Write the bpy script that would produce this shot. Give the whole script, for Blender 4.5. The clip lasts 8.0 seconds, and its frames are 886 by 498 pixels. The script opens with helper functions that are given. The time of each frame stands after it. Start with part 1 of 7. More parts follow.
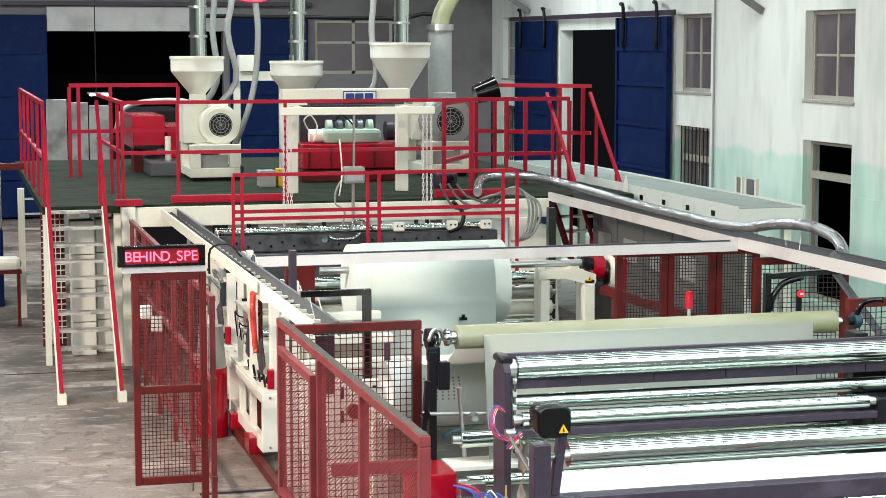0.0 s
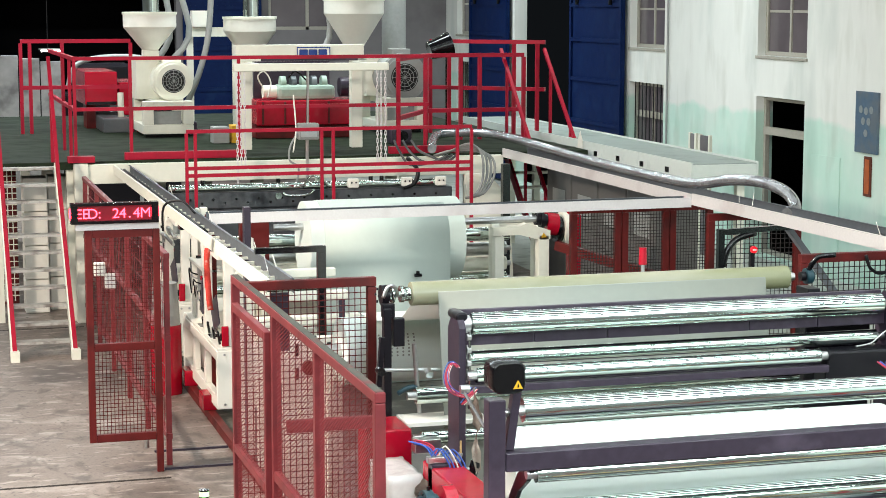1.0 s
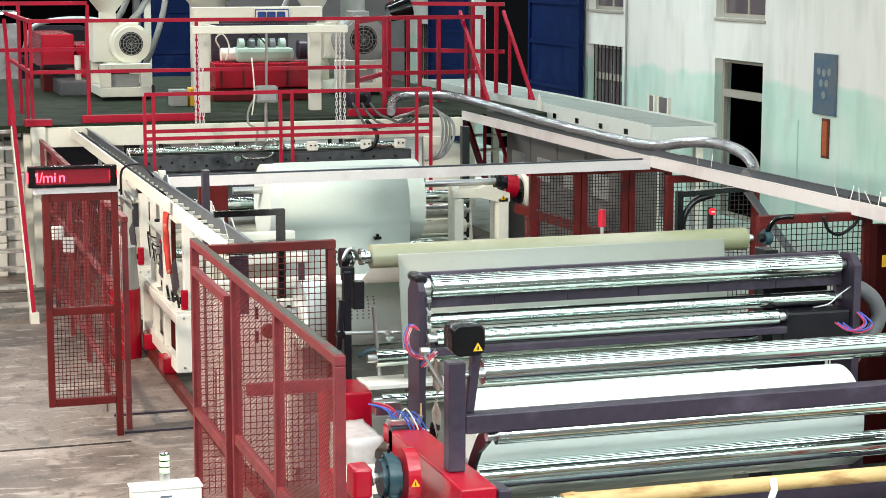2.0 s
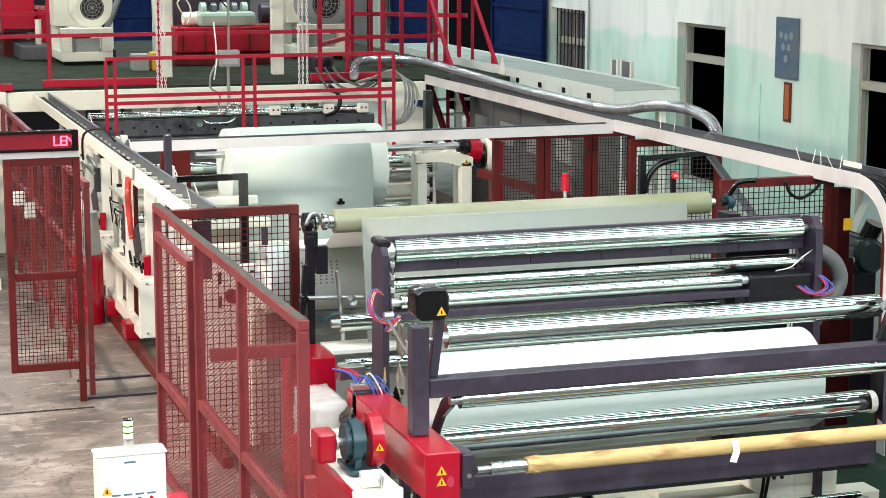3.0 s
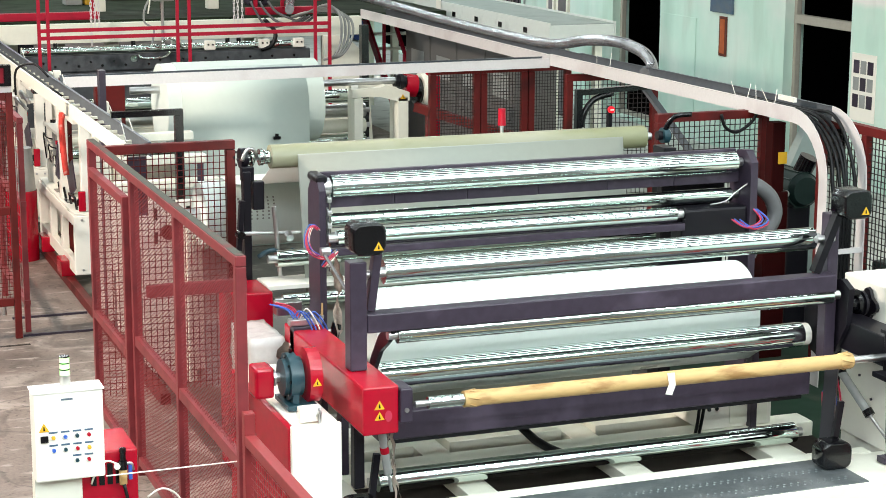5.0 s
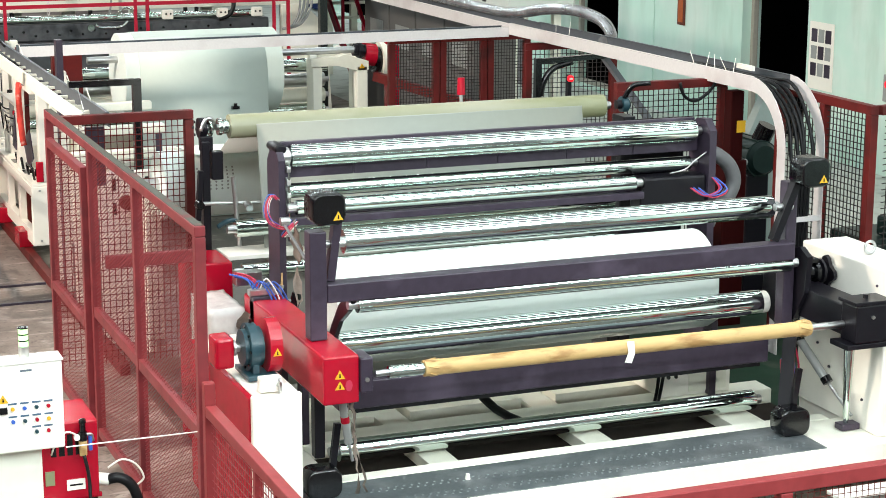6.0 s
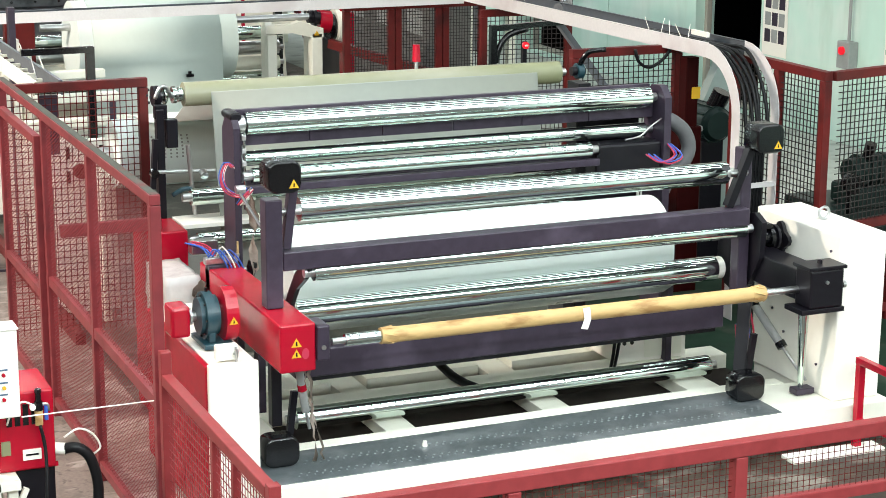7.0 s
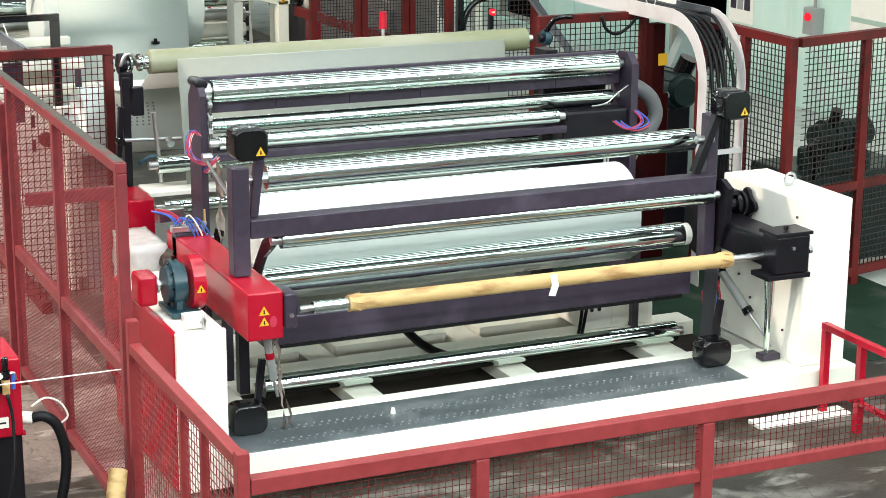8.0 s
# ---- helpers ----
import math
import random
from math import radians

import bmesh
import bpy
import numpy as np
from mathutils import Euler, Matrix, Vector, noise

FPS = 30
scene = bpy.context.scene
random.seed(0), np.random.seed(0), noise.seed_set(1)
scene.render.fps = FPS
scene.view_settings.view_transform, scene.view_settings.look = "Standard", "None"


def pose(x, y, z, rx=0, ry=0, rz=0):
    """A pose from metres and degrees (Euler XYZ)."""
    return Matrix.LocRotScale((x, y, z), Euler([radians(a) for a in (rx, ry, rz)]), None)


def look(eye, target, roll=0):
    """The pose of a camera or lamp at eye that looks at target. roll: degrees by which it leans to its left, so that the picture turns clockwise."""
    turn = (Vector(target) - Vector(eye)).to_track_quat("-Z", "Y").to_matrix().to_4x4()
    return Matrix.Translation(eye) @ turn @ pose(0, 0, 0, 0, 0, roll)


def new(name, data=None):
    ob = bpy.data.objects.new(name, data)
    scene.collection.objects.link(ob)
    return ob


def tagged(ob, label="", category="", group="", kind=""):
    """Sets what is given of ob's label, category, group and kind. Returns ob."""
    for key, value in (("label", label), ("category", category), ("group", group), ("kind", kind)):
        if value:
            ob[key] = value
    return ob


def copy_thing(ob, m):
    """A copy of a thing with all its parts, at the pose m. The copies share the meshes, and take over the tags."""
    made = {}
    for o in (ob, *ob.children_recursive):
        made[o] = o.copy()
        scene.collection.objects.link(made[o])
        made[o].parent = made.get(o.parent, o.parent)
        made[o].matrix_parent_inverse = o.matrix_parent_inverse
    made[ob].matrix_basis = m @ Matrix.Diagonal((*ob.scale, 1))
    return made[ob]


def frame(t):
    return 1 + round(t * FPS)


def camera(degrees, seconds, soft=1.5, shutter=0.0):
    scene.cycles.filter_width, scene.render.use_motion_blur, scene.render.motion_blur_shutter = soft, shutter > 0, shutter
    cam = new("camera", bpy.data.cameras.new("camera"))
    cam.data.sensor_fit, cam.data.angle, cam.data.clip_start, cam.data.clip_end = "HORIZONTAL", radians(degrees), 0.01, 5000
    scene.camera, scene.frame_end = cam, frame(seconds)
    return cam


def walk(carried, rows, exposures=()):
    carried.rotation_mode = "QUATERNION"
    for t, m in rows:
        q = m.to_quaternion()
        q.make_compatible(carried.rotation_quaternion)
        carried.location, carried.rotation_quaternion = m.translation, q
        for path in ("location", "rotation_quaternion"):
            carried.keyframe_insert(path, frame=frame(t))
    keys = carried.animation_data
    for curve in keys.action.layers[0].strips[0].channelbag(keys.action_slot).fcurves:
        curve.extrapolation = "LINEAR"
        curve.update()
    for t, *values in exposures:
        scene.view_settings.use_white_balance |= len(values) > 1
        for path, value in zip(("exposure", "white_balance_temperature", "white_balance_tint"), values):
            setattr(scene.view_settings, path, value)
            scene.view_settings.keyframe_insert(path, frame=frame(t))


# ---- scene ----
cam = camera(26.73, 8.0, soft=0.75)
EYE = 4.2
# seconds, and the camera's turn in degrees: it stands on one spot and pans
TURNS = [
    (0.0, 83.718, 0.040, -14.853), (0.5, 82.993, -0.001, -15.532), (1.0, 82.381, -0.022, -16.254),
    (1.5, 81.807, -0.022, -16.886), (3.0, 80.144, -0.051, -18.643), (3.5, 79.638, -0.079, -19.093),
    (4.0, 79.113, -0.097, -19.560), (4.5, 78.623, -0.132, -20.036), (6.0, 77.214, -0.232, -21.842),
    (6.5, 76.732, -0.241, -22.488), (7.0, 76.217, -0.272, -23.218), (7.5, 75.722, -0.311, -23.832),
    (8.0, 75.218, -0.325, -24.236),
]
walk(cam, [(t, pose(0, 0, EYE, rx, ry, rz)) for t, rx, ry, rz in TURNS], [(0.0, 0.0), (8.0, 0.0)])

# ---- light: the hall's own lamps under the roof ----
world = bpy.data.worlds.new("hall_air")
scene.world = world
world.use_nodes = True
world.node_tree.nodes["Background"].inputs[0].default_value = (0.5, 0.6, 0.7, 1)
world.node_tree.nodes["Background"].inputs[1].default_value = 0.01


def hall_lamp(x, y, z, watts, size=(2.4, 0.35), colour=(1.0, 0.98, 0.94), aim=(0, 0, -1)):
    d = bpy.data.lights.new("hall_lamp", "AREA")
    d.shape, d.size, d.size_y, d.energy, d.color = "RECTANGLE", size[0], size[1], watts, colour
    ob = new("hall_lamp", d)
    ob.matrix_world = look((x, y, z), (x + aim[0], y + aim[1], z + aim[2]))
    return ob


# rows of battens across the hall, and one floodlight at the left
LAMP_ROWS = [(-3.5, 1640), (-1.0, 1500), (1.5, 940), (4.0, 460), (6.5, 400), (9.0, 380), (11.5, 210), (14.0, 150), (16.5, 50), (19.0, 65), (22.0, 190), (28.5, 980), (38.0, 1750)]
for ly, watts in LAMP_ROWS:
    hall_lamp(3.0, ly, 7.33, watts, (17.0, 0.55), (0.885, 0.985, 1.0))
FLOOD = (-5.0, 15.0, 7.0)
hall_lamp(*FLOOD, 1600, (1.1, 1.1), (1.0, 0.88, 0.76), (8.0, 0.0, -6.0))

# ---- materials ----
def mat(name, colour, rough=0.5, metal=0.0, vary=0.12, grain=18.0, bump=0.05, spec=0.5, wear=None, wear_at=0.62, wear_scale=3.0, stretch=(1, 1, 1), emit=0.0, coat=0.0, even=False):
    """A painted, metal or plain surface: fine grain, larger stains, relief, and a second colour where it is worn or dirty."""
    m = bpy.data.materials.new(name)
    m.use_nodes = True
    n, l = m.node_tree.nodes, m.node_tree.links
    b = n["Principled BSDF"]
    b.inputs["Roughness"].default_value, b.inputs["Metallic"].default_value = rough, metal
    b.inputs["Specular IOR Level"].default_value = spec
    b.inputs["Coat Weight"].default_value = coat
    tc = n.new("ShaderNodeTexCoord")
    mp = n.new("ShaderNodeMapping")
    mp.inputs["Scale"].default_value = stretch
    l.new(tc.outputs["Object"], mp.inputs["Vector"])
    fine, big = n.new("ShaderNodeTexNoise"), n.new("ShaderNodeTexNoise")
    fine.inputs["Scale"].default_value, fine.inputs["Detail"].default_value = grain, 5
    big.inputs["Scale"].default_value, big.inputs["Detail"].default_value = wear_scale, 6
    for t in (fine, big):
        l.new(mp.outputs["Vector"], t.inputs["Vector"])
    c1 = n.new("ShaderNodeMix")
    c1.data_type = "RGBA"
    lo, hi = [c * (1 - vary) for c in colour], [min(1, c * (1 + vary)) for c in colour]
    c1.inputs["A"].default_value, c1.inputs["B"].default_value = (*lo, 1), (*hi, 1)
    l.new(fine.outputs["Fac"], c1.inputs["Factor"])
    out = c1.outputs["Result"]
    if wear:
        ramp = n.new("ShaderNodeMapRange")
        ramp.inputs["From Min"].default_value, ramp.inputs["From Max"].default_value = wear_at - 0.06, wear_at + 0.1
        l.new(big.outputs["Fac"], ramp.inputs["Value"])
        c2 = n.new("ShaderNodeMix")
        c2.data_type = "RGBA"
        c2.inputs["B"].default_value = (*wear, 1)
        l.new(ramp.outputs["Result"], c2.inputs["Factor"])
        l.new(out, c2.inputs["A"])
        out = c2.outputs["Result"]
    l.new(out, b.inputs["Base Color"])
    rr = n.new("ShaderNodeMapRange")
    rr.inputs["To Min"].default_value, rr.inputs["To Max"].default_value = max(0.02, rough * 0.8), min(1, rough * 1.25)
    l.new(big.outputs["Fac"], rr.inputs["Value"])
    if not even:
        l.new(rr.outputs["Result"], b.inputs["Roughness"])
    if bump:
        bp = n.new("ShaderNodeBump")
        bp.inputs["Strength"].default_value, bp.inputs["Distance"].default_value = bump, 0.01
        l.new(fine.outputs["Fac"], bp.inputs["Height"])
        l.new(bp.outputs["Normal"], b.inputs["Normal"])
    if emit:
        b.inputs["Emission Color"].default_value = (*colour, 1)
        b.inputs["Emission Strength"].default_value = emit
    return m


RED = mat("rail_red", (0.38, 0.006, 0.028), 0.42, vary=0.15, spec=0.25, wear=(0.26, 0.012, 0.024), wear_at=0.6)
DUSTY = mat("dusty_top", (0.055, 0.058, 0.046), 0.8, vary=0.3, grain=20, wear=(0.12, 0.03, 0.03), wear_at=0.6, wear_scale=5)
MESHRED = mat("mesh_oxide_red", (0.19, 0.027, 0.03), 0.5, vary=0.2, spec=0.2)
DARKSTEEL = mat("blackened_steel", (0.007, 0.006, 0.009), 0.32, vary=0.25, spec=0.3)
RUST = mat("fence_oxide_red", (0.205, 0.030, 0.034), 0.45, vary=0.25, spec=0.35, wear=(0.15, 0.025, 0.028), wear_at=0.56, wear_scale=4)
BROWNRED = mat("fence_dark_red", (0.12, 0.010, 0.009), 0.48, vary=0.2, spec=0.25, wear=(0.07, 0.008, 0.007), wear_at=0.55)
SCARLET = mat("machine_scarlet", (0.40, 0.004, 0.020), 0.24, vary=0.14, spec=0.3, coat=0.15, wear=(0.30, 0.005, 0.012), wear_at=0.66)
WHITE = mat("machine_white", (0.88, 0.85, 0.77), 0.36, vary=0.03, wear=(0.76, 0.735, 0.65), wear_at=0.66, wear_scale=1.6)
CREAM = mat("frame_cream", (0.82, 0.81, 0.70), 0.42, vary=0.05, wear=(0.72, 0.70, 0.59), wear_at=0.67, wear_scale=2.0)
PURPLE = mat("frame_dark_grey", (0.040, 0.030, 0.046), 0.36, vary=0.3, spec=0.35, wear=(0.075, 0.058, 0.085), wear_at=0.6)
BLACK = mat("black_plastic", (0.003, 0.003, 0.004), 0.16, vary=0.2)
RUBBER = mat("black_rubber", (0.005, 0.005, 0.006), 0.42, vary=0.2, spec=0.3)
CHROME = mat("chrome_roller", (0.60, 0.68, 0.64), 0.075, 1.0, vary=0.02, grain=40, bump=0.0, even=True)
STEEL = mat("bare_steel", (0.55, 0.55, 0.55), 0.3, 1.0, vary=0.1, grain=40)
GALV = mat("galvanised_tray", (0.76, 0.72, 0.715), 0.3, 0.15, vary=0.08, grain=45, wear=(0.66, 0.60, 0.595), wear_at=0.58, wear_scale=2.2)
TRAYGREY = mat("tray_inside", (0.13, 0.145, 0.165), 0.5, 0.4, vary=0.15)
WEB = mat("white_web", (0.82, 0.89, 0.85), 0.5, vary=0.02, bump=0.02)
OLDWEB = mat("unwound_web", (0.60, 0.69, 0.64), 0.5, vary=0.03, bump=0.02)
FILMGREY = mat("hanging_web", (0.43, 0.475, 0.44), 0.3, vary=0.05, bump=0.03)
THINWEB = mat("thin_web", (0.47, 0.50, 0.44), 0.38, vary=0.05, bump=0.03)
n, l = THINWEB.node_tree.nodes, THINWEB.node_tree.links
see, blend = n.new("ShaderNodeBsdfTransparent"), n.new("ShaderNodeMixShader")
blend.inputs[0].default_value = 0.3
l.new(n["Principled BSDF"].outputs[0], blend.inputs[1])
l.new(see.outputs[0], blend.inputs[2])
l.new(blend.outputs[0], n["Material Output"].inputs["Surface"])
YELLOWROLL = mat("rubber_covered_roller", (0.25, 0.258, 0.145), 0.3, vary=0.12, grain=9, stretch=(0.3, 1, 1), wear=(0.36, 0.35, 0.26), wear_at=0.58, wear_scale=2)
KRAFT = mat("kraft_paper_tube", (0.58, 0.385, 0.16), 0.55, vary=0.22, grain=30, stretch=(0.3, 1, 1), wear=(0.36, 0.20, 0.07), wear_at=0.57, wear_scale=16)
DUCTGREY = mat("duct_grey", (0.10, 0.10, 0.105), 0.45, vary=0.2)
DARKGREEN = mat("dark_green_enamel", (0.006, 0.017, 0.015), 0.4, vary=0.3, spec=0.3)
TEAL = mat("motor_teal", (0.014, 0.05, 0.066), 0.35, vary=0.2)
MOTORGREY = mat("motor_grey", (0.30, 0.31, 0.30), 0.42, vary=0.15)
GREENFLOOR = mat("platform_green", (0.022, 0.032, 0.019), 0.7, vary=0.3, spec=0.06, wear=(0.016, 0.02, 0.014), wear_at=0.55)
BLUE = mat("door_blue", (0.0025, 0.012, 0.062), 0.55, vary=0.25, spec=0.1, wear=(0.006, 0.02, 0.075), wear_at=0.58)
# near black, so the gloom past the openings sits in the colour
DARK = mat("painted_dark_beyond", (0.0015, 0.0015, 0.002), 0.9, vary=0.2, spec=0.05)

GLASSY = mat("window_pane", (0.13, 0.11, 0.12), 0.12, vary=0.3, grain=2.0)
FRAMEWOOD = mat("window_surround", (0.36, 0.34, 0.29), 0.6, vary=0.12)
CEIL = mat("roof_sheet", (0.05, 0.055, 0.056), 0.7, vary=0.1)
GREYWALL = mat("back_wall", (0.17, 0.16, 0.165), 0.8, vary=0.15, grain=3, wear=(0.11, 0.1, 0.105), wear_at=0.55, wear_scale=0.7)

def floor_finish(name, ground, stain, scuff, rough, turn, cracks=0.35):
    """Old power-floated concrete: stains, drag marks along one way, pale scuffs and hair cracks."""
    m = mat(name, ground, rough, vary=0.38, grain=38, bump=0.15, wear=stain, wear_at=0.55, wear_scale=0.55)
    n, l = m.node_tree.nodes, m.node_tree.links
    b = n["Principled BSDF"]
    out = b.inputs["Base Color"].links[0].from_socket
    tc = n.new("ShaderNodeTexCoord")
    for scale, stretch, lo, hi, tint, how in ((1.6, (0.8, 1.2, 1), 0.55, 0.68, scuff, 0.7), (6.0, (0.5, 1.6, 1), 0.58, 0.68, scuff, 0.7),
                                              (3.2, (1.4, 0.8, 1), 0.55, 0.68, stain, 0.75), (17.0, (1, 1, 1), 0.58, 0.68, stain, 0.8)):
        mp = n.new("ShaderNodeMapping")
        mp.inputs["Rotation"].default_value = (0, 0, turn)
        mp.inputs["Scale"].default_value = stretch
        l.new(tc.outputs["Object"], mp.inputs["Vector"])
        no = n.new("ShaderNodeTexNoise")
        no.inputs["Scale"].default_value, no.inputs["Detail"].default_value, no.inputs["Distortion"].default_value = scale, 7, 0.6
        l.new(mp.outputs["Vector"], no.inputs["Vector"])
        mr = n.new("ShaderNodeMapRange")
        mr.inputs["From Min"].default_value, mr.inputs["From Max"].default_value, mr.inputs["To Max"].default_value = lo, hi, how
        l.new(no.outputs["Fac"], mr.inputs["Value"])
        mx = n.new("ShaderNodeMix")
        mx.data_type = "RGBA"
        mx.inputs["B"].default_value = (*tint, 1)
        l.new(mr.outputs["Result"], mx.inputs["Factor"])
        l.new(out, mx.inputs["A"])
        out = mx.outputs["Result"]
    no = n.new("ShaderNodeTexNoise")
    no.inputs["Scale"].default_value, no.inputs["Detail"].default_value = 1.3, 5
    l.new(tc.outputs["Object"], no.inputs["Vector"])
    ad = n.new("ShaderNodeMix")
    ad.data_type, ad.blend_type = "RGBA", "ADD"
    ad.inputs["Factor"].default_value = 0.7
    l.new(tc.outputs["Object"], ad.inputs["A"])
    l.new(no.outputs["Color"], ad.inputs["B"])
    vo = n.new("ShaderNodeTexVoronoi")
    vo.feature = "DISTANCE_TO_EDGE"
    vo.inputs["Scale"].default_value = cracks
    l.new(ad.outputs["Result"], vo.inputs["Vector"])
    mr = n.new("ShaderNodeMapRange")
    mr.inputs["From Min"].default_value, mr.inputs["From Max"].default_value = 0.002, 0.007
    mr.inputs["To Min"].default_value, mr.inputs["To Max"].default_value = 0.4, 0.0
    l.new(vo.outputs["Distance"], mr.inputs["Value"])
    mx = n.new("ShaderNodeMix")
    mx.data_type = "RGBA"
    mx.inputs["B"].default_value = (*[c * 0.35 for c in stain], 1)
    l.new(mr.outputs["Result"], mx.inputs["Factor"])
    l.new(out, mx.inputs["A"])
    l.new(mx.outputs["Result"], b.inputs["Base Color"])
    return m


CONCRETE = floor_finish("floor_concrete", (0.205, 0.160, 0.136), (0.07, 0.052, 0.043), (0.45, 0.385, 0.345), 0.5, 0.35)
DIMWALL = mat("dim_wall", (0.13, 0.125, 0.12), 0.8, vary=0.1, grain=3)
# the right-hand wall: white above, a pale green dado below, with streaks and stains
def wall_paint():
    m = mat("wall_paint", (0.80, 0.81, 0.77), 0.65, vary=0.06, grain=5, wear=(0.60, 0.64, 0.60), wear_at=0.57, wear_scale=0.8, stretch=(1, 1, 0.3))
    n, l = m.node_tree.nodes, m.node_tree.links
    b = n["Principled BSDF"]
    src = b.inputs["Base Color"].links[0].from_socket
    tc = n.new("ShaderNodeTexCoord")
    sep = n.new("ShaderNodeSeparateXYZ")
    l.new(tc.outputs["Object"], sep.inputs["Vector"])
    no = n.new("ShaderNodeTexNoise")
    no.inputs["Scale"].default_value, no.inputs["Detail"].default_value = 1.1, 7
    l.new(tc.outputs["Object"], no.inputs["Vector"])
    ad = n.new("ShaderNodeMath")
    ad.operation, ad.inputs[1].default_value = "MULTIPLY_ADD", 0.5
    l.new(no.outputs["Fac"], ad.inputs[0])
    l.new(sep.outputs["Z"], ad.inputs[2])
    mr = n.new("ShaderNodeMapRange")
    mr.inputs["From Min"].default_value, mr.inputs["From Max"].default_value = 2.56, 2.66
    mr.inputs["To Min"].default_value, mr.inputs["To Max"].default_value = 1, 0
    l.new(ad.outputs["Value"], mr.inputs["Value"])
    # the dado has been washed thin in places
    thin = n.new("ShaderNodeMapRange")
    thin.inputs["From Min"].default_value, thin.inputs["From Max"].default_value = 0.42, 0.62
    thin.inputs["To Min"].default_value, thin.inputs["To Max"].default_value = 1.0, 0.6
    l.new(no.outputs["Fac"], thin.inputs["Value"])
    mu = n.new("ShaderNodeMath")
    mu.operation = "MULTIPLY"
    l.new(mr.outputs["Result"], mu.inputs[0])
    l.new(thin.outputs["Result"], mu.inputs[1])
    mx = n.new("ShaderNodeMix")
    mx.data_type, mx.blend_type = "RGBA", "MULTIPLY"
    mx.inputs["B"].default_value = (0.68, 0.93, 0.85, 1)
    l.new(mu.outputs["Value"], mx.inputs["Factor"])
    l.new(src, mx.inputs["A"])
    # runs of dirt down the plaster
    mp = n.new("ShaderNodeMapping")
    mp.inputs["Scale"].default_value = (1, 1.8, 0.45)
    l.new(tc.outputs["Object"], mp.inputs["Vector"])
    st = n.new("ShaderNodeTexNoise")
    st.inputs["Scale"].default_value, st.inputs["Detail"].default_value = 1.6, 8
    l.new(mp.outputs["Vector"], st.inputs["Vector"])
    sr = n.new("ShaderNodeMapRange")
    sr.inputs["From Min"].default_value, sr.inputs["From Max"].default_value, sr.inputs["To Max"].default_value = 0.52, 0.72, 0.4
    l.new(st.outputs["Fac"], sr.inputs["Value"])
    dirt = n.new("ShaderNodeMix")
    dirt.data_type, dirt.blend_type = "RGBA", "MULTIPLY"
    dirt.inputs["B"].default_value = (0.66, 0.66, 0.60, 1)
    l.new(sr.outputs["Result"], dirt.inputs["Factor"])
    l.new(mx.outputs["Result"], dirt.inputs["A"])
    l.new(dirt.outputs["Result"], b.inputs["Base Color"])
    return m


WALLPAINT = wall_paint()

# ---- builders ----
def B(bm, x0, x1, y0, y1, z0, z1, bev=0.0):
    """A box between two corners, its edges rounded by bev."""
    vs = [bm.verts.new((x, y, z)) for x in (x0, x1) for y in (y0, y1) for z in (z0, z1)]
    fs = [bm.faces.new([vs[i] for i in f]) for f in ((0, 1, 3, 2), (4, 6, 7, 5), (0, 4, 5, 1), (2, 3, 7, 6), (0, 2, 6, 4), (1, 5, 7, 3))]
    if bev:
        es = list({e for f in fs for e in f.edges})
        bmesh.ops.bevel(bm, geom=es, offset=bev, segments=2, affect="EDGES", profile=0.5)
    return bm


def ring(c, a, b, r, seg):
    return [c + a * (r * math.cos(2 * math.pi * i / seg)) + b * (r * math.sin(2 * math.pi * i / seg)) for i in range(seg)]


def C(bm, p0, p1, r, r2=None, seg=20, caps=True):
    """A round bar or cone from p0 to p1."""
    p0, p1 = Vector(p0), Vector(p1)
    ax = (p1 - p0).normalized()
    a = ax.orthogonal().normalized()
    b = ax.cross(a)
    r2 = r if r2 is None else r2
    v0 = [bm.verts.new(v) for v in ring(p0, a, b, r, seg)]
    v1 = [bm.verts.new(v) for v in ring(p1, a, b, r2, seg)]
    for i in range(seg):
        f = bm.faces.new((v0[i], v0[(i + 1) % seg], v1[(i + 1) % seg], v1[i]))
        f.smooth = seg > 8
    if caps:
        bm.faces.new([bm.verts.new(v.co) for v in v0[::-1]])
        bm.faces.new([bm.verts.new(v.co) for v in v1])
    return bm


def P(bm, pts, r, seg=10, smooth=4):
    """A bent pipe, hose or cable along pts, rounded at its bends."""
    pts = [Vector(p) for p in pts]
    path = []
    for i in range(len(pts) - 1):
        q0, q1, q2, q3 = pts[max(i - 1, 0)], pts[i], pts[i + 1], pts[min(i + 2, len(pts) - 1)]
        for k in range(smooth):
            t = k / smooth
            path.append(0.5 * (2 * q1 + (q2 - q0) * t + (2 * q0 - 5 * q1 + 4 * q2 - q3) * t * t + (3 * q1 - q0 - 3 * q2 + q3) * t ** 3))
    path.append(pts[-1])
    last = None
    a = None
    for i, p in enumerate(path):
        d = (path[min(i + 1, len(path) - 1)] - path[max(i - 1, 0)]).normalized()
        a = d.orthogonal().normalized() if a is None else (a - d * a.dot(d)).normalized()
        vs = [bm.verts.new(v) for v in ring(p, a, d.cross(a), r, seg)]
        if last:
            for k in range(seg):
                f = bm.faces.new((last[k], last[(k + 1) % seg], vs[(k + 1) % seg], vs[k]))
                f.smooth = True
        else:
            bm.faces.new(vs[::-1])
        last = vs
    bm.faces.new(last)
    return bm


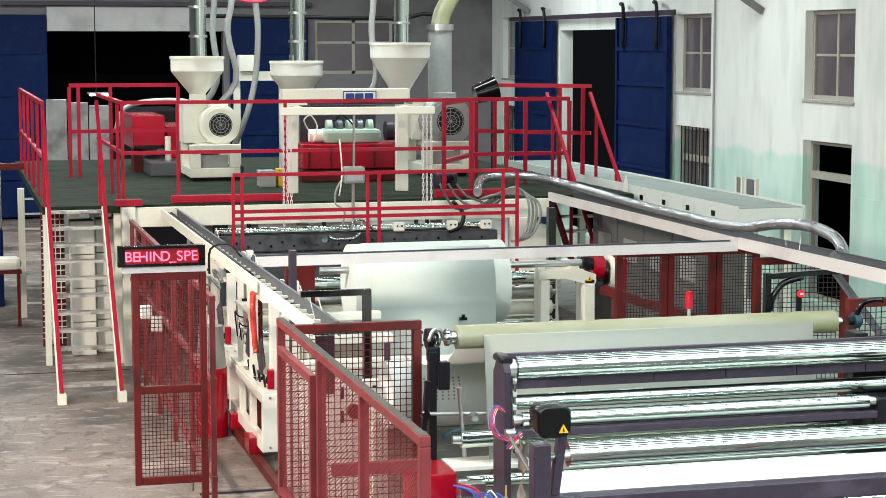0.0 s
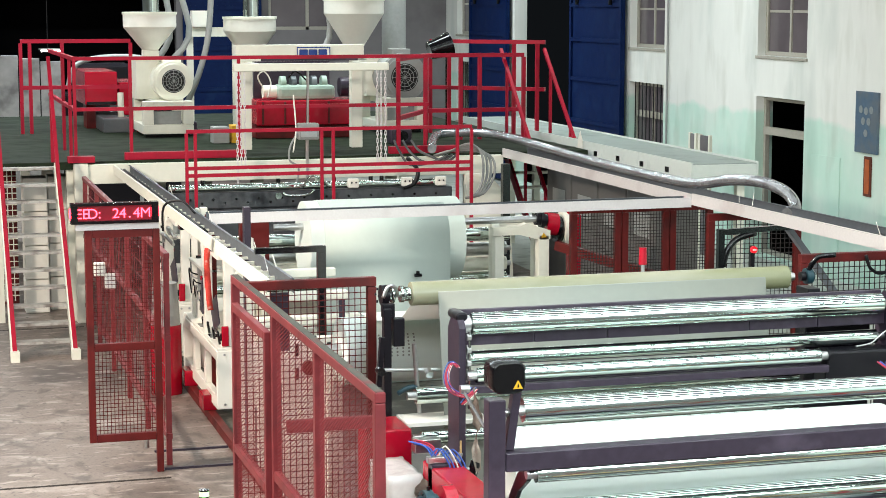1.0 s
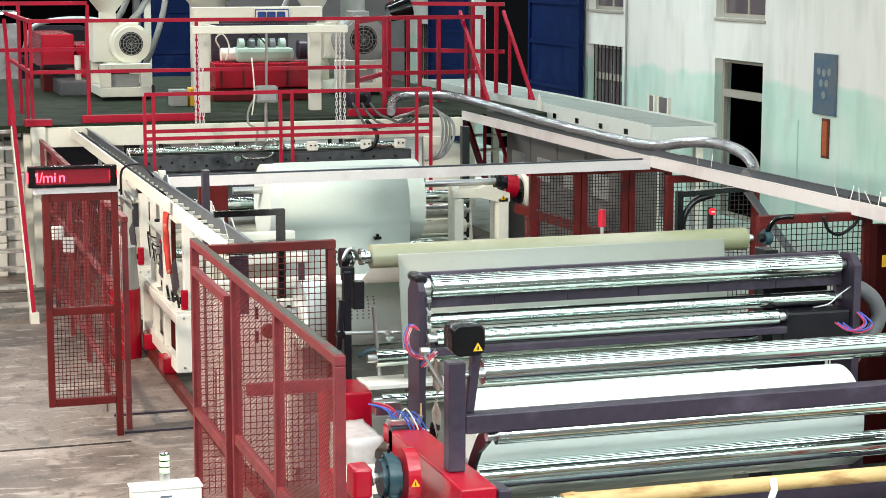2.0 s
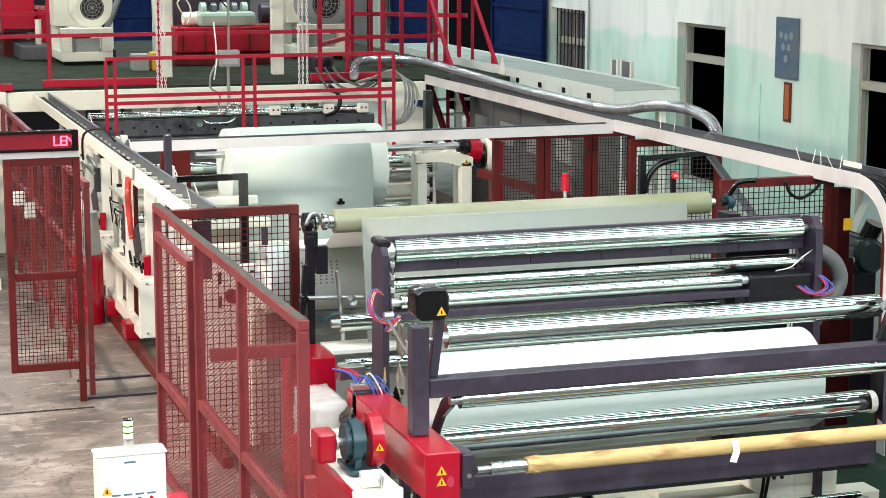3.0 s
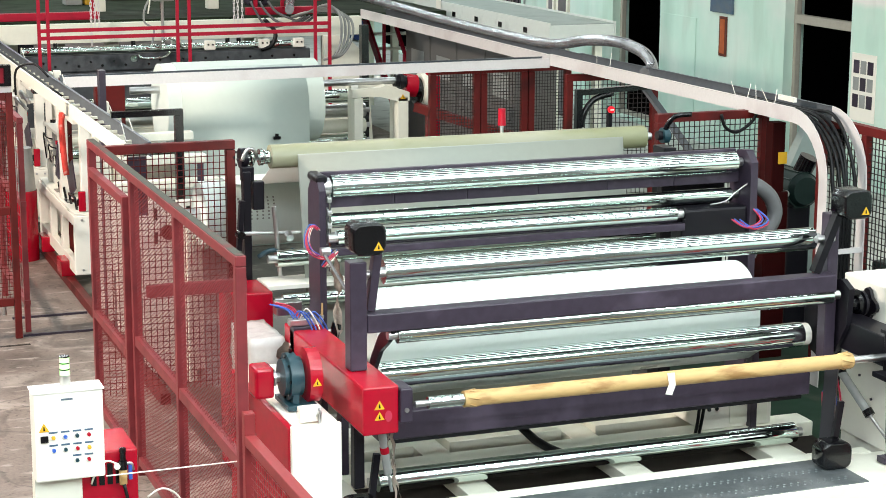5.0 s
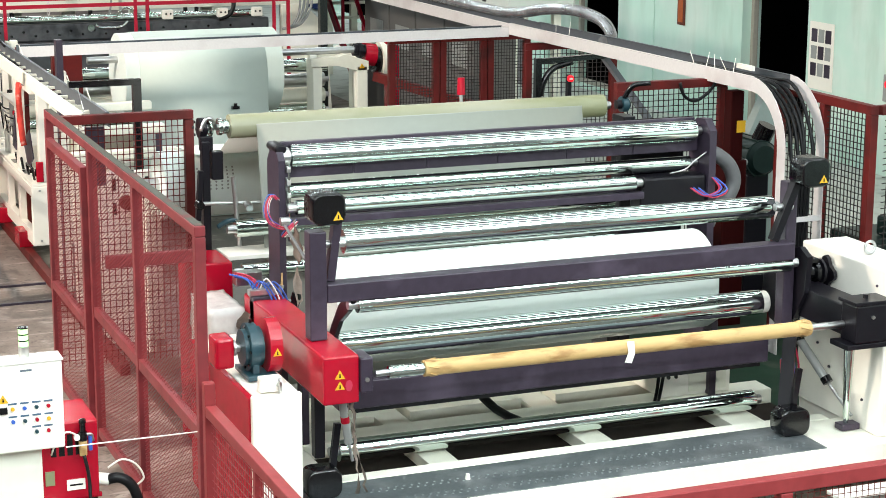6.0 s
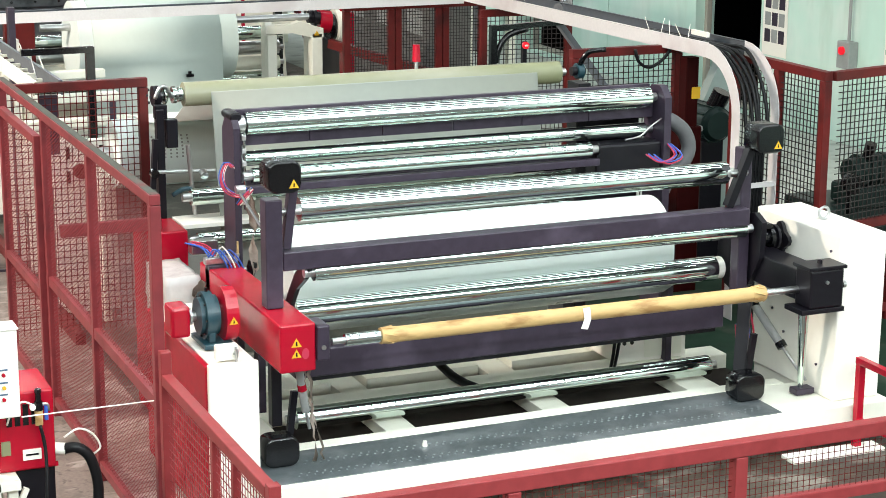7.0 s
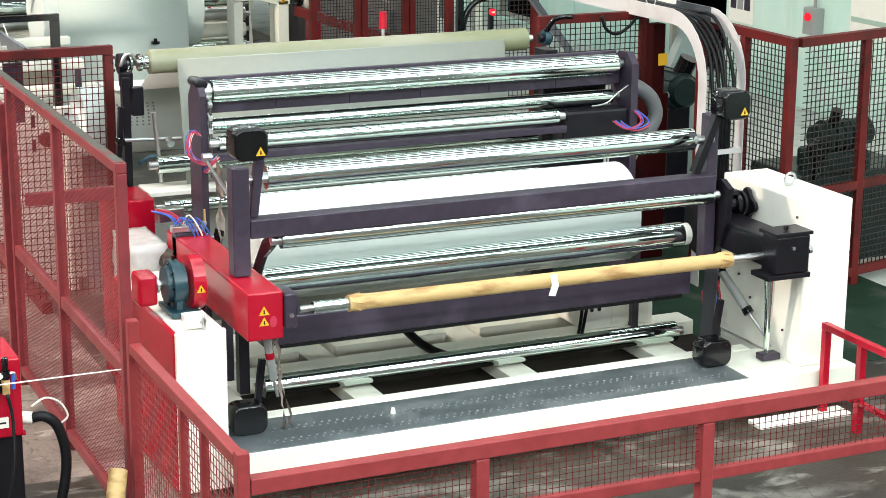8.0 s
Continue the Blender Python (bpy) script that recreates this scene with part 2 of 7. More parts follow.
def beam(bm, p0, p1, w, h, up=(0, 0, 1)):
    """A straight bar of section w by h from p0 to p1, in any direction."""
    p0, p1 = Vector(p0), Vector(p1)
    d = (p1 - p0).normalized()
    u = Vector(up)
    if abs(d.dot(u)) > 0.97:
        u = Vector((0, 1, 0))
    s = d.cross(u).normalized()
    u = s.cross(d)
    vs = [bm.verts.new(p + s * (w / 2 * i) + u * (h / 2 * j)) for p in (p0, p1) for i, j in ((-1, -1), (1, -1), (1, 1), (-1, 1))]
    for f in ((3, 2, 1, 0), (4, 5, 6, 7), (0, 1, 5, 4), (1, 2, 6, 5), (2, 3, 7, 6), (3, 0, 4, 7)):
        bm.faces.new([vs[i] for i in f])
    return bm


def poly(bm, pts, ax, depth):
    """A flat outline, pts, thickened along the vector ax by depth."""
    off = Vector(ax) * depth
    a = [bm.verts.new(p) for p in pts]
    b = [bm.verts.new(Vector(p) + off) for p in pts]
    bm.faces.new(a[::-1])
    bm.faces.new(b)
    k = len(pts)
    for i in range(k):
        bm.faces.new((a[i], a[(i + 1) % k], b[(i + 1) % k], b[i]))
    bmesh.ops.recalc_face_normals(bm, faces=bm.faces[:])
    return bm


def rbox(x0, x1, y0, y1, z0, z1, r, seg=7, edge=0.012):
    """A box rounded strongly round its long way, seen from the front, with a small rounded rim."""
    bm = bmesh.new()
    loops = []
    for y, inset in ((y0, edge), (y0 + edge * 0.3, edge * 0.3), (y0 + edge, 0), (y1 - edge, 0), (y1, edge)):
        pts = []
        for cx, cz, a0 in ((x1 - r, z1 - r, 0), (x0 + r, z1 - r, 90), (x0 + r, z0 + r, 180), (x1 - r, z0 + r, 270)):
            for k in range(seg + 1):
                a = radians(a0 + 90 * k / seg)
                pts.append(bm.verts.new((cx + (r - inset) * math.cos(a), y, cz + (r - inset) * math.sin(a))))
        loops.append(pts)
    n = len(loops[0])
    for p, q in zip(loops, loops[1:]):
        for i in range(n):
            f = bm.faces.new((p[i], p[(i + 1) % n], q[(i + 1) % n], q[i]))
            f.smooth = True
    bm.faces.new([bm.verts.new(v.co) for v in loops[0]])
    bm.faces.new([bm.verts.new(v.co) for v in loops[-1][::-1]])
    bmesh.ops.recalc_face_normals(bm, faces=bm.faces[:])
    return bm


def draped(path, x0, x1, thick=0.003):
    """A sheet of web from x0 to x1 that follows path, (y, z) points, with a real thickness."""
    bm = bmesh.new()
    rows = []
    for i, (y, z) in enumerate(path):
        a, b = path[max(i - 1, 0)], path[min(i + 1, len(path) - 1)]
        n = Vector((0, b[1] - a[1], a[0] - b[0])).normalized() * (thick / 2)
        rows.append([bm.verts.new((x, y + s * n.y, z + s * n.z)) for s in (1, -1) for x in (x0, x1)])
    for p, q in zip(rows, rows[1:]):
        for i, j in ((0, 1), (1, 3), (3, 2), (2, 0)):
            bm.faces.new((p[i], p[j], q[j], q[i])).smooth = (i, j) in ((0, 1), (3, 2))
    for p in (rows[0], rows[-1]):
        bm.faces.new((p[0], p[1], p[3], p[2]))
    bmesh.ops.recalc_face_normals(bm, faces=bm.faces[:])
    return bm


BASE = {}


def bmnew():
    return bmesh.new()


def mesh_of(name, bm, material):
    me = bpy.data.meshes.new(name)
    bm.to_mesh(me)
    bm.free()
    me.materials.append(material)
    return me


def part(name, bm, material, parent, label=""):
    """One mesh under a thing or under a part."""
    ob = new(name, mesh_of(name, bm, material))
    ob.parent = parent
    ob.matrix_parent_inverse = Matrix.Translation(-BASE.get(parent.name, Vector()))
    return tagged(ob, label)


def thing(name, at, label, category, group="", kind=""):
    """An Empty at a thing's base, for its parts."""
    ob = new(name)
    ob.empty_display_size = 0.1
    ob.location = at
    BASE[ob.name] = Vector(at)
    return tagged(ob, label, category, group, kind)


def solid(name, bm, material, label, category, group="", kind=""):
    """A thing of one mesh."""
    return tagged(new(name, mesh_of(name, bm, material)), label, category, group, kind)


def box(*a):
    return B(bmnew(), *a)


def bar(*a, **k):
    return C(bmnew(), *a, **k)


def pipe(*a, **k):
    return P(bmnew(), *a, **k)


def grid_wires(bm, o, u, v, nu, nv, step, r):
    """A welded wire screen over the rectangle o, o + u * nu, o + v * nv."""
    o, u, v = Vector(o), Vector(u), Vector(v)
    k = int(nu / step)
    for i in range(1, k + 1):
        beam(bm, o + u * (i * nu / (k + 1)), o + u * (i * nu / (k + 1)) + v * nv, r, r, u)
    k = int(nv / step)
    for i in range(1, k + 1):
        beam(bm, o + v * (i * nv / (k + 1)), o + v * (i * nv / (k + 1)) + u * nu, r, r, v)
    return bm


def diamond_wires(bm, o, u, v, nu, nv, step, r, tilt=0.55):
    """Expanded metal: two crossing sets of slanting strands, cut to the rectangle."""
    o, u, v = Vector(o), Vector(u), Vector(v)
    n = u.cross(v)
    for sgn in (1, -1):
        s = -nv / tilt if sgn > 0 else 0.0
        while s < (nu if sgn > 0 else nu + nv / tilt):
            a0, a1 = s, s + sgn * nv / tilt
            t0, t1 = 0.0, 1.0
            for lim, low in ((0.0, True), (nu, False)):
                d = a1 - a0
                tt = (lim - a0) / d
                if (d > 0) == low:
                    t0 = max(t0, tt)
                else:
                    t1 = min(t1, tt)
            if t1 - t0 > 0.01:
                p = o + u * (a0 + (a1 - a0) * t0) + v * (nv * t0)
                q = o + u * (a0 + (a1 - a0) * t1) + v * (nv * t1)
                beam(bm, p, q, r, r * 1.05, n)
            s += step
    return bm

def crumpled(x0, x1, y0, y1, z0, z1, seed):
    """A loose bag of film over a box: its faces broken up and creased."""
    r1 = random.Random(seed)
    bm = bmesh.new()
    B(bm, x0, x1, y0, y1, z0, z1)
    bmesh.ops.subdivide_edges(bm, edges=bm.edges[:], cuts=7, use_grid_fill=True)
    for v in bm.verts:
        v.co += Vector((r1.uniform(-0.006, 0.006), r1.uniform(-0.006, 0.006), r1.uniform(-0.006, 0.006)))
    for f in bm.faces:
        f.smooth = True
    return bm


# twisted offcuts of clear film
def film_strip(p0, p1, w, seed):
    r1 = random.Random(seed)
    bm = bmnew()
    last = None
    p0, p1 = Vector(p0), Vector(p1)
    for i in range(15):
        q = p0.lerp(p1, i / 14) + Vector((r1.uniform(-0.012, 0.012), r1.uniform(-0.012, 0.012), 0))
        a = i * 0.5 + seed
        d = Vector((math.cos(a), math.sin(a), 0)) * (w * r1.uniform(0.7, 1.2) / 2)
        v = [bm.verts.new(q - d), bm.verts.new(q - d * 0.1 + Vector((0, 0.004, 0))), bm.verts.new(q + d)]
        if last:
            for k in (0, 1):
                f = bm.faces.new((last[k], last[k + 1], v[k + 1], v[k]))
                f.smooth = True
        last = v
    bmesh.ops.solidify(bm, geom=bm.faces[:], thickness=0.002)
    return bm


# ---- the hall ----
solid("floor", box(-8, 13.5, -6, 46, -0.15, 0.0), CONCRETE, "worn grey concrete hall floor with dark stains", "floor", kind="structure")
DARKFLOOR = floor_finish("machine_floor", (0.045, 0.036, 0.026), (0.014, 0.012, 0.009), (0.23, 0.215, 0.185), 0.45, 0.9, 0.5)
JOINT = mat("joint_tar", (0.03, 0.024, 0.02), 0.7, vary=0.3, spec=0.15)
for yy in (24.14, 16.14):
    solid("floor_joint", box(-7.99, 2.2, yy - 0.02, yy + 0.02, 0.0, 0.003), JOINT, "dark tar-filled joint across the concrete floor", "floor joint", kind="structure")
# dark floor colour laid here in place of the desk's shadow
solid("floor_paint", box(-7.99, 2.496, -5.99, 10.45, 0.0, 0.004), DARKFLOOR, "floor round the control desk, darkened in colour for the desk's shade", "floor", kind="structure")
solid("floor_paint", box(2.5, 13.49, -5.99, 9.6, 0.0, 0.004), DARKFLOOR, "dark worn floor of the machine bay with pale scuffs", "floor", kind="structure")
solid("floor_paint", box(2.97, 9.399, 9.6, 24.0, 0.0, 0.004), DARKFLOOR, "dark worn floor under the machine line", "floor", kind="structure")
PALEFLOOR = mat("bay_floor", (0.46, 0.48, 0.44), 0.5, vary=0.15, grain=5, bump=0.06, wear=(0.28, 0.29, 0.26), wear_at=0.58)
solid("floor_paint", box(9.4, 13.49, 9.604, 46.0, 0.0, 0.004), PALEFLOOR, "pale greenish painted floor along the wall", "floor", kind="structure")
solid("ceiling", box(-8, 13.8, -6, 46.3, 7.6, 7.8), CEIL, "grey sheet metal roof over the hall", "ceiling", kind="structure")
solid("wall_south", box(-8, 13.8, -6.3, -6, 0, 7.6), DIMWALL, "plain grey plastered hall wall", "wall", kind="structure")
solid("wall_west", box(-8.3, -8, -6.3, 46.3, 0, 7.6), DIMWALL, "plain grey plastered hall wall", "wall", kind="structure")

XW = 13.5
# openings of the east wall: y0, y1, z0, z1
OPEN = [(26.22, 27.95, 3.30, 4.73), (31.82, 33.5, 3.30, 4.75), (43.5, 45.05, 3.35, 4.84),
        (26.25, 27.95, 0.05, 2.64), (31.83, 33.5, 1.2, 2.65), (43.48, 45.05, 1.2, 2.68), (20.85, 22.5, 0.05, 2.62), (36.3, 40.5, 0.05, 4.5)]


def wall_with_openings():
    bm = bmnew()
    ys = sorted({-6.3, 46.3, *[v for o in OPEN for v in o[:2]]})
    for a, b in zip(ys, ys[1:]):
        cuts = sorted((o[2], o[3]) for o in OPEN if o[0] <= a + 1e-6 and o[1] >= b - 1e-6)
        z = 0.0
        for lo, hi in cuts:
            B(bm, XW, XW + 0.3, a, b, z, lo)
            z = hi
        B(bm, XW, XW + 0.3, a, b, z, 7.6)
    return bm


solid("wall_east", wall_with_openings(), WALLPAINT, "white plastered wall with pale green painted lower half", "wall", kind="structure")


def window(name, y0, y1, z0, z1, bars, label, transom=None, mull=True, panes=True):
    w = thing(name, (XW, (y0 + y1) / 2, z0), label, "window", kind="structure")
    bm = bmnew()
    for a in ((y0, y0 + 0.07, z0, z1), (y1 - 0.07, y1, z0, z1), (y0 + 0.07, y1 - 0.07, z0, z0 + 0.07), (y0 + 0.07, y1 - 0.07, z1 - 0.07, z1)):
        B(bm, XW + 0.14, XW + 0.22, *a, 0.006)
    if mull:
        B(bm, XW + 0.15, XW + 0.21, (y0 + y1) / 2 - 0.03, (y0 + y1) / 2 + 0.03, z0 + 0.07, z1 - 0.07)
    if transom:
        B(bm, XW + 0.1, XW + 0.2, y0 + 0.07, y1 - 0.07, transom - 0.06, transom + 0.06)
    part("window_frame", bm, FRAMEWOOD, w)
    ym = (y0 + y1) / 2
    if panes:
        for a, b in ((y0 + 0.07, ym - 0.03), (ym + 0.03, y1 - 0.07)):
            part("pane", box(XW + 0.175, XW + 0.185, a, b, z0 + 0.07, z1 - 0.07), GLASSY, w)
            if bars and not transom:
                part("glazing_bar", box(XW + 0.165, XW + 0.174, a, b, (z0 + z1) / 2 - 0.02, (z0 + z1) / 2 + 0.02), FRAMEWOOD, w)
    if z0 > 0.5:
        part("window_sill", box(XW - 0.03, XW + 0.14, y0 - 0.03, y1 + 0.03, z0 - 0.05, z0 - 0.002, 0.008), FRAMEWOOD, w)
    if bars and transom:
        for i in range(9):
            yy = y0 + 0.12 + (y1 - y0 - 0.24) * i / 8
            part("bar", bar((XW + 0.08, yy, z0), (XW + 0.08, yy, z1), 0.012, seg=8), RUBBER, w)
    return w


window("window_1", *OPEN[0], True, "closed four-pane window in a weathered frame")
window("window_2", *OPEN[1], True, "closed window with greyish panes in a weathered frame")
window("window_3", *OPEN[2], True, "closed narrow window in a weathered frame")
window("window_4", *OPEN[4], True, "barred lower window with a transom", 2.05)
window("window_5", *OPEN[5], True, "dark lower window with a transom", 2.05, panes=False)
window("door_1", *OPEN[3], False, "dark doorway with a pale frame and transom", 2.08, mull=False, panes=False)
window("door_2", *OPEN[6], False, "dark doorway with a pale frame and transom", 2.05, mull=False, panes=False)
# sheet and ground coloured near black in place of unlit space outside
solid("backdrop", box(17.0, 17.1, 12, 46.3, -0.1, 7.6), DARK, "near-black sheet standing for the dark beyond the openings", "backdrop", kind="structure")
solid("ground", box(13.8, 17.0, 12, 46.3, -0.15, -0.01), DARK, "ground outside the doorways, its darkness put into the colour", "ground", kind="structure")

# sliding blue doors on their rail
rail = thing("door_rail", (13.4, 39, 4.8), "dark steel door rail with hook hangers on the wall", "door rail")
part("rail", box(13.32, 13.36, 33.2, 43.9, 4.74, 4.84), PURPLE, rail)


def sliding_door(y0, y1, label):
    d = thing("sliding_door", (13.38, (y0 + y1) / 2, 0.05), label, "door", "sliding doors")
    part("panel", box(13.36, 13.42, y0, y1, 0.06, 4.72, 0.01), BLUE, d)
    bm = bmnew()
    for yy in (y0 + 0.05, y1 - 0.05):
        B(bm, 13.32, 13.358, yy - 0.05, yy + 0.05, 0.06, 4.72)
    part("stiles", bm, BLUE, d)
    for z in (0.9, 1.75, 2.6, 3.4, 4.1):
        part("rib", box(13.325, 13.358, y0 + 0.1, y1 - 0.1, z - 0.04, z + 0.04), BLUE, d)
    for yy in (y0 + 0.5, y1 - 0.5):
        part("hanger", pipe([(13.3, yy, 4.1), (13.3, yy, 4.9), (13.3, yy + 0.15, 5.0), (13.4, yy + 0.3, 5.0)], 0.038, 8), RUBBER, d)
    return d


sliding_door(33.55, 36.4, "tall blue ribbed steel sliding door, slid open")
sliding_door(40.6, 43.45, "tall blue ribbed steel sliding door, slid open")

# back wall with a great dark doorway
bm = bmnew()
for a in ((-8, -4, 0, 7.6), (-4, 6.6, 4.5, 7.6), (6.6, 8.9, 0, 7.6), (8.9, 10.9, 4.8, 7.6), (8.9, 10.9, 0, 3.45), (10.9, 13.8, 0, 7.6)):
    B(bm, a[0], a[1], 46.0, 46.3, a[2], a[3])
solid("wall_north", bm, GREYWALL, "grey plastered end wall with a wide dark doorway", "wall", kind="structure")
# the same near-black colour paints the darkness past the wide doorway
solid("backdrop", box(-8, 13.8, 49, 49.1, -0.1, 7.6), DARK, "near-black sheet standing for the dark past the wide doorway", "backdrop", kind="structure")
solid("ground", box(-8, 13.8, 46.3, 49, -0.15, -0.01), DARK, "floor beyond the doorway, its darkness put into the colour", "ground", kind="structure")
w = thing("window_6", (9.9, 46, 3.45), "dark two-leaf window in the end wall", "window", kind="structure")
bm = bmnew()
for a in ((8.9, 8.98, 3.45, 4.8), (10.82, 10.9, 3.45, 4.8), (9.86, 9.94, 3.45, 4.8), (8.98, 10.82, 4.72, 4.8), (8.98, 10.82, 3.45, 3.53), (8.98, 10.82, 4.2, 4.26)):
    B(bm, a[0], a[1], 46.1, 46.17, a[2], a[3])
part("window_frame", bm, FRAMEWOOD, w)
part("pane", box(8.98, 10.82, 46.12, 46.14, 3.53, 4.72), GLASSY, w)
solid("lintel", box(2.36, 6.7, 45.955, 45.998, 4.51, 5.10, 0.006), mat("lintel_paint", (0.55, 0.54, 0.53), 0.7, vary=0.1, grain=4, wear=(0.4, 0.39, 0.38), wear_at=0.56, wear_scale=1.2), "pale painted lintel over the wide doorway", "lintel", kind="structure")
solid("door_rail", box(-2.0, 8.8, 45.80, 45.999, 5.12, 5.22), PURPLE, "dark steel door rail over the wide doorway", "door rail")
d = thing("sliding_door", (0.6, 45.9, 0.05), "tall blue steel sliding door at the wide doorway", "door", "sliding doors")
part("panel", box(-1.6, 2.35, 45.86, 45.94, 0.05, 4.9, 0.01), BLUE, d)
for z in (1.0, 2.0, 3.0, 4.0):
    part("rib", box(-1.5, 2.25, 45.82, 45.858, z - 0.05, z + 0.05), BLUE, d)
d = thing("sliding_door", (7.4, 45.9, 0.05), "blue steel sliding door pushed behind the extruders", "door", "sliding doors")
part("panel", box(6.75, 8.7, 45.86, 45.94, 0.05, 4.9, 0.01), BLUE, d)
for z in (1.0, 2.0, 3.0, 4.0):
    part("rib", box(6.85, 8.6, 45.82, 45.858, z - 0.05, z + 0.05), BLUE, d)

# ---- ceiling lamps ----
batten = None
for ly, watts in LAMP_ROWS:
    for k in range(7):
        lx = -4.2 + k * 2.4
        if batten is None:
            batten = thing("ceiling_lamp", (lx, ly, 7.6), "long white batten lamp under the roof", "ceiling lamp", "hall lamps")
            part("housing", box(lx - 1.15, lx + 1.15, ly - 0.12, ly + 0.12, 7.45, 7.6, 0.02), WHITE, batten)
            part("end_cap", box(lx + 1.151, lx + 1.18, ly - 0.1, ly + 0.1, 7.46, 7.59), MOTORGREY, batten)
        else:
            copy_thing(batten, pose(lx, ly, 7.6))
t = thing("flood_lamp", (FLOOD[0] - 0.2, FLOOD[1], FLOOD[2]), "grey floodlight housing under the roof", "flood lamp")
part("housing", box(FLOOD[0] - 0.5, FLOOD[0] - 0.25, FLOOD[1] - 0.3, FLOOD[1] + 0.3, FLOOD[2] - 0.1, FLOOD[2] + 0.4, 0.02), MOTORGREY, t)
part("hanger", bar((FLOOD[0] - 0.4, FLOOD[1], FLOOD[2] + 0.4), (FLOOD[0] - 0.4, FLOOD[1], 7.6), 0.03), STEEL, t)

# ---- fences ----
XF = 2.4
def post(bm, x, y, z0, z1, w=0.06):
    return B(bm, x - w / 2, x + w / 2, y - w / 2, y + w / 2, z0, z1, 0.005)


f = thing("safety_fence", (XF, 11.5, 0), "tall oxide-red steel guard fence with expanded metal panels", "fence")
for yy in (9.45, 10.95, 12.3, 13.86):
    part("post", post(bmnew(), XF, yy, 0.0, 2.07), RUST, f)
part("top_rail", box(XF - 0.03, XF + 0.03, 9.42, 13.89, 2.072, 2.13, 0.005), RUST, f)
part("dust_layer", box(XF - 0.024, XF + 0.024, 9.43, 13.88, 2.1302, 2.133), DUSTY, f, "grey-green dust on the rail")
for a, b in ((9.48, 10.92), (10.98, 12.27)):
    part("middle_rail", box(XF - 0.025, XF + 0.025, a, b, 0.93, 1.0, 0.004), RUST, f)
    part("bottom_rail", box(XF - 0.025, XF + 0.025, a, b, 0.08, 0.14, 0.004), RUST, f)
    for z0, z1 in ((0.14, 0.93), (1.0, 2.07)):
        part("mesh_panel", diamond_wires(bmnew(), (XF, a, z0), (0, 1, 0), (0, 0, 1), b - a, z1 - z0, 0.065, 0.0021, 0.42), MESHRED, f)
dr = part("door_frame", B(B(B(B(B(bmnew(), XF - 0.065, XF - 0.015, 12.36, 12.42, 0.1, 1.95, 0.004), XF - 0.065, XF - 0.015, 13.62, 13.68, 0.1, 1.95, 0.004), XF - 0.065, XF - 0.015, 12.42, 13.62, 1.89, 1.95, 0.004), XF - 0.065, XF - 0.015, 12.42, 13.62, 0.82, 0.88, 0.004), XF - 0.065, XF - 0.015, 12.42, 13.62, 0.1, 0.16, 0.004), RUST, f)
for z0, z1 in ((0.16, 0.82), (0.88, 1.89)):
    part("mesh_panel", diamond_wires(bmnew(), (XF - 0.04, 12.42, z0), (0, 1, 0), (0, 0, 1), 1.2, z1 - z0, 0.065, 0.0021, 0.42), MESHRED, f)

LOWRED = mat("low_fence_red", (0.235, 0.031, 0.033), 0.45, vary=0.2, spec=0.3, wear=(0.19, 0.022, 0.023), wear_at=0.58, wear_scale=4)
f = thing("low_fence", (XF, 8.4, 0), "low oxide-red guard fence with wire mesh beside the platform", "fence")
for yy, h in ((9.32, 1.3), (7.48, 1.2)):
    part("post", post(bmnew(), XF, yy, 0, h), LOWRED, f)
for yy in (8.05, 8.4):
    part("upright", post(bmnew(), XF, yy, 0.1, 1.12, 0.04), LOWRED, f)
part("top_rail", box(XF - 0.03, XF + 0.03, 7.512, 9.288, 1.12, 1.18, 0.005), LOWRED, f)
part("bottom_rail", box(XF - 0.025, XF + 0.025, 7.512, 9.288, 0.08, 0.14, 0.005), LOWRED, f)
part("mesh_panel", grid_wires(bmnew(), (XF, 7.51, 0.14), (0, 1, 0), (0, 0, 1), 1.77, 0.98, 0.045, 0.0035), LOWRED, f)

f = thing("front_fence", (5, 7.48, 0), "low oxide-red guard rail with wire mesh before the winder", "fence")
part("top_rail", box(2.432, 8.6, 7.445, 7.515, 0.995, 1.075, 0.006), LOWRED, f)
part("middle_rail", box(2.432, 8.6, 7.455, 7.505, 0.68, 0.74, 0.005), LOWRED, f)
for xx in (3.58, 4.83, 6.08, 7.33, 8.57):
    part("post", post(bmnew(), xx, 7.48, 0, 0.993, 0.07), LOWRED, f)
for a, b in ((2.44, 3.545), (3.615, 4.795), (4.865, 6.045), (6.115, 7.295), (7.365, 8.53)):
    part("mesh_panel", grid_wires(bmnew(), (a, 7.48, 0.74), (1, 0, 0), (0, 0, 1), b - a, 0.26, 0.036, 0.0026), BROWNRED, f)

solid("cross_rail", box(2.432, 3.12, 12.08, 12.13, 1.302, 1.387, 0.005), RUST, "oxide-red cross rail between the guard fence and the gearbox", "rail")

# cross panel at the end of the tall fence
f = thing("mesh_fence", (3.0, 13.95, 0), "dark red fence panel of square wire mesh", "fence")
part("post", B(bmnew(), 3.45, 3.52, 13.92, 13.99, 0, 1.985, 0.005), BROWNRED, f)
part("top_rail", box(2.45, 3.52, 13.92, 13.99, 1.99, 2.06, 0.005), BROWNRED, f)
part("mesh_panel", grid_wires(bmnew(), (2.45, 13.955, 0.1), (1, 0, 0), (0, 0, 1), 1.0, 1.89, 0.05, 0.006), BROWNRED, f)


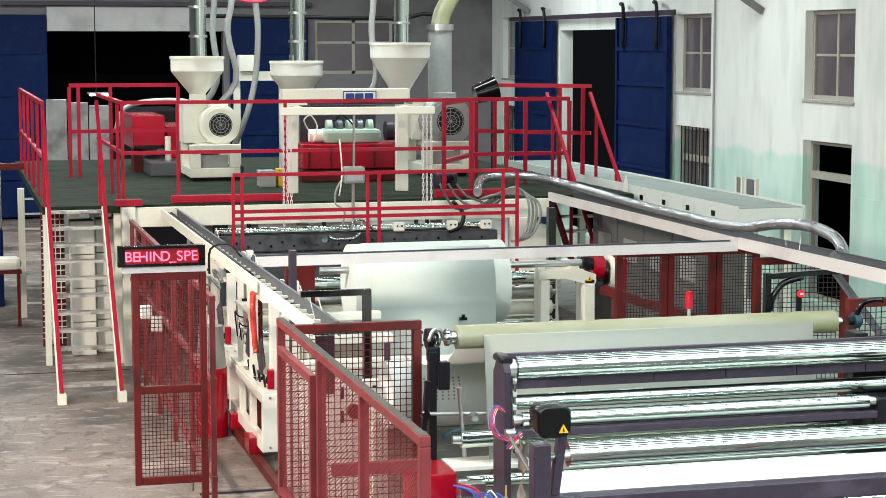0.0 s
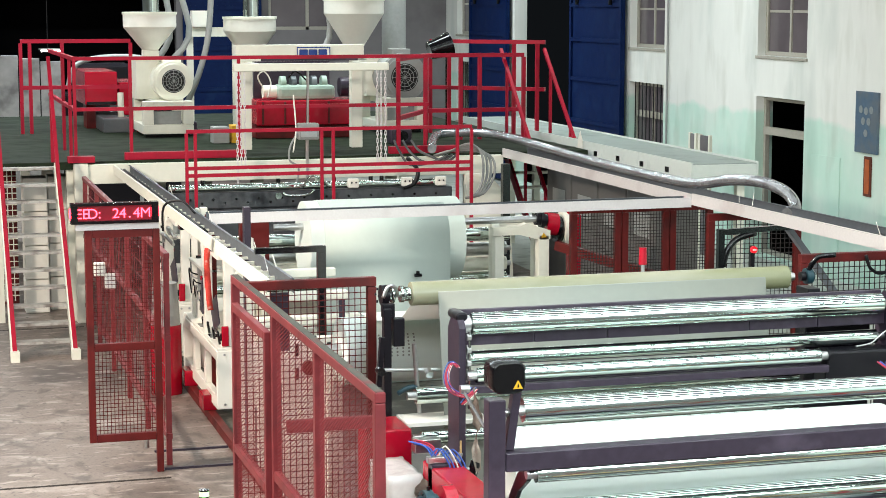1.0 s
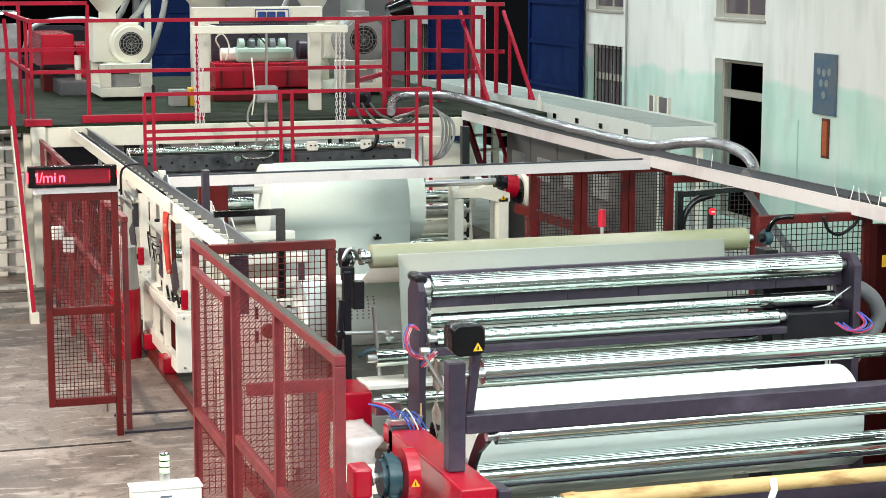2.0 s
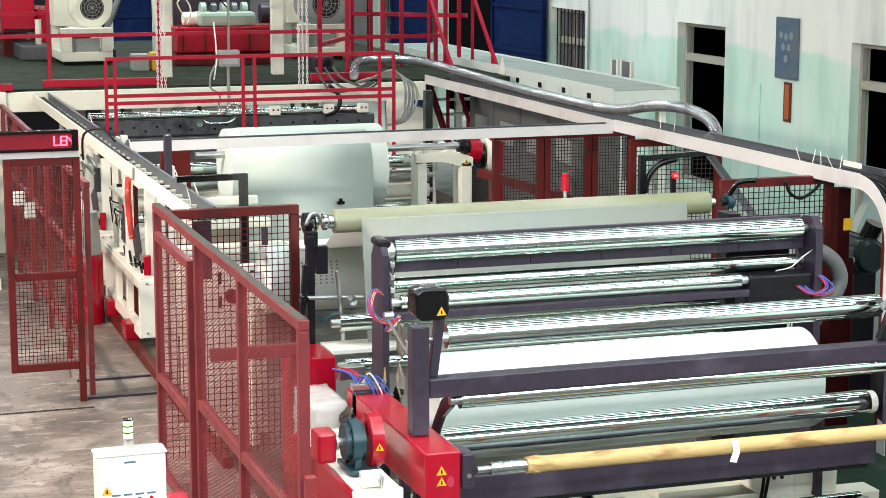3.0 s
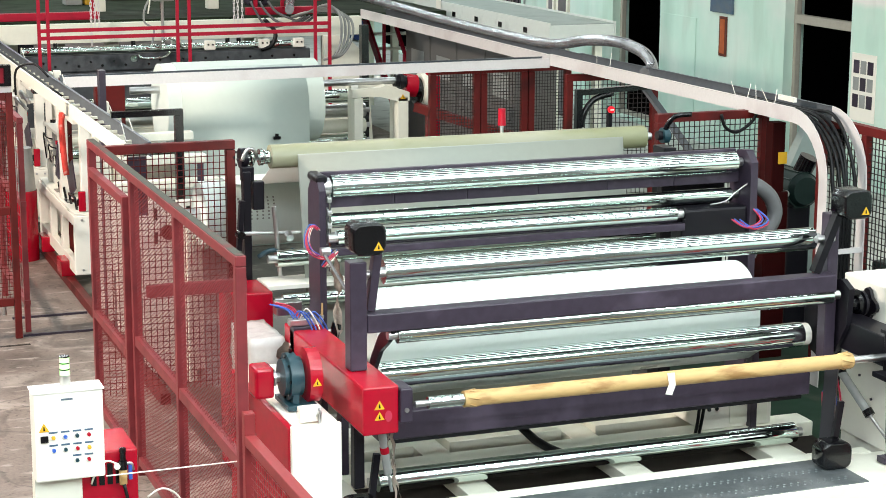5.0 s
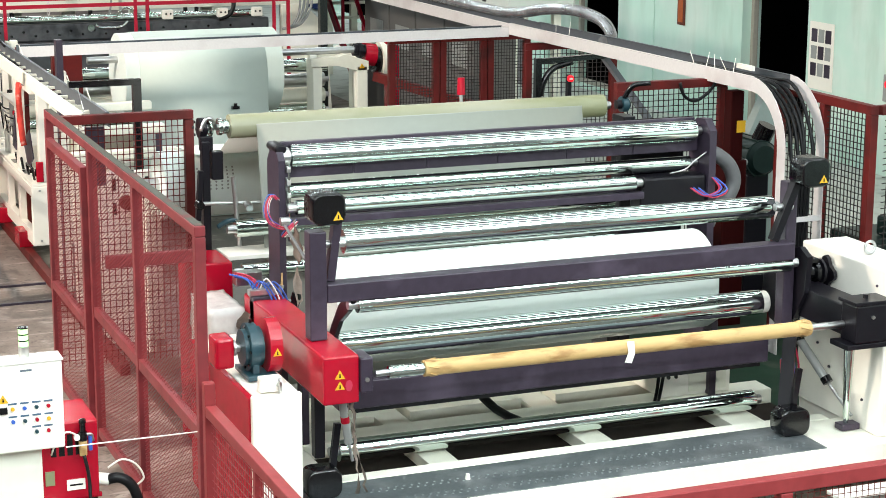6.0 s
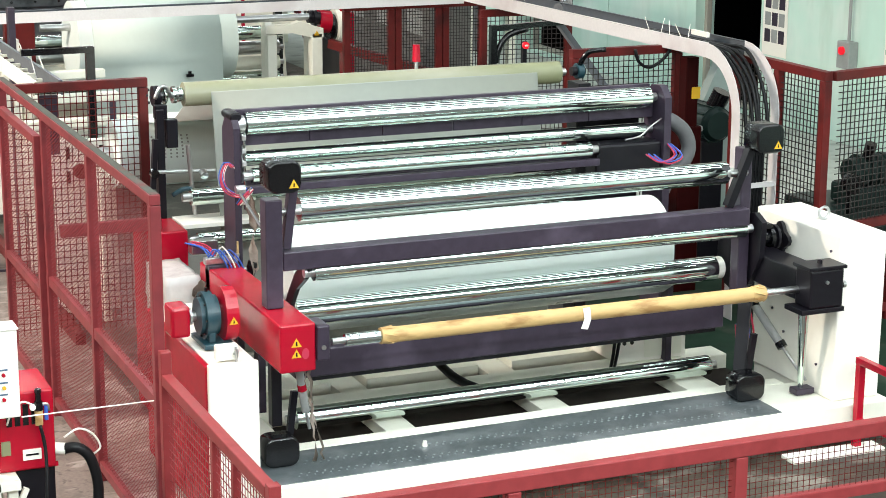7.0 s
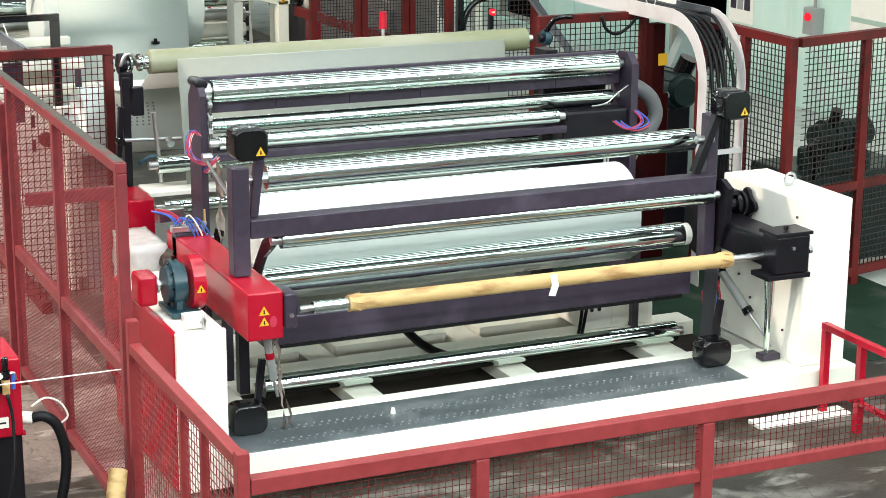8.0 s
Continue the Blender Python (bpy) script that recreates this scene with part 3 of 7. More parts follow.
# ---- rollers of the winder, X 3.55 to 6.55 ----
def roller(y, z, r, material, label, x0=3.55, x1=6.55, name="guide_roller", journal=0.03, over=0.06, group="winder rollers"):
    t = thing(name, ((x0 + x1) / 2, y, z - r), label, "roller", group)
    part("barrel", bar((x0, y, z), (x1, y, z), r, seg=40), material, t)
    part("journal", bar((x0 - over, y, z), (x0 - 0.001, y, z), journal, seg=16), STEEL, t)
    part("journal", bar((x1 + 0.001, y, z), (x1 + over, y, z), journal, seg=16), STEEL, t)
    return t


roller(10.59, 0.365, 0.068, CHROME, "polished chrome roller low over the platform")
roller(10.57, 1.06, 0.085, CHROME, "polished chrome roller with white end collars")
roller(10.21, 1.41, 0.055, CHROME, "polished chrome roller below the dark beam")
roller(10.47, 1.74, 0.075, CHROME, "polished chrome roller behind the dark beam")
roller(11.53, 2.09, 0.075, CHROME, "polished chrome roller on the upper frame")
roller(11.58, 1.85, 0.05, CHROME, "polished chrome roller under the upper beam")
roller(11.40, 1.77, 0.05, CHROME, "shorter chrome roller under the upper beam", 3.55, 6.02)
roller(12.62, 2.13, 0.085, YELLOWROLL, "long pale yellow rubber-covered roller", 3.44, 6.375)

# ---- the winder ----
def tri_sign(parent, c, u, v, s):
    """A yellow warning triangle with a dark mark, on the plane of u and v round c."""
    c, u, v = Vector(c), Vector(u), Vector(v)
    n = u.cross(v)
    part("warning_label", poly(bmnew(), [c - u * s * 0.55 - v * s * 0.45, c + u * s * 0.55 - v * s * 0.45, c + v * s * 0.5], n, 0.002), SIGNYELLOW, parent, "yellow triangular warning label")
    o = c + n * 0.0025
    part("warning_mark", poly(bmnew(), [o - u * s * 0.08 - v * s * 0.3, o + u * s * 0.1 - v * s * 0.3, o + u * s * 0.05 + v * s * 0.12, o - u * s * 0.05 + v * s * 0.12], n, 0.001), BLACK, parent)


SIGNYELLOW = mat("sign_yellow", (0.75, 0.42, 0.02), 0.45, vary=0.05)
DARKPLATE = mat("checker_plate", (0.13, 0.15, 0.16), 0.32, 0.4, vary=0.25, grain=25, bump=0.1, wear=(0.21, 0.23, 0.24), wear_at=0.52, wear_scale=5)
STUDGREY = mat("worn_studs", (0.2, 0.23, 0.235), 0.4, 0.5, vary=0.2)
# oil-dark, and darker still to carry the shade between the bed's beams
PIT = mat("oily_shaded_floor", (0.016, 0.011, 0.009), 0.6, vary=0.4, grain=9, spec=0.1, wear=(0.03, 0.024, 0.02), wear_at=0.6)
GREENPAINT = mat("green_floor_paint", (0.012, 0.030, 0.018), 0.6, vary=0.35, grain=4, spec=0.12, wear=(0.05, 0.06, 0.045), wear_at=0.62, wear_scale=2.5)
CLEARFILM = mat("crumpled_clear_film", (0.40, 0.33, 0.28), 0.14, vary=0.1, grain=30, bump=0.5)
BAGFILM = mat("cloudy_film", (0.58, 0.56, 0.54), 0.2, vary=0.15, grain=14, bump=0.4)
REDCABLE = mat("red_hose", (0.5, 0.03, 0.07), 0.4)
BLUECABLE = mat("blue_hose", (0.04, 0.12, 0.5), 0.4)

# platform in front, on its white beam
t = thing("platform", (5, 9.9, 0), "white steel walkway base with a dark perforated tread plate", "platform")
part("base_beam", box(3.06, 7.4, 9.66, 10.22, 0.11, 0.296, 0.01), CREAM, t)
for x in (3.2, 4.6, 6.0, 7.2):
    part("foot", box(x - 0.08, x + 0.08, 9.8, 10.1, 0.004, 0.109), DARKSTEEL, t)
part("tread_plate", box(3.1, 6.57, 9.69, 10.19, 0.2965, 0.302), DARKPLATE, t)
bm = bmnew()
for i in range(64):
    for yy in (9.78, 9.82, 9.97, 10.01):
        C(bm, (3.3 + i * 0.05 + (0.025 if yy in (9.82, 10.01) else 0), yy, 0.302), (3.3 + i * 0.05 + (0.025 if yy in (9.82, 10.01) else 0), yy, 0.305), 0.009, 0.005, seg=6)
tagged(part("tread_studs", bm, STUDGREY, t), kind="stuff")
part("lug", bar((4.18, 9.98, 0.3025), (4.18, 9.98, 0.335), 0.018, 0.012, seg=12), WHITE, t)

solid("floor_plate", box(6.55, 7.26, 9.5, 9.652, 0.004, 0.03, 0.004), WHITE, "white steel plate lying on the floor before the platform", "plate")

# base frame over the dark pit
t = machine_bed = thing("machine_bed", (5, 10.9, 0), "cream welded steel bed under the winder", "machine bed")
for y0, y1 in ((10.24, 10.36), (10.98, 11.2), (11.75, 11.95)):
    part("cross_beam", box(3.0, 6.95, y0, y1, 0.02, 0.29, 0.01), CREAM, t)
for x0, x1 in ((3.2, 3.45), (4.1, 4.30), (5.2, 5.40), (6.3, 6.55)):
    for y0, y1 in ((10.362, 10.978), (11.202, 11.748)):
        part("stringer", box(x0, x1, y0, y1, 0.02, 0.265, 0.004), CREAM, t)
# oily pans whose colour also holds the shadow in the gaps and slots
t = thing("oil_pan", (5.0, 10.7, 0), "oily floor pans under the base frame, shade put into their dark colour", "pan")
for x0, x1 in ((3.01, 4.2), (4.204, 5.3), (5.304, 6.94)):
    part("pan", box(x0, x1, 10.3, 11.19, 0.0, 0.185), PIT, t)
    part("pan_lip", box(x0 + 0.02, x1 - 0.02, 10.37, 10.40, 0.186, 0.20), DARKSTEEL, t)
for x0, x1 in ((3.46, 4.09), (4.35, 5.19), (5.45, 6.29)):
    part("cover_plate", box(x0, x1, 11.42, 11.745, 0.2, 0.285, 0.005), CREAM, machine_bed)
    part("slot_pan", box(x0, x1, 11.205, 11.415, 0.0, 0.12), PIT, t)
solid("floor_paint", box(6.96, 9.4, 10.4, 18.0, 0.0, 0.009), GREENPAINT, "dark green painted strip of hall floor", "floor paint", kind="structure")
t = thing("drive_box", (6.36, 11.3, 0.29), "white drive housing standing on the base frame", "machine housing")
part("housing", box(6.08, 6.64, 11.04, 11.6, 0.292, 0.5, 0.012), WHITE, t)
part("cover_plate", box(6.30, 6.60, 11.032, 11.0395, 0.32, 0.47, 0.003), CREAM, t)
for x in (6.14, 6.20):
    part("gland", bar((x, 11.03, 0.44), (x, 11.04, 0.44), 0.014, seg=10), BLACK, t)
for k in range(2):
    part("cable", pipe([(6.0 + 0.03 * k, 10.97, 0.30), (5.98 + 0.03 * k, 10.9, 0.42), (6.02 + 0.04 * k, 10.95, 0.55), (6.1 + 0.03 * k, 11.1, 0.55), (6.12 + 0.03 * k, 11.15, 0.503)], 0.012), RUBBER, t)
solid("floor_hose", pipe([(4.75, 11.6, 0.55), (4.85, 11.1, 0.34), (5.05, 10.7, 0.30), (5.2, 10.9, 0.30)], 0.03), RUBBER, "black hose lying over the base frame", "hose")

# left housing with its motor
t = thing("drive_cabinet", (2.92, 10.4, 0), "white and red drive cabinet", "cabinet")
part("front_panel", box(2.8, 3.1, 9.89, 9.93, 0.02, 1.0, 0.006), WHITE, t)
part("body", box(2.83, 3.1, 9.932, 11.3, 0.0, 0.99, 0.006), WHITE, t)
part("side_panel", box(2.79, 2.826, 9.934, 11.3, 0.02, 0.985, 0.004), SCARLET, t, "scarlet side panel")
part("junction_box", box(2.87, 3.0, 9.96, 10.02, 1.0, 1.09, 0.006), WHITE, t)
part("cable_gland", pipe([(2.97, 9.95, 1.04), (2.975, 9.9, 1.08), (2.98, 9.93, 1.0), (2.985, 9.96, 1.08)], 0.008), STEEL, t)
t = thing("winder_motor", (3.0, 10.3, 1.0), "teal geared motor with scarlet guards on the drive cabinet", "motor")
part("drum_guard", box(2.705, 2.825, 10.33, 10.50, 1.05, 1.24, 0.02), SCARLET, t, "scarlet drum guard")
part("shaft", C(C(bmnew(), (2.825, 10.40, 1.16), (2.872, 10.40, 1.16), 0.028), (2.83, 10.40, 1.16), (2.845, 10.40, 1.16), 0.05), STEEL, t)
part("gear_housing", bar((2.90, 10.36, 1.17), (2.955, 10.36, 1.17), 0.145, seg=32), TEAL, t, "dark teal gear housing")
part("gear_cover", bar((2.872, 10.36, 1.17), (2.899, 10.36, 1.17), 0.11, seg=32), TEAL, t)
part("motor_flange", bar((2.956, 10.36, 1.17), (2.985, 10.36, 1.17), 0.12, seg=32), TEAL, t)
for k in range(8):
    a = k * math.pi / 4
    part("bolt", bar((2.890, 10.36 + 0.125 * math.cos(a), 1.17 + 0.125 * math.sin(a)), (2.8995, 10.36 + 0.125 * math.cos(a), 1.17 + 0.125 * math.sin(a)), 0.009, seg=6), BLACK, t)
part("eye_bolt", bar((2.93, 10.36, 1.315), (2.93, 10.36, 1.34), 0.01, seg=8), BLACK, t)
part("foot", box(2.87, 3.05, 10.2, 10.5, 1.0, 1.03, 0.004), TEAL, t)
part("foot_web", box(2.91, 2.95, 10.24, 10.48, 1.031, 1.09, 0.004), TEAL, t)
g = part("belt_guard", poly(bmnew(), [(3.005, 10.33 + 0.15 * math.cos(a * math.pi / 16), 1.18 + 0.165 * math.sin(a * math.pi / 16)) for a in range(32)], (1, 0, 0), 0.075), SCARLET, t, "rounded scarlet belt guard")
tri_sign(g, (3.043, 10.179, 1.17), (1, 0, 0), (0, 0, 1), 0.05)

t = thing("swing_arm", (3.31, 10.6, 0.92), "scarlet box-section winding arm with warning labels", "machine arm")
a = part("box_section", box(3.2, 3.42, 9.8, 11.45, 0.93, 1.22, 0.012), SCARLET, t)
tri_sign(a, (3.30, 9.798, 1.11), (1, 0, 0), (0, 0, 1), 0.058)
tri_sign(a, (3.30, 9.798, 1.045), (1, 0, 0), (0, 0, 1), 0.055)
part("red_stamp", poly(bmnew(), [(3.355 + 0.022 * math.cos(k * math.pi / 8), 9.797, 1.04 + 0.034 * math.sin(k * math.pi / 8)) for k in range(16)], (0, -1, 0), 0.001), REDCABLE, t)
part("chuck_plate", box(3.422, 3.5, 9.78, 9.98, 0.99, 1.2, 0.01), PURPLE, t)
part("bolt", bar((3.46, 9.77, 1.07), (3.46, 9.782, 1.07), 0.014, seg=10), STEEL, t)
part("bolt", bar((3.192, 10.75, 1.1), (3.2, 10.75, 1.1), 0.012, seg=10), STEEL, t)

# uprights and beams
t = thing("web_winder", (5, 10.3, 0), "dark grey steel frame of the winder", "machine frame")
part("upright", box(3.24, 3.345, 10.15, 10.26, 1.222, 1.88, 0.008), PURPLE, t)
part("upright_leg", box(3.25, 3.315, 10.12, 10.2, 0.50, 0.928, 0.008), DARKSTEEL, t)
part("upright", box(6.575, 6.655, 10.30, 10.4, 0.90, 1.93, 0.008), PURPLE, t)
part("main_beam", box(3.347, 6.558, 10.15, 10.27, 1.445, 1.56, 0.008), PURPLE, t)
part("lower_beam", box(3.5, 6.558, 10.42, 10.56, 0.68, 0.86, 0.01), PURPLE, t)
part("comb_strip", box(3.6, 6.5, 10.43, 10.45, 0.655, 0.679), RUBBER, t)
part("side_plate", poly(bmnew(), [(3.505, 10.16, 1.445), (3.505, 10.28, 1.445), (3.505, 10.42, 1.36), (3.505, 10.56, 1.2), (3.505, 10.64, 1.08), (3.505, 10.60, 0.98), (3.505, 10.54, 1.0), (3.505, 10.50, 1.14), (3.505, 10.40, 1.26), (3.505, 10.24, 1.36)], (1, 0, 0), 0.026), DARKSTEEL, t)
part("side_plate", poly(bmnew(), [(6.66, 10.16, 1.45), (6.66, 10.26, 1.5), (6.66, 10.42, 1.46), (6.66, 10.60, 1.32), (6.66, 10.68, 1.1), (6.66, 10.60, 0.94), (6.66, 10.46, 0.90), (6.66, 10.30, 1.0), (6.66, 10.18, 1.2)], (1, 0, 0), 0.04), DARKSTEEL, t)
part("lower_leg", beam(bmnew(), (6.66, 10.32, 0.95), (6.56, 10.2, 0.4), 0.085, 0.06), DARKSTEEL, t)
part("bearing_collar", bar((6.555, 10.57, 1.06), (6.605, 10.57, 1.06), 0.075, seg=24), WHITE, t, "white bearing collar")
part("bearing_collar", bar((3.537, 10.57, 1.06), (3.549, 10.57, 1.06), 0.07, seg=24), WHITE, t, "white bearing collar")

# tilting arms, each with a black guard box
def tilt_arm(x, lean, label, shift=0.0):
    t = thing("dancer_arm", (x, 10.3, 1.5), label, "machine arm", "dancer arms")
    part("arm", beam(bmnew(), (x - lean, 10.24, 1.565), (x, 10.24, 1.95), 0.05, 0.06, (0, 1, 0)), DARKSTEEL if x > 5 else PURPLE, t)
    b0 = part("guard_box", rbox(x - 0.105 + lean * 0.4 + shift, x + 0.10 + lean * 0.4 + shift, 10.10, 10.28, 1.925, 2.115, 0.055), BLACK, t, "glossy black guard box")
    tri_sign(b0, (x + 0.05 + lean * 0.4 + shift, 10.099, 1.98), (1, 0, 0), (0, 0, 1), 0.055)
    part("pivot", bar((x - lean * 0.6 - 0.05, 10.26, 1.78), (x - lean * 0.6 + 0.08, 10.26, 1.78), 0.025, seg=14), STEEL, t)
    return t


tilt_arm(3.44, 0.05, "dark tilting arm with a black guard box and warning label", -0.11)
tilt_arm(6.60, 0.16, "dark tilting arm with a black guard box and warning label")
for x, lab in ((3.33, "glossy black counterweight box over the tread plate"), (6.66, "rounded black counterweight over the tread plate")):
    t = thing("counterweight", (x, 10.03, 0.303), lab, "counterweight", "counterweights")
    x -= 0.08 if x < 5 else 0.17
    part("weight", rbox(x - 0.105, x + 0.115, 9.95, 10.10, 0.3025, 0.485, 0.06), BLACK, t)
    s = 0.09 if x < 5 else 0.06
    part("link", beam(bmnew(), (x + s, 10.105, 0.36), (x + s + 0.04, 10.09, 0.72), 0.04, 0.03), DARKSTEEL, t)

# paper tube on its shaft
t = thing("paper_tube", (5.1, 9.75, 1.05), "long brown cardboard core on a steel shaft with a paper tag", "cardboard tube")
part("core", bar((3.81, 9.75, 1.11), (6.42, 9.75, 1.10), 0.047, seg=32), KRAFT, t)
part("torn_end", bar((3.80, 9.75, 1.11), (3.9, 9.75, 1.11), 0.0495, seg=20), KRAFT, t)
part("torn_end", bar((6.33, 9.75, 1.1), (6.425, 9.75, 1.1), 0.0495, seg=20), KRAFT, t)
for k in range(7):
    a = k * 0.9
    part("torn_strip", beam(bmnew(), (3.815 + 0.01 * (k % 3), 9.75 + 0.049 * math.cos(a), 1.11 + 0.049 * math.sin(a)), (3.87 + 0.012 * (k % 2), 9.75 + 0.054 * math.cos(a + 0.3), 1.11 + 0.054 * math.sin(a + 0.3)), 0.014, 0.003), KRAFT, t)
    part("torn_strip", beam(bmnew(), (6.34 + 0.01 * (k % 3), 9.75 + 0.052 * math.cos(a), 1.10 + 0.052 * math.sin(a)), (6.40 + 0.012 * (k % 2), 9.75 + 0.055 * math.cos(a + 0.4), 1.10 + 0.055 * math.sin(a + 0.4)), 0.016, 0.003), KRAFT, t)
part("shaft", bar((3.5, 9.75, 1.11), (3.58, 9.75, 1.11), 0.02), STEEL, t)
part("shaft", bar((6.42, 9.75, 1.10), (6.82, 9.75, 1.10), 0.024), STEEL, t)
part("expanding_head", bar((3.58, 9.75, 1.11), (3.81, 9.75, 1.11), 0.036, seg=24), CHROME, t, "shiny expanding shaft head")
part("paper_tag", poly(bmnew(), [(5.10, 9.698, 1.155), (5.15, 9.698, 1.155), (5.155, 9.69, 1.08), (5.13, 9.685, 1.02), (5.085, 9.685, 1.03), (5.11, 9.69, 1.09)], (0, -1, 0), 0.003), WHITE, t, "white paper tag")

# right-hand arm, cabinet and cylinders
t = thing("bearing_arm", (6.8, 10.0, 0.95), "dark grey bearing arm at the cabinet side", "machine arm")
part("box_section", box(6.69, 6.9, 9.78, 10.75, 1.02, 1.22, 0.01), DARKSTEEL, t)
part("bearing_block", box(6.68, 6.93, 9.6, 9.778, 1.0, 1.25, 0.012), DARKSTEEL, t)
part("block_foot", box(6.62, 6.945, 9.60, 9.8, 0.965, 0.998, 0.004), DARKSTEEL, t)
part("block_cap", box(6.66, 6.945, 9.59, 9.79, 1.2515, 1.275, 0.004), DARKSTEEL, t)
part("cap_nut", bar((6.80, 9.69, 1.2755), (6.80, 9.69, 1.30), 0.018, seg=6), DARKSTEEL, t)
part("stub_collar", bar((6.955, 9.69, 1.12), (6.972, 9.69, 1.12), 0.034, seg=12), DARKSTEEL, t)
part("stub_shaft", bar((6.931, 9.69, 1.12), (7.0, 9.69, 1.12), 0.026), STEEL, t)
part("stub_bolt", bar((6.80, 9.588, 1.17), (6.80, 9.6, 1.17), 0.012, seg=10), STEEL, t)
t = thing("gear_motor", (6.85, 10.45, 1.221), "small dark geared motor with a flange plate on the bearing arm", "motor")
part("flange", poly(bmnew(), [(6.955, 10.40 + (0.10 + 0.02 * math.cos(4 * a * math.pi / 12)) * math.cos(a * math.pi / 12), 1.27 + (0.10 + 0.02 * math.cos(4 * a * math.pi / 12)) * math.sin(a * math.pi / 12)) for a in range(24)], (1, 0, 0), 0.025), DARKSTEEL, t)
part("body", C(C(C(bmnew(), (6.74, 10.4, 1.285), (6.954, 10.4, 1.285), 0.05), (6.78, 10.4, 1.285), (6.80, 10.4, 1.285), 0.068), (6.86, 10.4, 1.285), (6.89, 10.4, 1.285), 0.072), BLACK, t)
part("coupling", bar((6.70, 10.4, 1.28), (6.739, 10.4, 1.28), 0.036), DARKSTEEL, t)
part("ring", bar((6.905, 10.4, 1.285), (6.925, 10.4, 1.285), 0.085), DARKSTEEL, t)
part("terminal_box", box(6.80, 6.88, 10.36, 10.44, 1.345, 1.385, 0.008), BLACK, t)
part("lever", pipe([(6.76, 10.38, 1.32), (6.74, 10.34, 1.37), (6.72, 10.3, 1.35)], 0.014, 8), BLACK, t)
for a in (0.8, 2.4, 3.9, 5.5):
    part("bolt", bar((6.980, 10.40 + 0.08 * math.cos(a), 1.27 + 0.08 * math.sin(a)), (6.987, 10.40 + 0.08 * math.cos(a), 1.27 + 0.08 * math.sin(a)), 0.009, seg=6), STEEL, t)

t = thing("control_cabinet", (7.18, 10.25, 0.3), "tall white steel cabinet with a lifting eye", "cabinet")
part("body", box(7.0, 7.36, 9.75, 10.75, 0.297, 1.42, 0.012), WHITE, t)
part("base_plinth", box(7.02, 7.36, 10.221, 10.73, 0.0, 0.296), WHITE, t)
part("lifting_eye", pipe([(7.17 + 0.04 * math.cos(k * math.pi / 6), 10.2, 1.47 + 0.04 * math.sin(k * math.pi / 6)) for k in range(13)], 0.01, 8, 2), STEEL, t)
part("cover_plate", box(7.362, 7.372, 9.85, 10.65, 0.5, 1.3), WHITE, t)
for zz, yy in ((0.62, 10.35), (0.75, 10.5), (0.5, 9.95), (1.3, 9.85), (1.3, 10.6)):
    part("bolt", bar((6.99, yy, zz), (7.0, yy, zz), 0.009, seg=8), PURPLE, t)
t = thing("gas_strut", (6.9, 10.2, 0.3), "grey pneumatic cylinder with a thin rod", "cylinder")
part("barrel", bar((6.82, 10.45, 0.80), (6.90, 10.25, 0.58), 0.03), MOTORGREY, t)
part("end_cap", bar((6.82, 10.465, 0.815), (6.818, 10.445, 0.79), 0.036, seg=14), BLACK, t)
part("end_cap", bar((6.90, 10.25, 0.585), (6.91, 10.22, 0.55), 0.036, seg=14), BLACK, t)
part("rod", bar((6.91, 10.22, 0.55), (6.97, 10.02, 0.37), 0.011), STEEL, t)
t = thing("support_leg", (6.93, 10.0, 0.33), "polished tapering steel prop at the cabinet side", "prop")
part("prop", C(bmnew(), (6.90, 9.98, 0.345), (6.84, 9.9, 0.965), 0.018, 0.04, seg=12), CHROME, t)
part("foot", box(6.84, 6.98, 9.93, 10.02, 0.303, 0.345, 0.005), PURPLE, t)
for k, (c, m) in enumerate((((6.66, 10.36), REDCABLE), ((6.68, 10.38), BLUECABLE), ((6.70, 10.36), REDCABLE))):
    solid("air_hose", pipe([(c[0] - 0.03, c[1], 0.95), (c[0] + 0.01, c[1] - 0.05, 0.75), (c[0] + 0.02, c[1] - 0.06, 0.62), (c[0] - 0.02, c[1], 0.55), (c[0] - 0.03, c[1] + 0.02, 0.7)], 0.007, 6), m, "thin coloured air hose looped at the frame", "hose", "air hoses")
f = thing("guard_rail", (7.1, 8.6, 0), "short scarlet guard rail running up to the white platform", "guard rail")
part("top_rail", box(7.075, 7.125, 7.512, 9.628, 0.59, 0.635, 0.005), SCARLET, f)
part("bottom_rail", box(7.08, 7.12, 7.512, 9.598, 0.19, 0.225, 0.005), SCARLET, f)
for yy in (9.60, 9.22, 8.6, 8.0):
    part("post", box(7.077, 7.123, yy - 0.023, yy + 0.023, 0.005, 0.589), SCARLET, f)

# the wound roll of web behind the main beam
t = thing("wound_roll", (4.95, 10.95, 0.95), "large roll of smooth white nonwoven web", "web roll")
part("web", bar((3.60, 11.03, 1.16), (6.32, 11.03, 1.16), 0.33, seg=96), WEB, t)
part("core", bar((3.50, 11.03, 1.16), (6.42, 11.03, 1.16), 0.05), STEEL, t)
for x in (3.44, 6.44):
    part("cradle_leg", box(x, x + 0.05, 10.98, 11.08, 0.291, 1.16, 0.006), PURPLE, t)

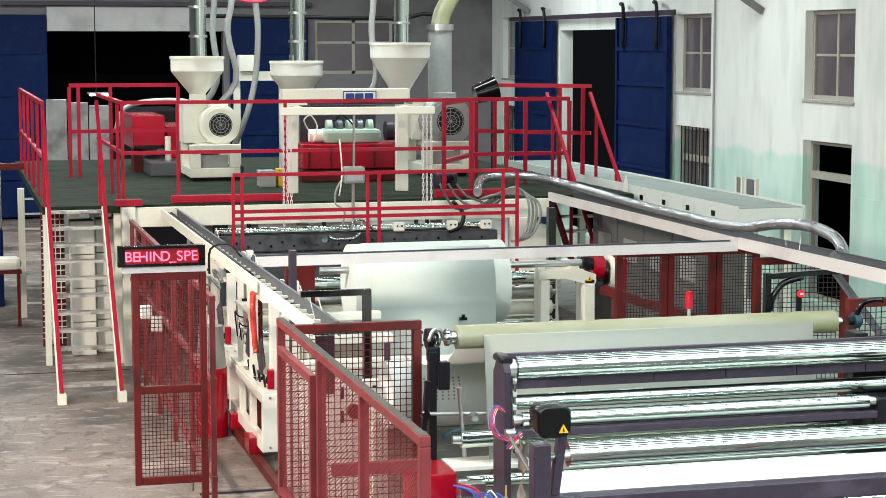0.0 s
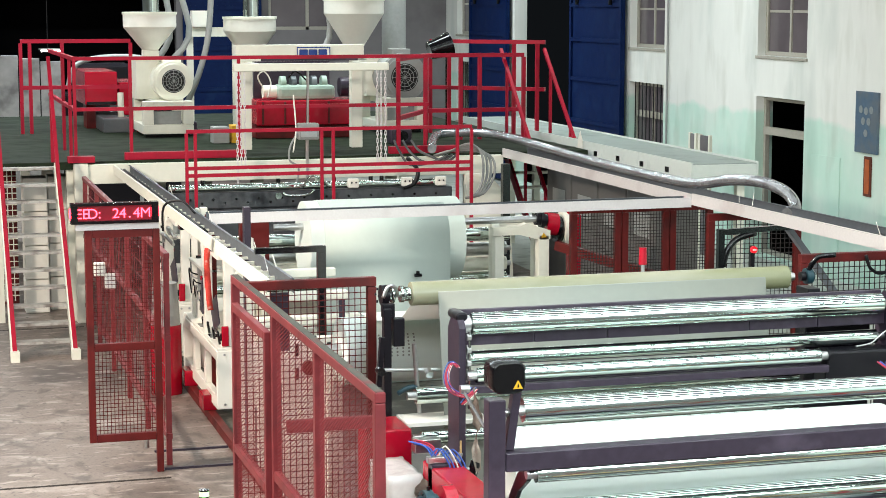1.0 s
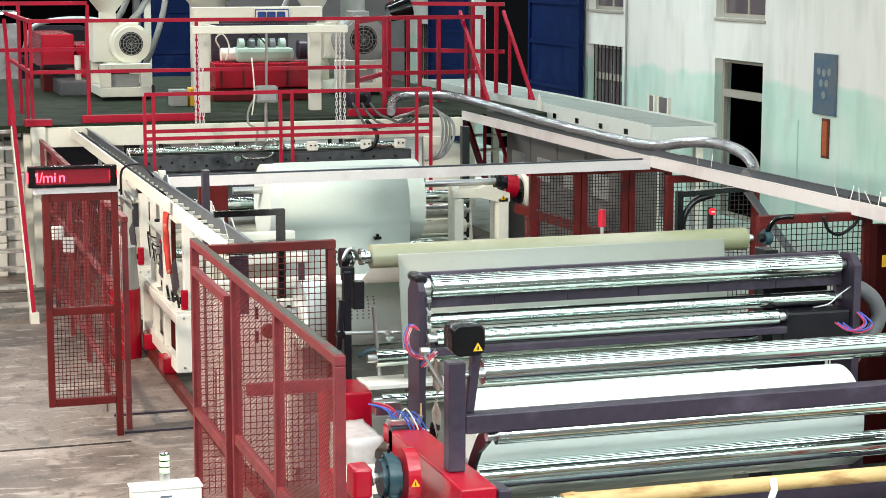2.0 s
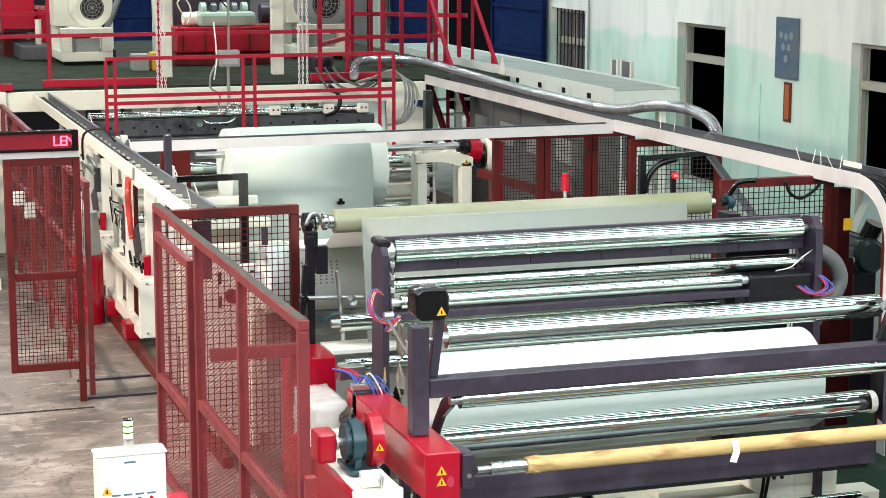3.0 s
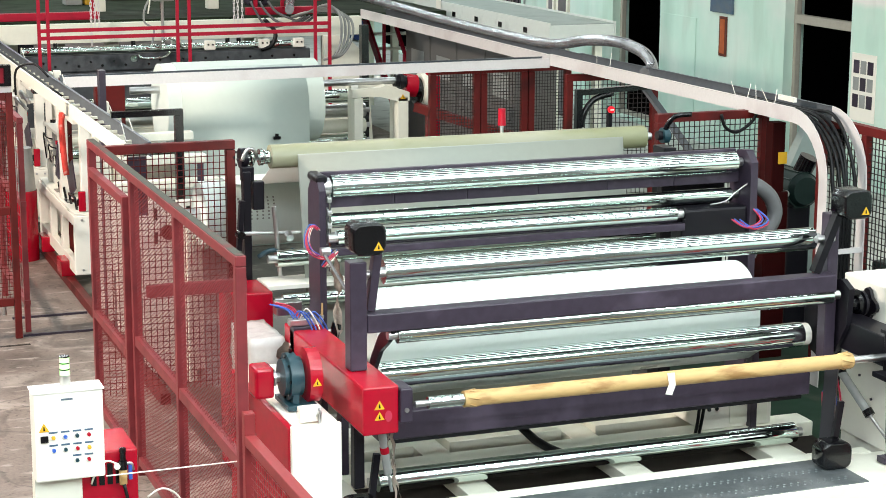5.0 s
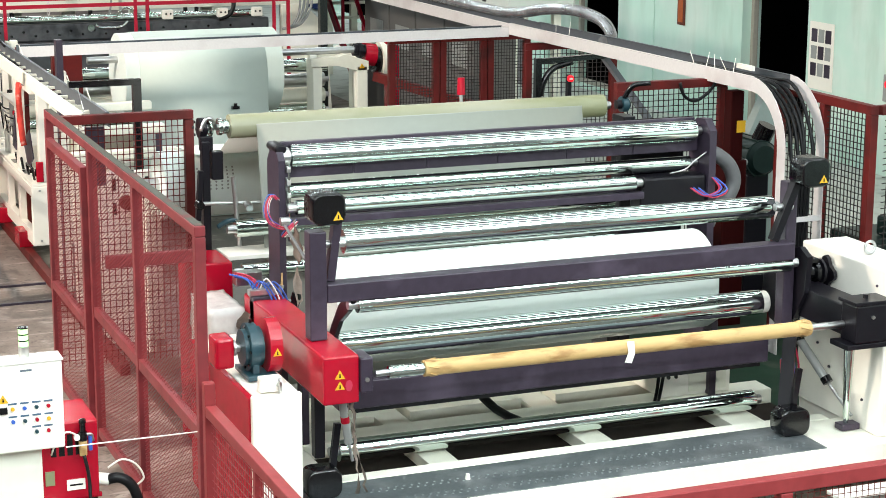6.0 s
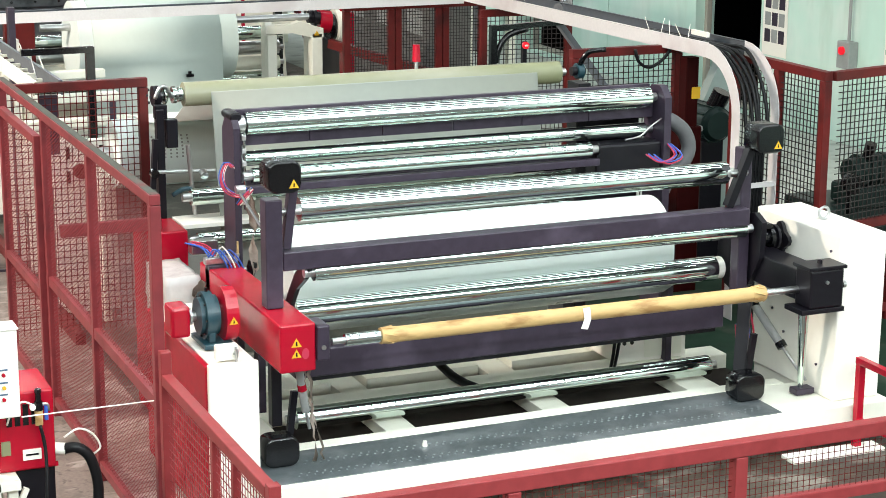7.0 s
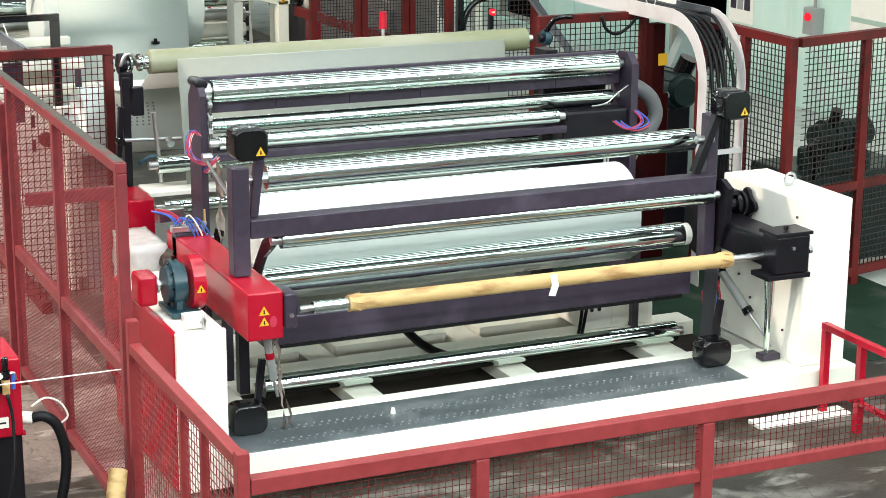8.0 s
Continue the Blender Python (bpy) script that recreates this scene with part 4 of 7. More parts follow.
# upper frame
t = thing("upper_frame", (5.05, 11.6, 1.2), "dark grey upper roller frame with a panelled beam", "machine frame")
part("side_plate", poly(bmnew(), [(3.44, 11.42, 0.3), (3.44, 11.66, 0.3), (3.44, 11.68, 2.05), (3.44, 11.6, 2.15), (3.44, 11.48, 2.16), (3.44, 11.42, 2.08)], (1, 0, 0), 0.045), PURPLE, t)
part("side_plate", poly(bmnew(), [(6.615, 11.40, 0.3), (6.615, 11.68, 0.3), (6.615, 11.7, 2.08), (6.615, 11.6, 2.17), (6.615, 11.48, 2.18), (6.615, 11.40, 2.1)], (1, 0, 0), 0.055), PURPLE, t)
for i in range(6):
    part("beam_panel", box(3.486 + i * 0.521, 3.486 + i * 0.521 + 0.517, 11.56, 11.67, 1.94, 2.045, 0.005), PURPLE, t)
part("lower_beam", box(3.486, 6.613, 11.62, 11.74, 1.65, 1.74, 0.006), PURPLE, t)
part("top_cover", box(3.486, 6.613, 11.62, 11.66, 2.05, 2.17, 0.004), PURPLE, t)
# two added dark boxes fill the black gap past the rollers' right ends
part("gear_cover", box(6.1, 6.612, 11.76, 11.84, 1.2, 1.92, 0.01), DARKSTEEL, t)
part("gear_case", box(6.09, 6.612, 11.42, 11.60, 1.55, 1.79, 0.02), DARKSTEEL, t)
part("gear_hub", bar((6.081, 11.40, 1.77), (6.09, 11.40, 1.77), 0.045), DARKSTEEL, t)
part("linkage", pipe([(6.3, 11.40, 1.82), (6.42, 11.40, 1.84), (6.5, 11.40, 1.90), (6.6, 11.42, 1.95)], 0.006, 8), STEEL, t)
part("slim_bar", box(3.487, 6.089, 11.37, 11.42, 1.655, 1.705, 0.006), PURPLE, t)
for zz, r in ((2.09, 0.06), (1.85, 0.05), (1.77, 0.05)):
    part("bearing", bar((3.487, 11.53, zz), (3.54, 11.53, zz), r, seg=16), STEEL, t)
part("head_cap", rbox(3.432, 3.512, 11.46, 11.67, 2.12, 2.178, 0.027), DARKSTEEL, t)
for k in range(6):
    part("adjuster", bar((3.488, 11.41, 1.60 + k * 0.085), (3.515, 11.41, 1.60 + k * 0.085), 0.024, seg=6), STEEL, t)
part("adjuster_rod", bar((3.505, 11.405, 1.55), (3.505, 11.405, 2.06), 0.01, seg=8), CHROME, t)
t = thing("web_sheet", (4.9, 12.4, 1.2), "pale translucent web running down from the yellow roller", "web")
OVER = [(12.62 - 0.0875 * math.sin(radians(a)), 2.13 + 0.0875 * math.cos(radians(a))) for a in range(76, 89, 4)]
part("sheet", draped(OVER + [(12.527, 2.10), (12.48, 1.85), (12.43, 1.55), (12.37, 1.2), (12.32, 0.8), (12.28, 0.3)], 3.62, 6.16), THINWEB, t)
part("low_sheet", draped([(10.63, 0.965), (10.8, 0.86), (11.0, 0.795), (11.5, 0.74)], 3.6, 6.3), FILMGREY, t)
part("sheet", draped([(12.70, 2.12), (13.2, 1.86), (13.9, 1.71), (14.5, 1.68)], 3.53, 6.12), WEB, t)
t = thing("perforated_drum", (4.8, 14.5, 0.0), "white drum with bands of small holes", "roller")
part("shell", bar((3.36, 14.5, 1.38), (6.5, 14.5, 1.38), 0.27, seg=64), WEB, t)
bm = bmnew()
for i in range(9):
    for k in range(7):
        a = radians(146 + k * 6)
        p = Vector((3.53 + i * 0.048, 14.5 + 0.27 * math.cos(a), 1.38 + 0.27 * math.sin(a)))
        nrm = Vector((0, math.cos(a), math.sin(a)))
        C(bm, p - nrm * 0.002, p + nrm * 0.002, 0.0085, seg=6)
tagged(part("perforation", bm, MOTORGREY, t), kind="stuff")
part("journal", bar((3.25, 14.5, 1.38), (3.359, 14.5, 1.38), 0.06, seg=16), STEEL, t)
for x in (3.24, 6.501):
    part("stand_leg", box(x, x + 0.06, 14.45, 14.55, 0.0, 1.38, 0.005), CREAM, t)
t = thing("roller_stand", (3.25, 12.55, 0), "dark steel stand with clamps carrying the yellow roller", "machine frame")
part("column", box(3.215, 3.27, 12.5, 12.57, 0.0, 2.05, 0.006), DARKSTEEL, t)
part("bearing", bar((3.22, 12.62, 2.13), (3.27, 12.62, 2.13), 0.072, seg=20), DARKSTEEL, t)
part("bearing_ring", pipe([(3.305, 12.62 + 0.05 * math.cos(k * math.pi / 6), 2.13 + 0.05 * math.sin(k * math.pi / 6)) for k in range(13)], 0.014, 8, 2), CHROME, t)
part("shaft", bar((3.271, 12.62, 2.13), (3.40, 12.62, 2.13), 0.022, seg=16), STEEL, t)
part("head_bracket", box(3.21, 3.30, 12.52, 12.58, 1.98, 2.08, 0.006), DARKSTEEL, t)
part("clamp", pipe([(3.34, 12.6, 2.13), (3.31, 12.56, 2.19), (3.26, 12.55, 2.2), (3.22, 12.55, 2.12)], 0.014), STEEL, t)
part("collar", C(C(bmnew(), (3.36, 12.62, 2.13), (3.385, 12.62, 2.13), 0.06, seg=20), (3.40, 12.62, 2.13), (3.437, 12.62, 2.13), 0.05, seg=20), CHROME, t)
for k in range(4):
    part("bolt", bar((3.19, 12.62 + 0.045 * math.cos(k * 1.57), 2.13 + 0.045 * math.sin(k * 1.57)), (3.2, 12.62 + 0.045 * math.cos(k * 1.57), 2.13 + 0.045 * math.sin(k * 1.57)), 0.01, seg=8), DARKSTEEL, t)
part("knob", bar((3.17, 12.47, 1.62), (3.17, 12.40, 1.62), 0.03, seg=12), BLACK, t)
part("knob", bar((3.52, 12.46, 1.60), (3.52, 12.40, 1.58), 0.028, seg=12), STEEL, t)
part("side_arm", beam(bmnew(), (3.17, 12.49, 1.5), (3.2, 12.49, 1.85), 0.035, 0.04), DARKSTEEL, t)
part("valve", pipe([(3.3, 12.45, 1.45), (3.4, 12.42, 1.5), (3.5, 12.42, 1.42), (3.55, 12.42, 1.5)], 0.018), TEAL, t)
part("foot_plate", box(3.3, 3.9, 12.2, 12.5, 1.26, 1.29, 0.004), WHITE, t)
part("bracket", box(3.28, 3.36, 12.48, 12.56, 1.78, 1.98, 0.006), DARKSTEEL, t)
part("clamp_bar", bar((3.15, 12.48, 1.62), (3.62, 12.48, 1.60), 0.014), STEEL, t)
part("clamp_post", bar((3.46, 12.46, 1.3), (3.42, 12.46, 1.8), 0.016), STEEL, t)
part("column", box(6.5, 6.6, 12.5, 12.7, 0.0, 2.05, 0.006), DARKSTEEL, t)
part("bearing", bar((6.49, 12.62, 2.13), (6.6, 12.62, 2.13), 0.035, seg=20), DARKSTEEL, t)
part("bearing_cup", bar((6.53, 12.62, 2.13), (6.58, 12.62, 2.13), 0.06, seg=20), TEAL, t)
part("handle", pipe([(6.55, 12.6, 2.18), (6.6, 12.55, 2.28), (6.72, 12.5, 2.3)], 0.02), BLACK, t)
roller(12.35, 1.45, 0.06, CHROME, "polished chrome roller under the pale web", 3.4, 6.4)
roller(12.2, 1.18, 0.05, CHROME, "polished chrome roller low behind the upper frame", 3.4, 6.4)
t = thing("red_gearbox", (3.25, 12.2, 0), "scarlet gearbox housing behind the fence", "machine housing")
part("housing", box(3.0, 3.28, 12.0, 12.42, 0.0, 1.3, 0.012), SCARLET, t)
t = thing("pneumatic_unit", (3.08, 11.5, 0), "white machine housing wrapped in clear film", "machine housing")
part("housing", box(2.97, 3.17, 11.38, 11.9, 0.0, 1.12, 0.012), WHITE, t)
part("film", crumpled(2.955, 3.185, 11.365, 11.91, 0.72, 1.135, 9), BAGFILM, t, "crumpled clear plastic film")
part("film_tail", film_strip((3.19, 11.34, 1.12), (3.17, 11.30, 0.7), 0.16, 8), CLEARFILM, t)
part("valve_block", box(3.22, 3.4, 11.7, 11.8, 1.2, 1.29, 0.005), STEEL, t)
# looms of red and blue hoses
for k in range(8):
    r1 = random.Random(k)
    o = Vector((r1.uniform(-0.03, 0.03), r1.uniform(-0.03, 0.03), r1.uniform(-0.02, 0.02)))
    solid("air_hose", pipe([Vector((3.42, 11.38, 1.84)) + o * 0.6, Vector((3.37, 11.36, 1.87)) + o * 0.6, Vector((3.335, 11.35, 1.79)) + o * 0.7, Vector((3.36, 11.33, 1.70)) + o, Vector((3.46, 11.33, 1.655)) + o, Vector((3.53, 11.35, 1.69)) + o, Vector((3.44, 11.34, 1.60)) + o * 0.5], 0.0032, 6), (REDCABLE, BLUECABLE, WHITE, REDCABLE)[k % 4], "thin coloured air hose tied in a loom", "hose", "air hoses")
for k in range(6):
    r1 = random.Random(40 + k)
    o = Vector((r1.uniform(-0.05, 0.05), 0, r1.uniform(-0.02, 0.02)))
    solid("air_hose", pipe([Vector((3.22, 11.7, 1.28)) + o, Vector((3.32, 11.6, 1.25)) + o, Vector((3.38, 11.5, 1.1)) + o, Vector((3.5, 11.5, 1.06)) + o], 0.006, 6), (REDCABLE, BLUECABLE)[k % 2], "thin coloured air hose beside the frame", "hose", "air hoses")
for k in range(5):
    r1 = random.Random(70 + k)
    o = Vector((r1.uniform(-0.04, 0.04), 0, r1.uniform(-0.03, 0.03)))
    solid("air_hose", pipe([Vector((6.45, 11.3, 1.72)) + o, Vector((6.55, 11.28, 1.66)) + o, Vector((6.68, 11.3, 1.7)) + o, Vector((6.65, 11.43, 1.78)) + o * 0.3], 0.0055, 6), (REDCABLE, BLUECABLE, REDCABLE)[k % 3], "thin coloured air hose at the frame", "hose", "air hoses")
solid("film_offcut", film_strip((3.5, 11.25, 1.72), (3.5, 11.2, 1.1), 0.07, 1), CLEARFILM, "twisted strip of clear film hanging from the frame", "film strip", "film offcuts")
solid("film_offcut", film_strip((3.40, 9.86, 0.93), (3.46, 9.95, 0.31), 0.022, 2), CLEARFILM, "twisted strip of clear film hanging below the arm", "film strip", "film offcuts")
solid("film_offcut", film_strip((3.37, 9.87, 0.93), (3.52, 9.97, 0.31), 0.018, 3), CLEARFILM, "twisted strip of clear film hanging below the arm", "film strip", "film offcuts")
t = thing("gas_strut", (3.36, 10.0, 0.5), "grey pneumatic cylinder hanging under the red arm", "cylinder")
part("barrel", bar((3.36, 9.95, 0.93), (3.42, 10.0, 0.62), 0.025), MOTORGREY, t)
part("rod", bar((3.42, 10.0, 0.62), (3.45, 10.02, 0.5), 0.01), STEEL, t)
part("band", bar((3.385, 9.97, 0.8), (3.393, 9.977, 0.76), 0.027), SCARLET, t)

t = thing("gas_strut", (3.45, 11.0, 1.4), "thin steel pneumatic strut at the frame", "cylinder")
part("barrel", bar((3.40, 11.2, 1.72), (3.44, 10.7, 1.5), 0.010), DUCTGREY, t)
part("rod", bar((3.44, 10.7, 1.5), (3.45, 10.42, 1.38), 0.006), CHROME, t)
part("pivot", bar((3.38, 11.2, 1.73), (3.44, 11.2, 1.73), 0.028), STEEL, t)
for k in range(5):
    part("nut", bar((3.49, 11.44, 1.74 + k * 0.07), (3.52, 11.44, 1.74 + k * 0.07), 0.022, seg=6), STEEL, t)

# fittings along the frame
t = thing("valve_bank", (3.3, 11.3, 1.2), "small dark valve bank with thin hoses beside the frame", "valve")
part("bracket", box(3.20, 3.33, 11.22, 11.32, 0.92, 1.24, 0.006), PURPLE, t)
part("block", box(3.18, 3.36, 11.24, 11.30, 1.241, 1.285, 0.006), STEEL, t)
part("muffler", bar((3.40, 11.25, 1.30), (3.40, 11.25, 1.38), 0.008, 0.006, seg=10), KRAFT, t)
part("muffler", bar((3.38, 11.25, 1.24), (3.40, 11.25, 1.30), 0.016, seg=10), STEEL, t)
part("regulator", bar((3.47, 11.24, 1.14), (3.50, 11.24, 1.24), 0.034, seg=14), BLACK, t)
part("regulator_arm", bar((3.33, 11.25, 1.20), (3.47, 11.24, 1.19), 0.014, seg=10), STEEL, t)
for k in range(5):
    r1 = random.Random(300 + k)
    x = 3.21 + 0.025 * k
    solid("air_hose", pipe([(x, 11.27, 1.285), (x + 0.03, 11.22, 1.33 + r1.uniform(0, 0.03)), (x + 0.1, 11.2, 1.24), (x + 0.14, 11.2, 1.1 + r1.uniform(-0.03, 0.03)), (x + 0.2, 11.24, 1.06)], 0.005, 6), (BLUECABLE, BLUECABLE, WHITE)[k % 3], "thin air hose at the valve bank", "hose", "air hoses")

# ---- cable trays ----
def tray(name, p0, p1, w, h, label, rung=0.3, outer=GALV, inner=TRAYGREY):
    """An open ladder tray between two points on its lower left edge; w to the right of its way, h high."""
    p0, p1 = Vector(p0), Vector(p1)
    d = (p1 - p0).normalized()
    s = Vector((d.y, -d.x, 0))
    t = thing(name, p0, label, "cable tray", "cable trays")
    up = Vector((0, 0, 1))
    for k, m in ((0, outer), (1, inner)):
        o = s * (w * k)
        part("side_plate", beam(bmnew(), p0 + o + up * h / 2, p1 + o + up * h / 2, 0.005, h), m, t)
        part("lip", beam(bmnew(), p0 + o + s * (0.012 if k == 0 else -0.012) + up * (h - 0.002), p1 + o + s * (0.012 if k == 0 else -0.012) + up * (h - 0.002), 0.02, 0.004), m, t)
    n = int((p1 - p0).length / rung)
    for i in range(n):
        q = p0 + d * (rung * (i + 0.5)) + up * 0.015
        part("rung", beam(bmnew(), q + s * 0.003, q + s * (w - 0.003), 0.04, 0.02), outer, t)
    return t


t = tray("cable_tray", (2.66, 13.95, 1.96), (2.66, 27.5, 1.94), 0.21, 0.115, "pale steel ladder tray with cables above the fence", outer=CREAM)
for k in range(3):
    part("cable", pipe([(2.70 + 0.04 * k, 17.6, 2.0), (2.71 + 0.04 * k, 21, 2.0), (2.72 + 0.04 * k, 27.0, 2.0)], 0.014, 6), RUBBER, t)
for yy in (14.6, 15.4, 17.8, 20.5):
    part("cable_tie", beam(bmnew(), (2.865, yy, 2.07), (2.84, yy + 0.05, 2.17), 0.006, 0.006), WHITE, t)
part("cross_wire", beam(bmnew(), (2.86, 15.1, 2.1), (2.75, 14.3, 2.03), 0.008, 0.008), STEEL, t)
part("bracket", box(2.70, 2.84, 14.0, 14.05, 1.5, 1.955), PURPLE, t)
for yy in (17.0, 19.8, 24.3):
    part("bracket", box(2.72, 3.0, yy, yy + 0.05, 1.89, 1.935), PURPLE, t)
t = tray("cable_tray", (2.87, 18.2, 2.025), (7.97, 18.2, 2.035), 0.2, 0.1, "galvanised cable tray spanning the line", outer=TRAYGREY, inner=GALV)
part("conduit", pipe([(2.5, 18.6, 1.9), (2.5, 18.5, 2.16), (2.66, 18.4, 2.22), (2.78, 18.3, 2.1)], 0.012), RUBBER, t)
t = tray("cable_tray", (8.335, 24.4, 2.05), (8.335, 18.0, 2.05), 0.365, 0.12, "galvanised cable tray along the wall side", outer=TRAYGREY, inner=GALV)
t = tray("cable_tray", (8.335, 17.99, 2.06), (8.335, 13.1, 2.10), 0.365, 0.12, "galvanised cable tray along the wall side, with a drooping end", outer=TRAYGREY, inner=GALV)
# the end that turns down
def bend(x, material, name):
    pts_o, pts_i = [], []
    for k in range(9):
        a = radians(k * 90 / 8)
        pts_o.append((x, 13.1 - 0.55 * math.sin(a), 2.22 - 0.55 * (1 - math.cos(a))))
        pts_i.append((x, 13.1 - 0.43 * math.sin(a), 2.10 - 0.43 * (1 - math.cos(a))))
    pts_o.append((x, 12.55, 0.0))
    pts_i.append((x, 12.67, 0.0))
    bm = bmnew()
    for k in range(len(pts_o) - 1):
        poly(bm, [pts_o[k], pts_o[k + 1], pts_i[k + 1], pts_i[k]], (1, 0, 0), 0.006)
    return part(name, bm, material, t)


bend(7.968, GALV, "bent_side")
bend(8.335, GALV, "bent_side")
for k in range(5):
    r1 = random.Random(500 + k)
    c0 = 8.03 + 0.062 * k
    c1 = 8.06 + 0.05 * k + r1.uniform(-0.02, 0.02)
    part("cable", pipe([(c0, 14.6, 2.15), (c0, 13.4, 2.16), (c0 + r1.uniform(-0.01, 0.01), 12.98, 2.14 + r1.uniform(-0.02, 0.03)), (c1, 12.70, 1.92), (c1 + r1.uniform(-0.02, 0.02), 12.6, 1.6), (8.16 + 0.03 * (k - 2), 12.58, 1.36), (8.10 + 0.03 * k, 12.6, 0.8), (8.1 + 0.03 * k, 12.6, 0.02)], 0.0155, 8), RUBBER, t, "thick black cable")
for k in range(7):
    part("cable", pipe([(8.01 + 0.045 * k, 13.4, 2.135), (8.01 + 0.045 * k, 15, 2.115), (8.0 + 0.045 * k, 17.9, 2.08)], 0.017, 6), RUBBER, t)
part("tie_wire", pipe([(8.10, 12.55, 1.38), (8.14, 12.54, 1.42), (8.20, 12.54, 1.40), (8.24, 12.55, 1.44)], 0.006, 6), STEEL, t)
part("rung", box(7.975, 8.334, 12.56, 12.60, 1.1, 1.14), GALV, t)
for yy, dx in ((13.45, 0.05), (13.55, -0.04), (13.75, 0.02), (13.9, 0.06), (14.1, -0.02), (16.6, 0.04), (16.9, 0.02)):
    part("cable_tie", beam(bmnew(), (8.0, yy, 2.2), (8.0 + dx, yy + 0.05, 2.32), 0.0045, 0.0045), WHITE, t)
part("label_strip", box(8.12, 8.15, 13.35, 13.6, 2.225, 2.265), WHITE, t)
part("brace", beam(bmnew(), (8.25, 16.4, 2.04), (8.6, 15.6, 1.2), 0.09, 0.03), TRAYGREY, t)

HOSEGREY = mat("foil_wrap", (0.42, 0.43, 0.45), 0.24, 0.7, vary=0.3, grain=14, bump=0.2, wear=(0.26, 0.26, 0.28), wear_at=0.56, wear_scale=6)
# big silvery hose lying on the tray
bm = bmnew()
hp = [(6.9, 24.2, 2.2), (7.5, 26.0, 2.25), (7.95, 25.6, 2.3), (8.2, 24.8, 2.28), (8.3, 22, 2.2), (8.34, 20, 2.18), (8.35, 18.8, 2.2), (8.40, 18.0, 2.31), (8.45, 17.4, 2.35), (8.50, 17.0, 2.31), (8.50, 16.75, 2.24), (8.44, 16.55, 2.15), (8.30, 16.45, 2.125)]
solid("foil_hose", P(bm, hp, 0.06, 14, 6), HOSEGREY, "thick silvery foil-wrapped hose lying on the cable tray", "hose")

# ---- right-hand fences ----
WIREDARK = mat("dark_wire", (0.018, 0.011, 0.011), 0.5, vary=0.2)
def panel_fence(p0, p1, h, label, z0=0.08, step=0.05, posts=(0, 1), material=None, mid=None, w=0.07):
    material = material or BROWNRED
    p0, p1 = Vector(p0), Vector(p1)
    d = p1 - p0
    ln = d.length
    d.normalize()
    f = thing("mesh_fence", (p0 + p1) / 2, label, "fence", "mesh fences")
    for k in posts:
        c = p0 + d * (ln * k)
        part("post", B(bmnew(), c.x - w / 2, c.x + w / 2, c.y - w / 2, c.y + w / 2, 0.0, h - w - 0.002, 0.005), material, f)
    part("top_rail", beam(bmnew(), p0 - d * w / 2 + Vector((0, 0, h - w / 2)), p1 + d * w / 2 + Vector((0, 0, h - w / 2)), w, w), material, f)
    part("bottom_rail", beam(bmnew(), p0 + d * w / 2 + Vector((0, 0, z0 + w / 2)), p1 - d * w / 2 + Vector((0, 0, z0 + w / 2)), w * 0.8, w), material, f)
    if mid:
        part("middle_rail", beam(bmnew(), p0 + d * w / 2 + Vector((0, 0, mid)), p1 - d * w / 2 + Vector((0, 0, mid)), w * 0.8, w), material, f)
    part("mesh_panel", grid_wires(bmnew(), p0 + d * w / 2 + Vector((0, 0, z0 + w)), d, (0, 0, 1), ln - w, h - z0 - 2 * w, step, 0.0065), WIREDARK if material is BROWNRED else material, f)
    return f


panel_fence((7.15, 13.85, 0), (8.14, 13.85, 0), 2.11, "dark red fence panel of square wire mesh with a cable loop")
solid("cable_loop", pipe([(7.7, 13.8, 2.09), (7.74, 13.8, 1.98), (7.85, 13.8, 1.93), (7.98, 13.8, 2.0), (8.05, 13.8, 2.09)], 0.014), RUBBER, "black cable hanging in a loop from the fence", "cable")
panel_fence((8.39, 13.3, 0), (8.39, 12.0, 0), 2.11, "dark red fence panel of square wire mesh", posts=(0.0, 0.5, 1), mid=0.85)
panel_fence((8.47, 11.98, 0), (9.9, 12.3, 0), 2.11, "dark red fence panel of square wire mesh before a bright floor", posts=(0.51, 1), mid=0.85)
for x0, x1 in ((6.8, 7.3), (7.38, 7.85), (7.93, 8.36)):
    panel_fence((x0, 18.4, 0), (x1, 18.4, 0), 2.03, "dark red fence panel with fine wire mesh under the tray", step=0.035)
panel_fence((8.9, 17.4, 0), (7.97, 17.5, 0), 2.02, "dark red fence panel with wire mesh", step=0.05)
# dark red taken almost to black: the column's shade is in its colour
DEEPRED = mat("shaded_dark_red", (0.024, 0.0014, 0.0014), 0.5, vary=0.25, spec=0.1)
t = thing("red_pedestal", (8.1, 13.6, 0), "dark red steel column with a yellow tag", "machine base")
part("column", box(8.03, 8.15, 13.5, 13.62, 1.451, 2.04, 0.006), DEEPRED, t)
part("body", box(7.98, 8.20, 13.5, 13.72, 0.0, 1.45, 0.01), DEEPRED, t)
part("tag", box(8.085, 8.165, 13.49, 13.498, 1.69, 1.79), SIGNYELLOW, t, "yellow tag strapped round the column")
t = thing("green_motor", (8.65, 14.0, 0), "dark green electric motor on a stand", "motor")
part("body", bar((8.56, 13.85, 1.38), (8.56, 14.3, 1.38), 0.16, seg=28), DARKGREEN, t)
part("end_bell", bar((8.56, 13.80, 1.38), (8.56, 13.849, 1.38), 0.12, 0.15, seg=28), DARKGREEN, t)
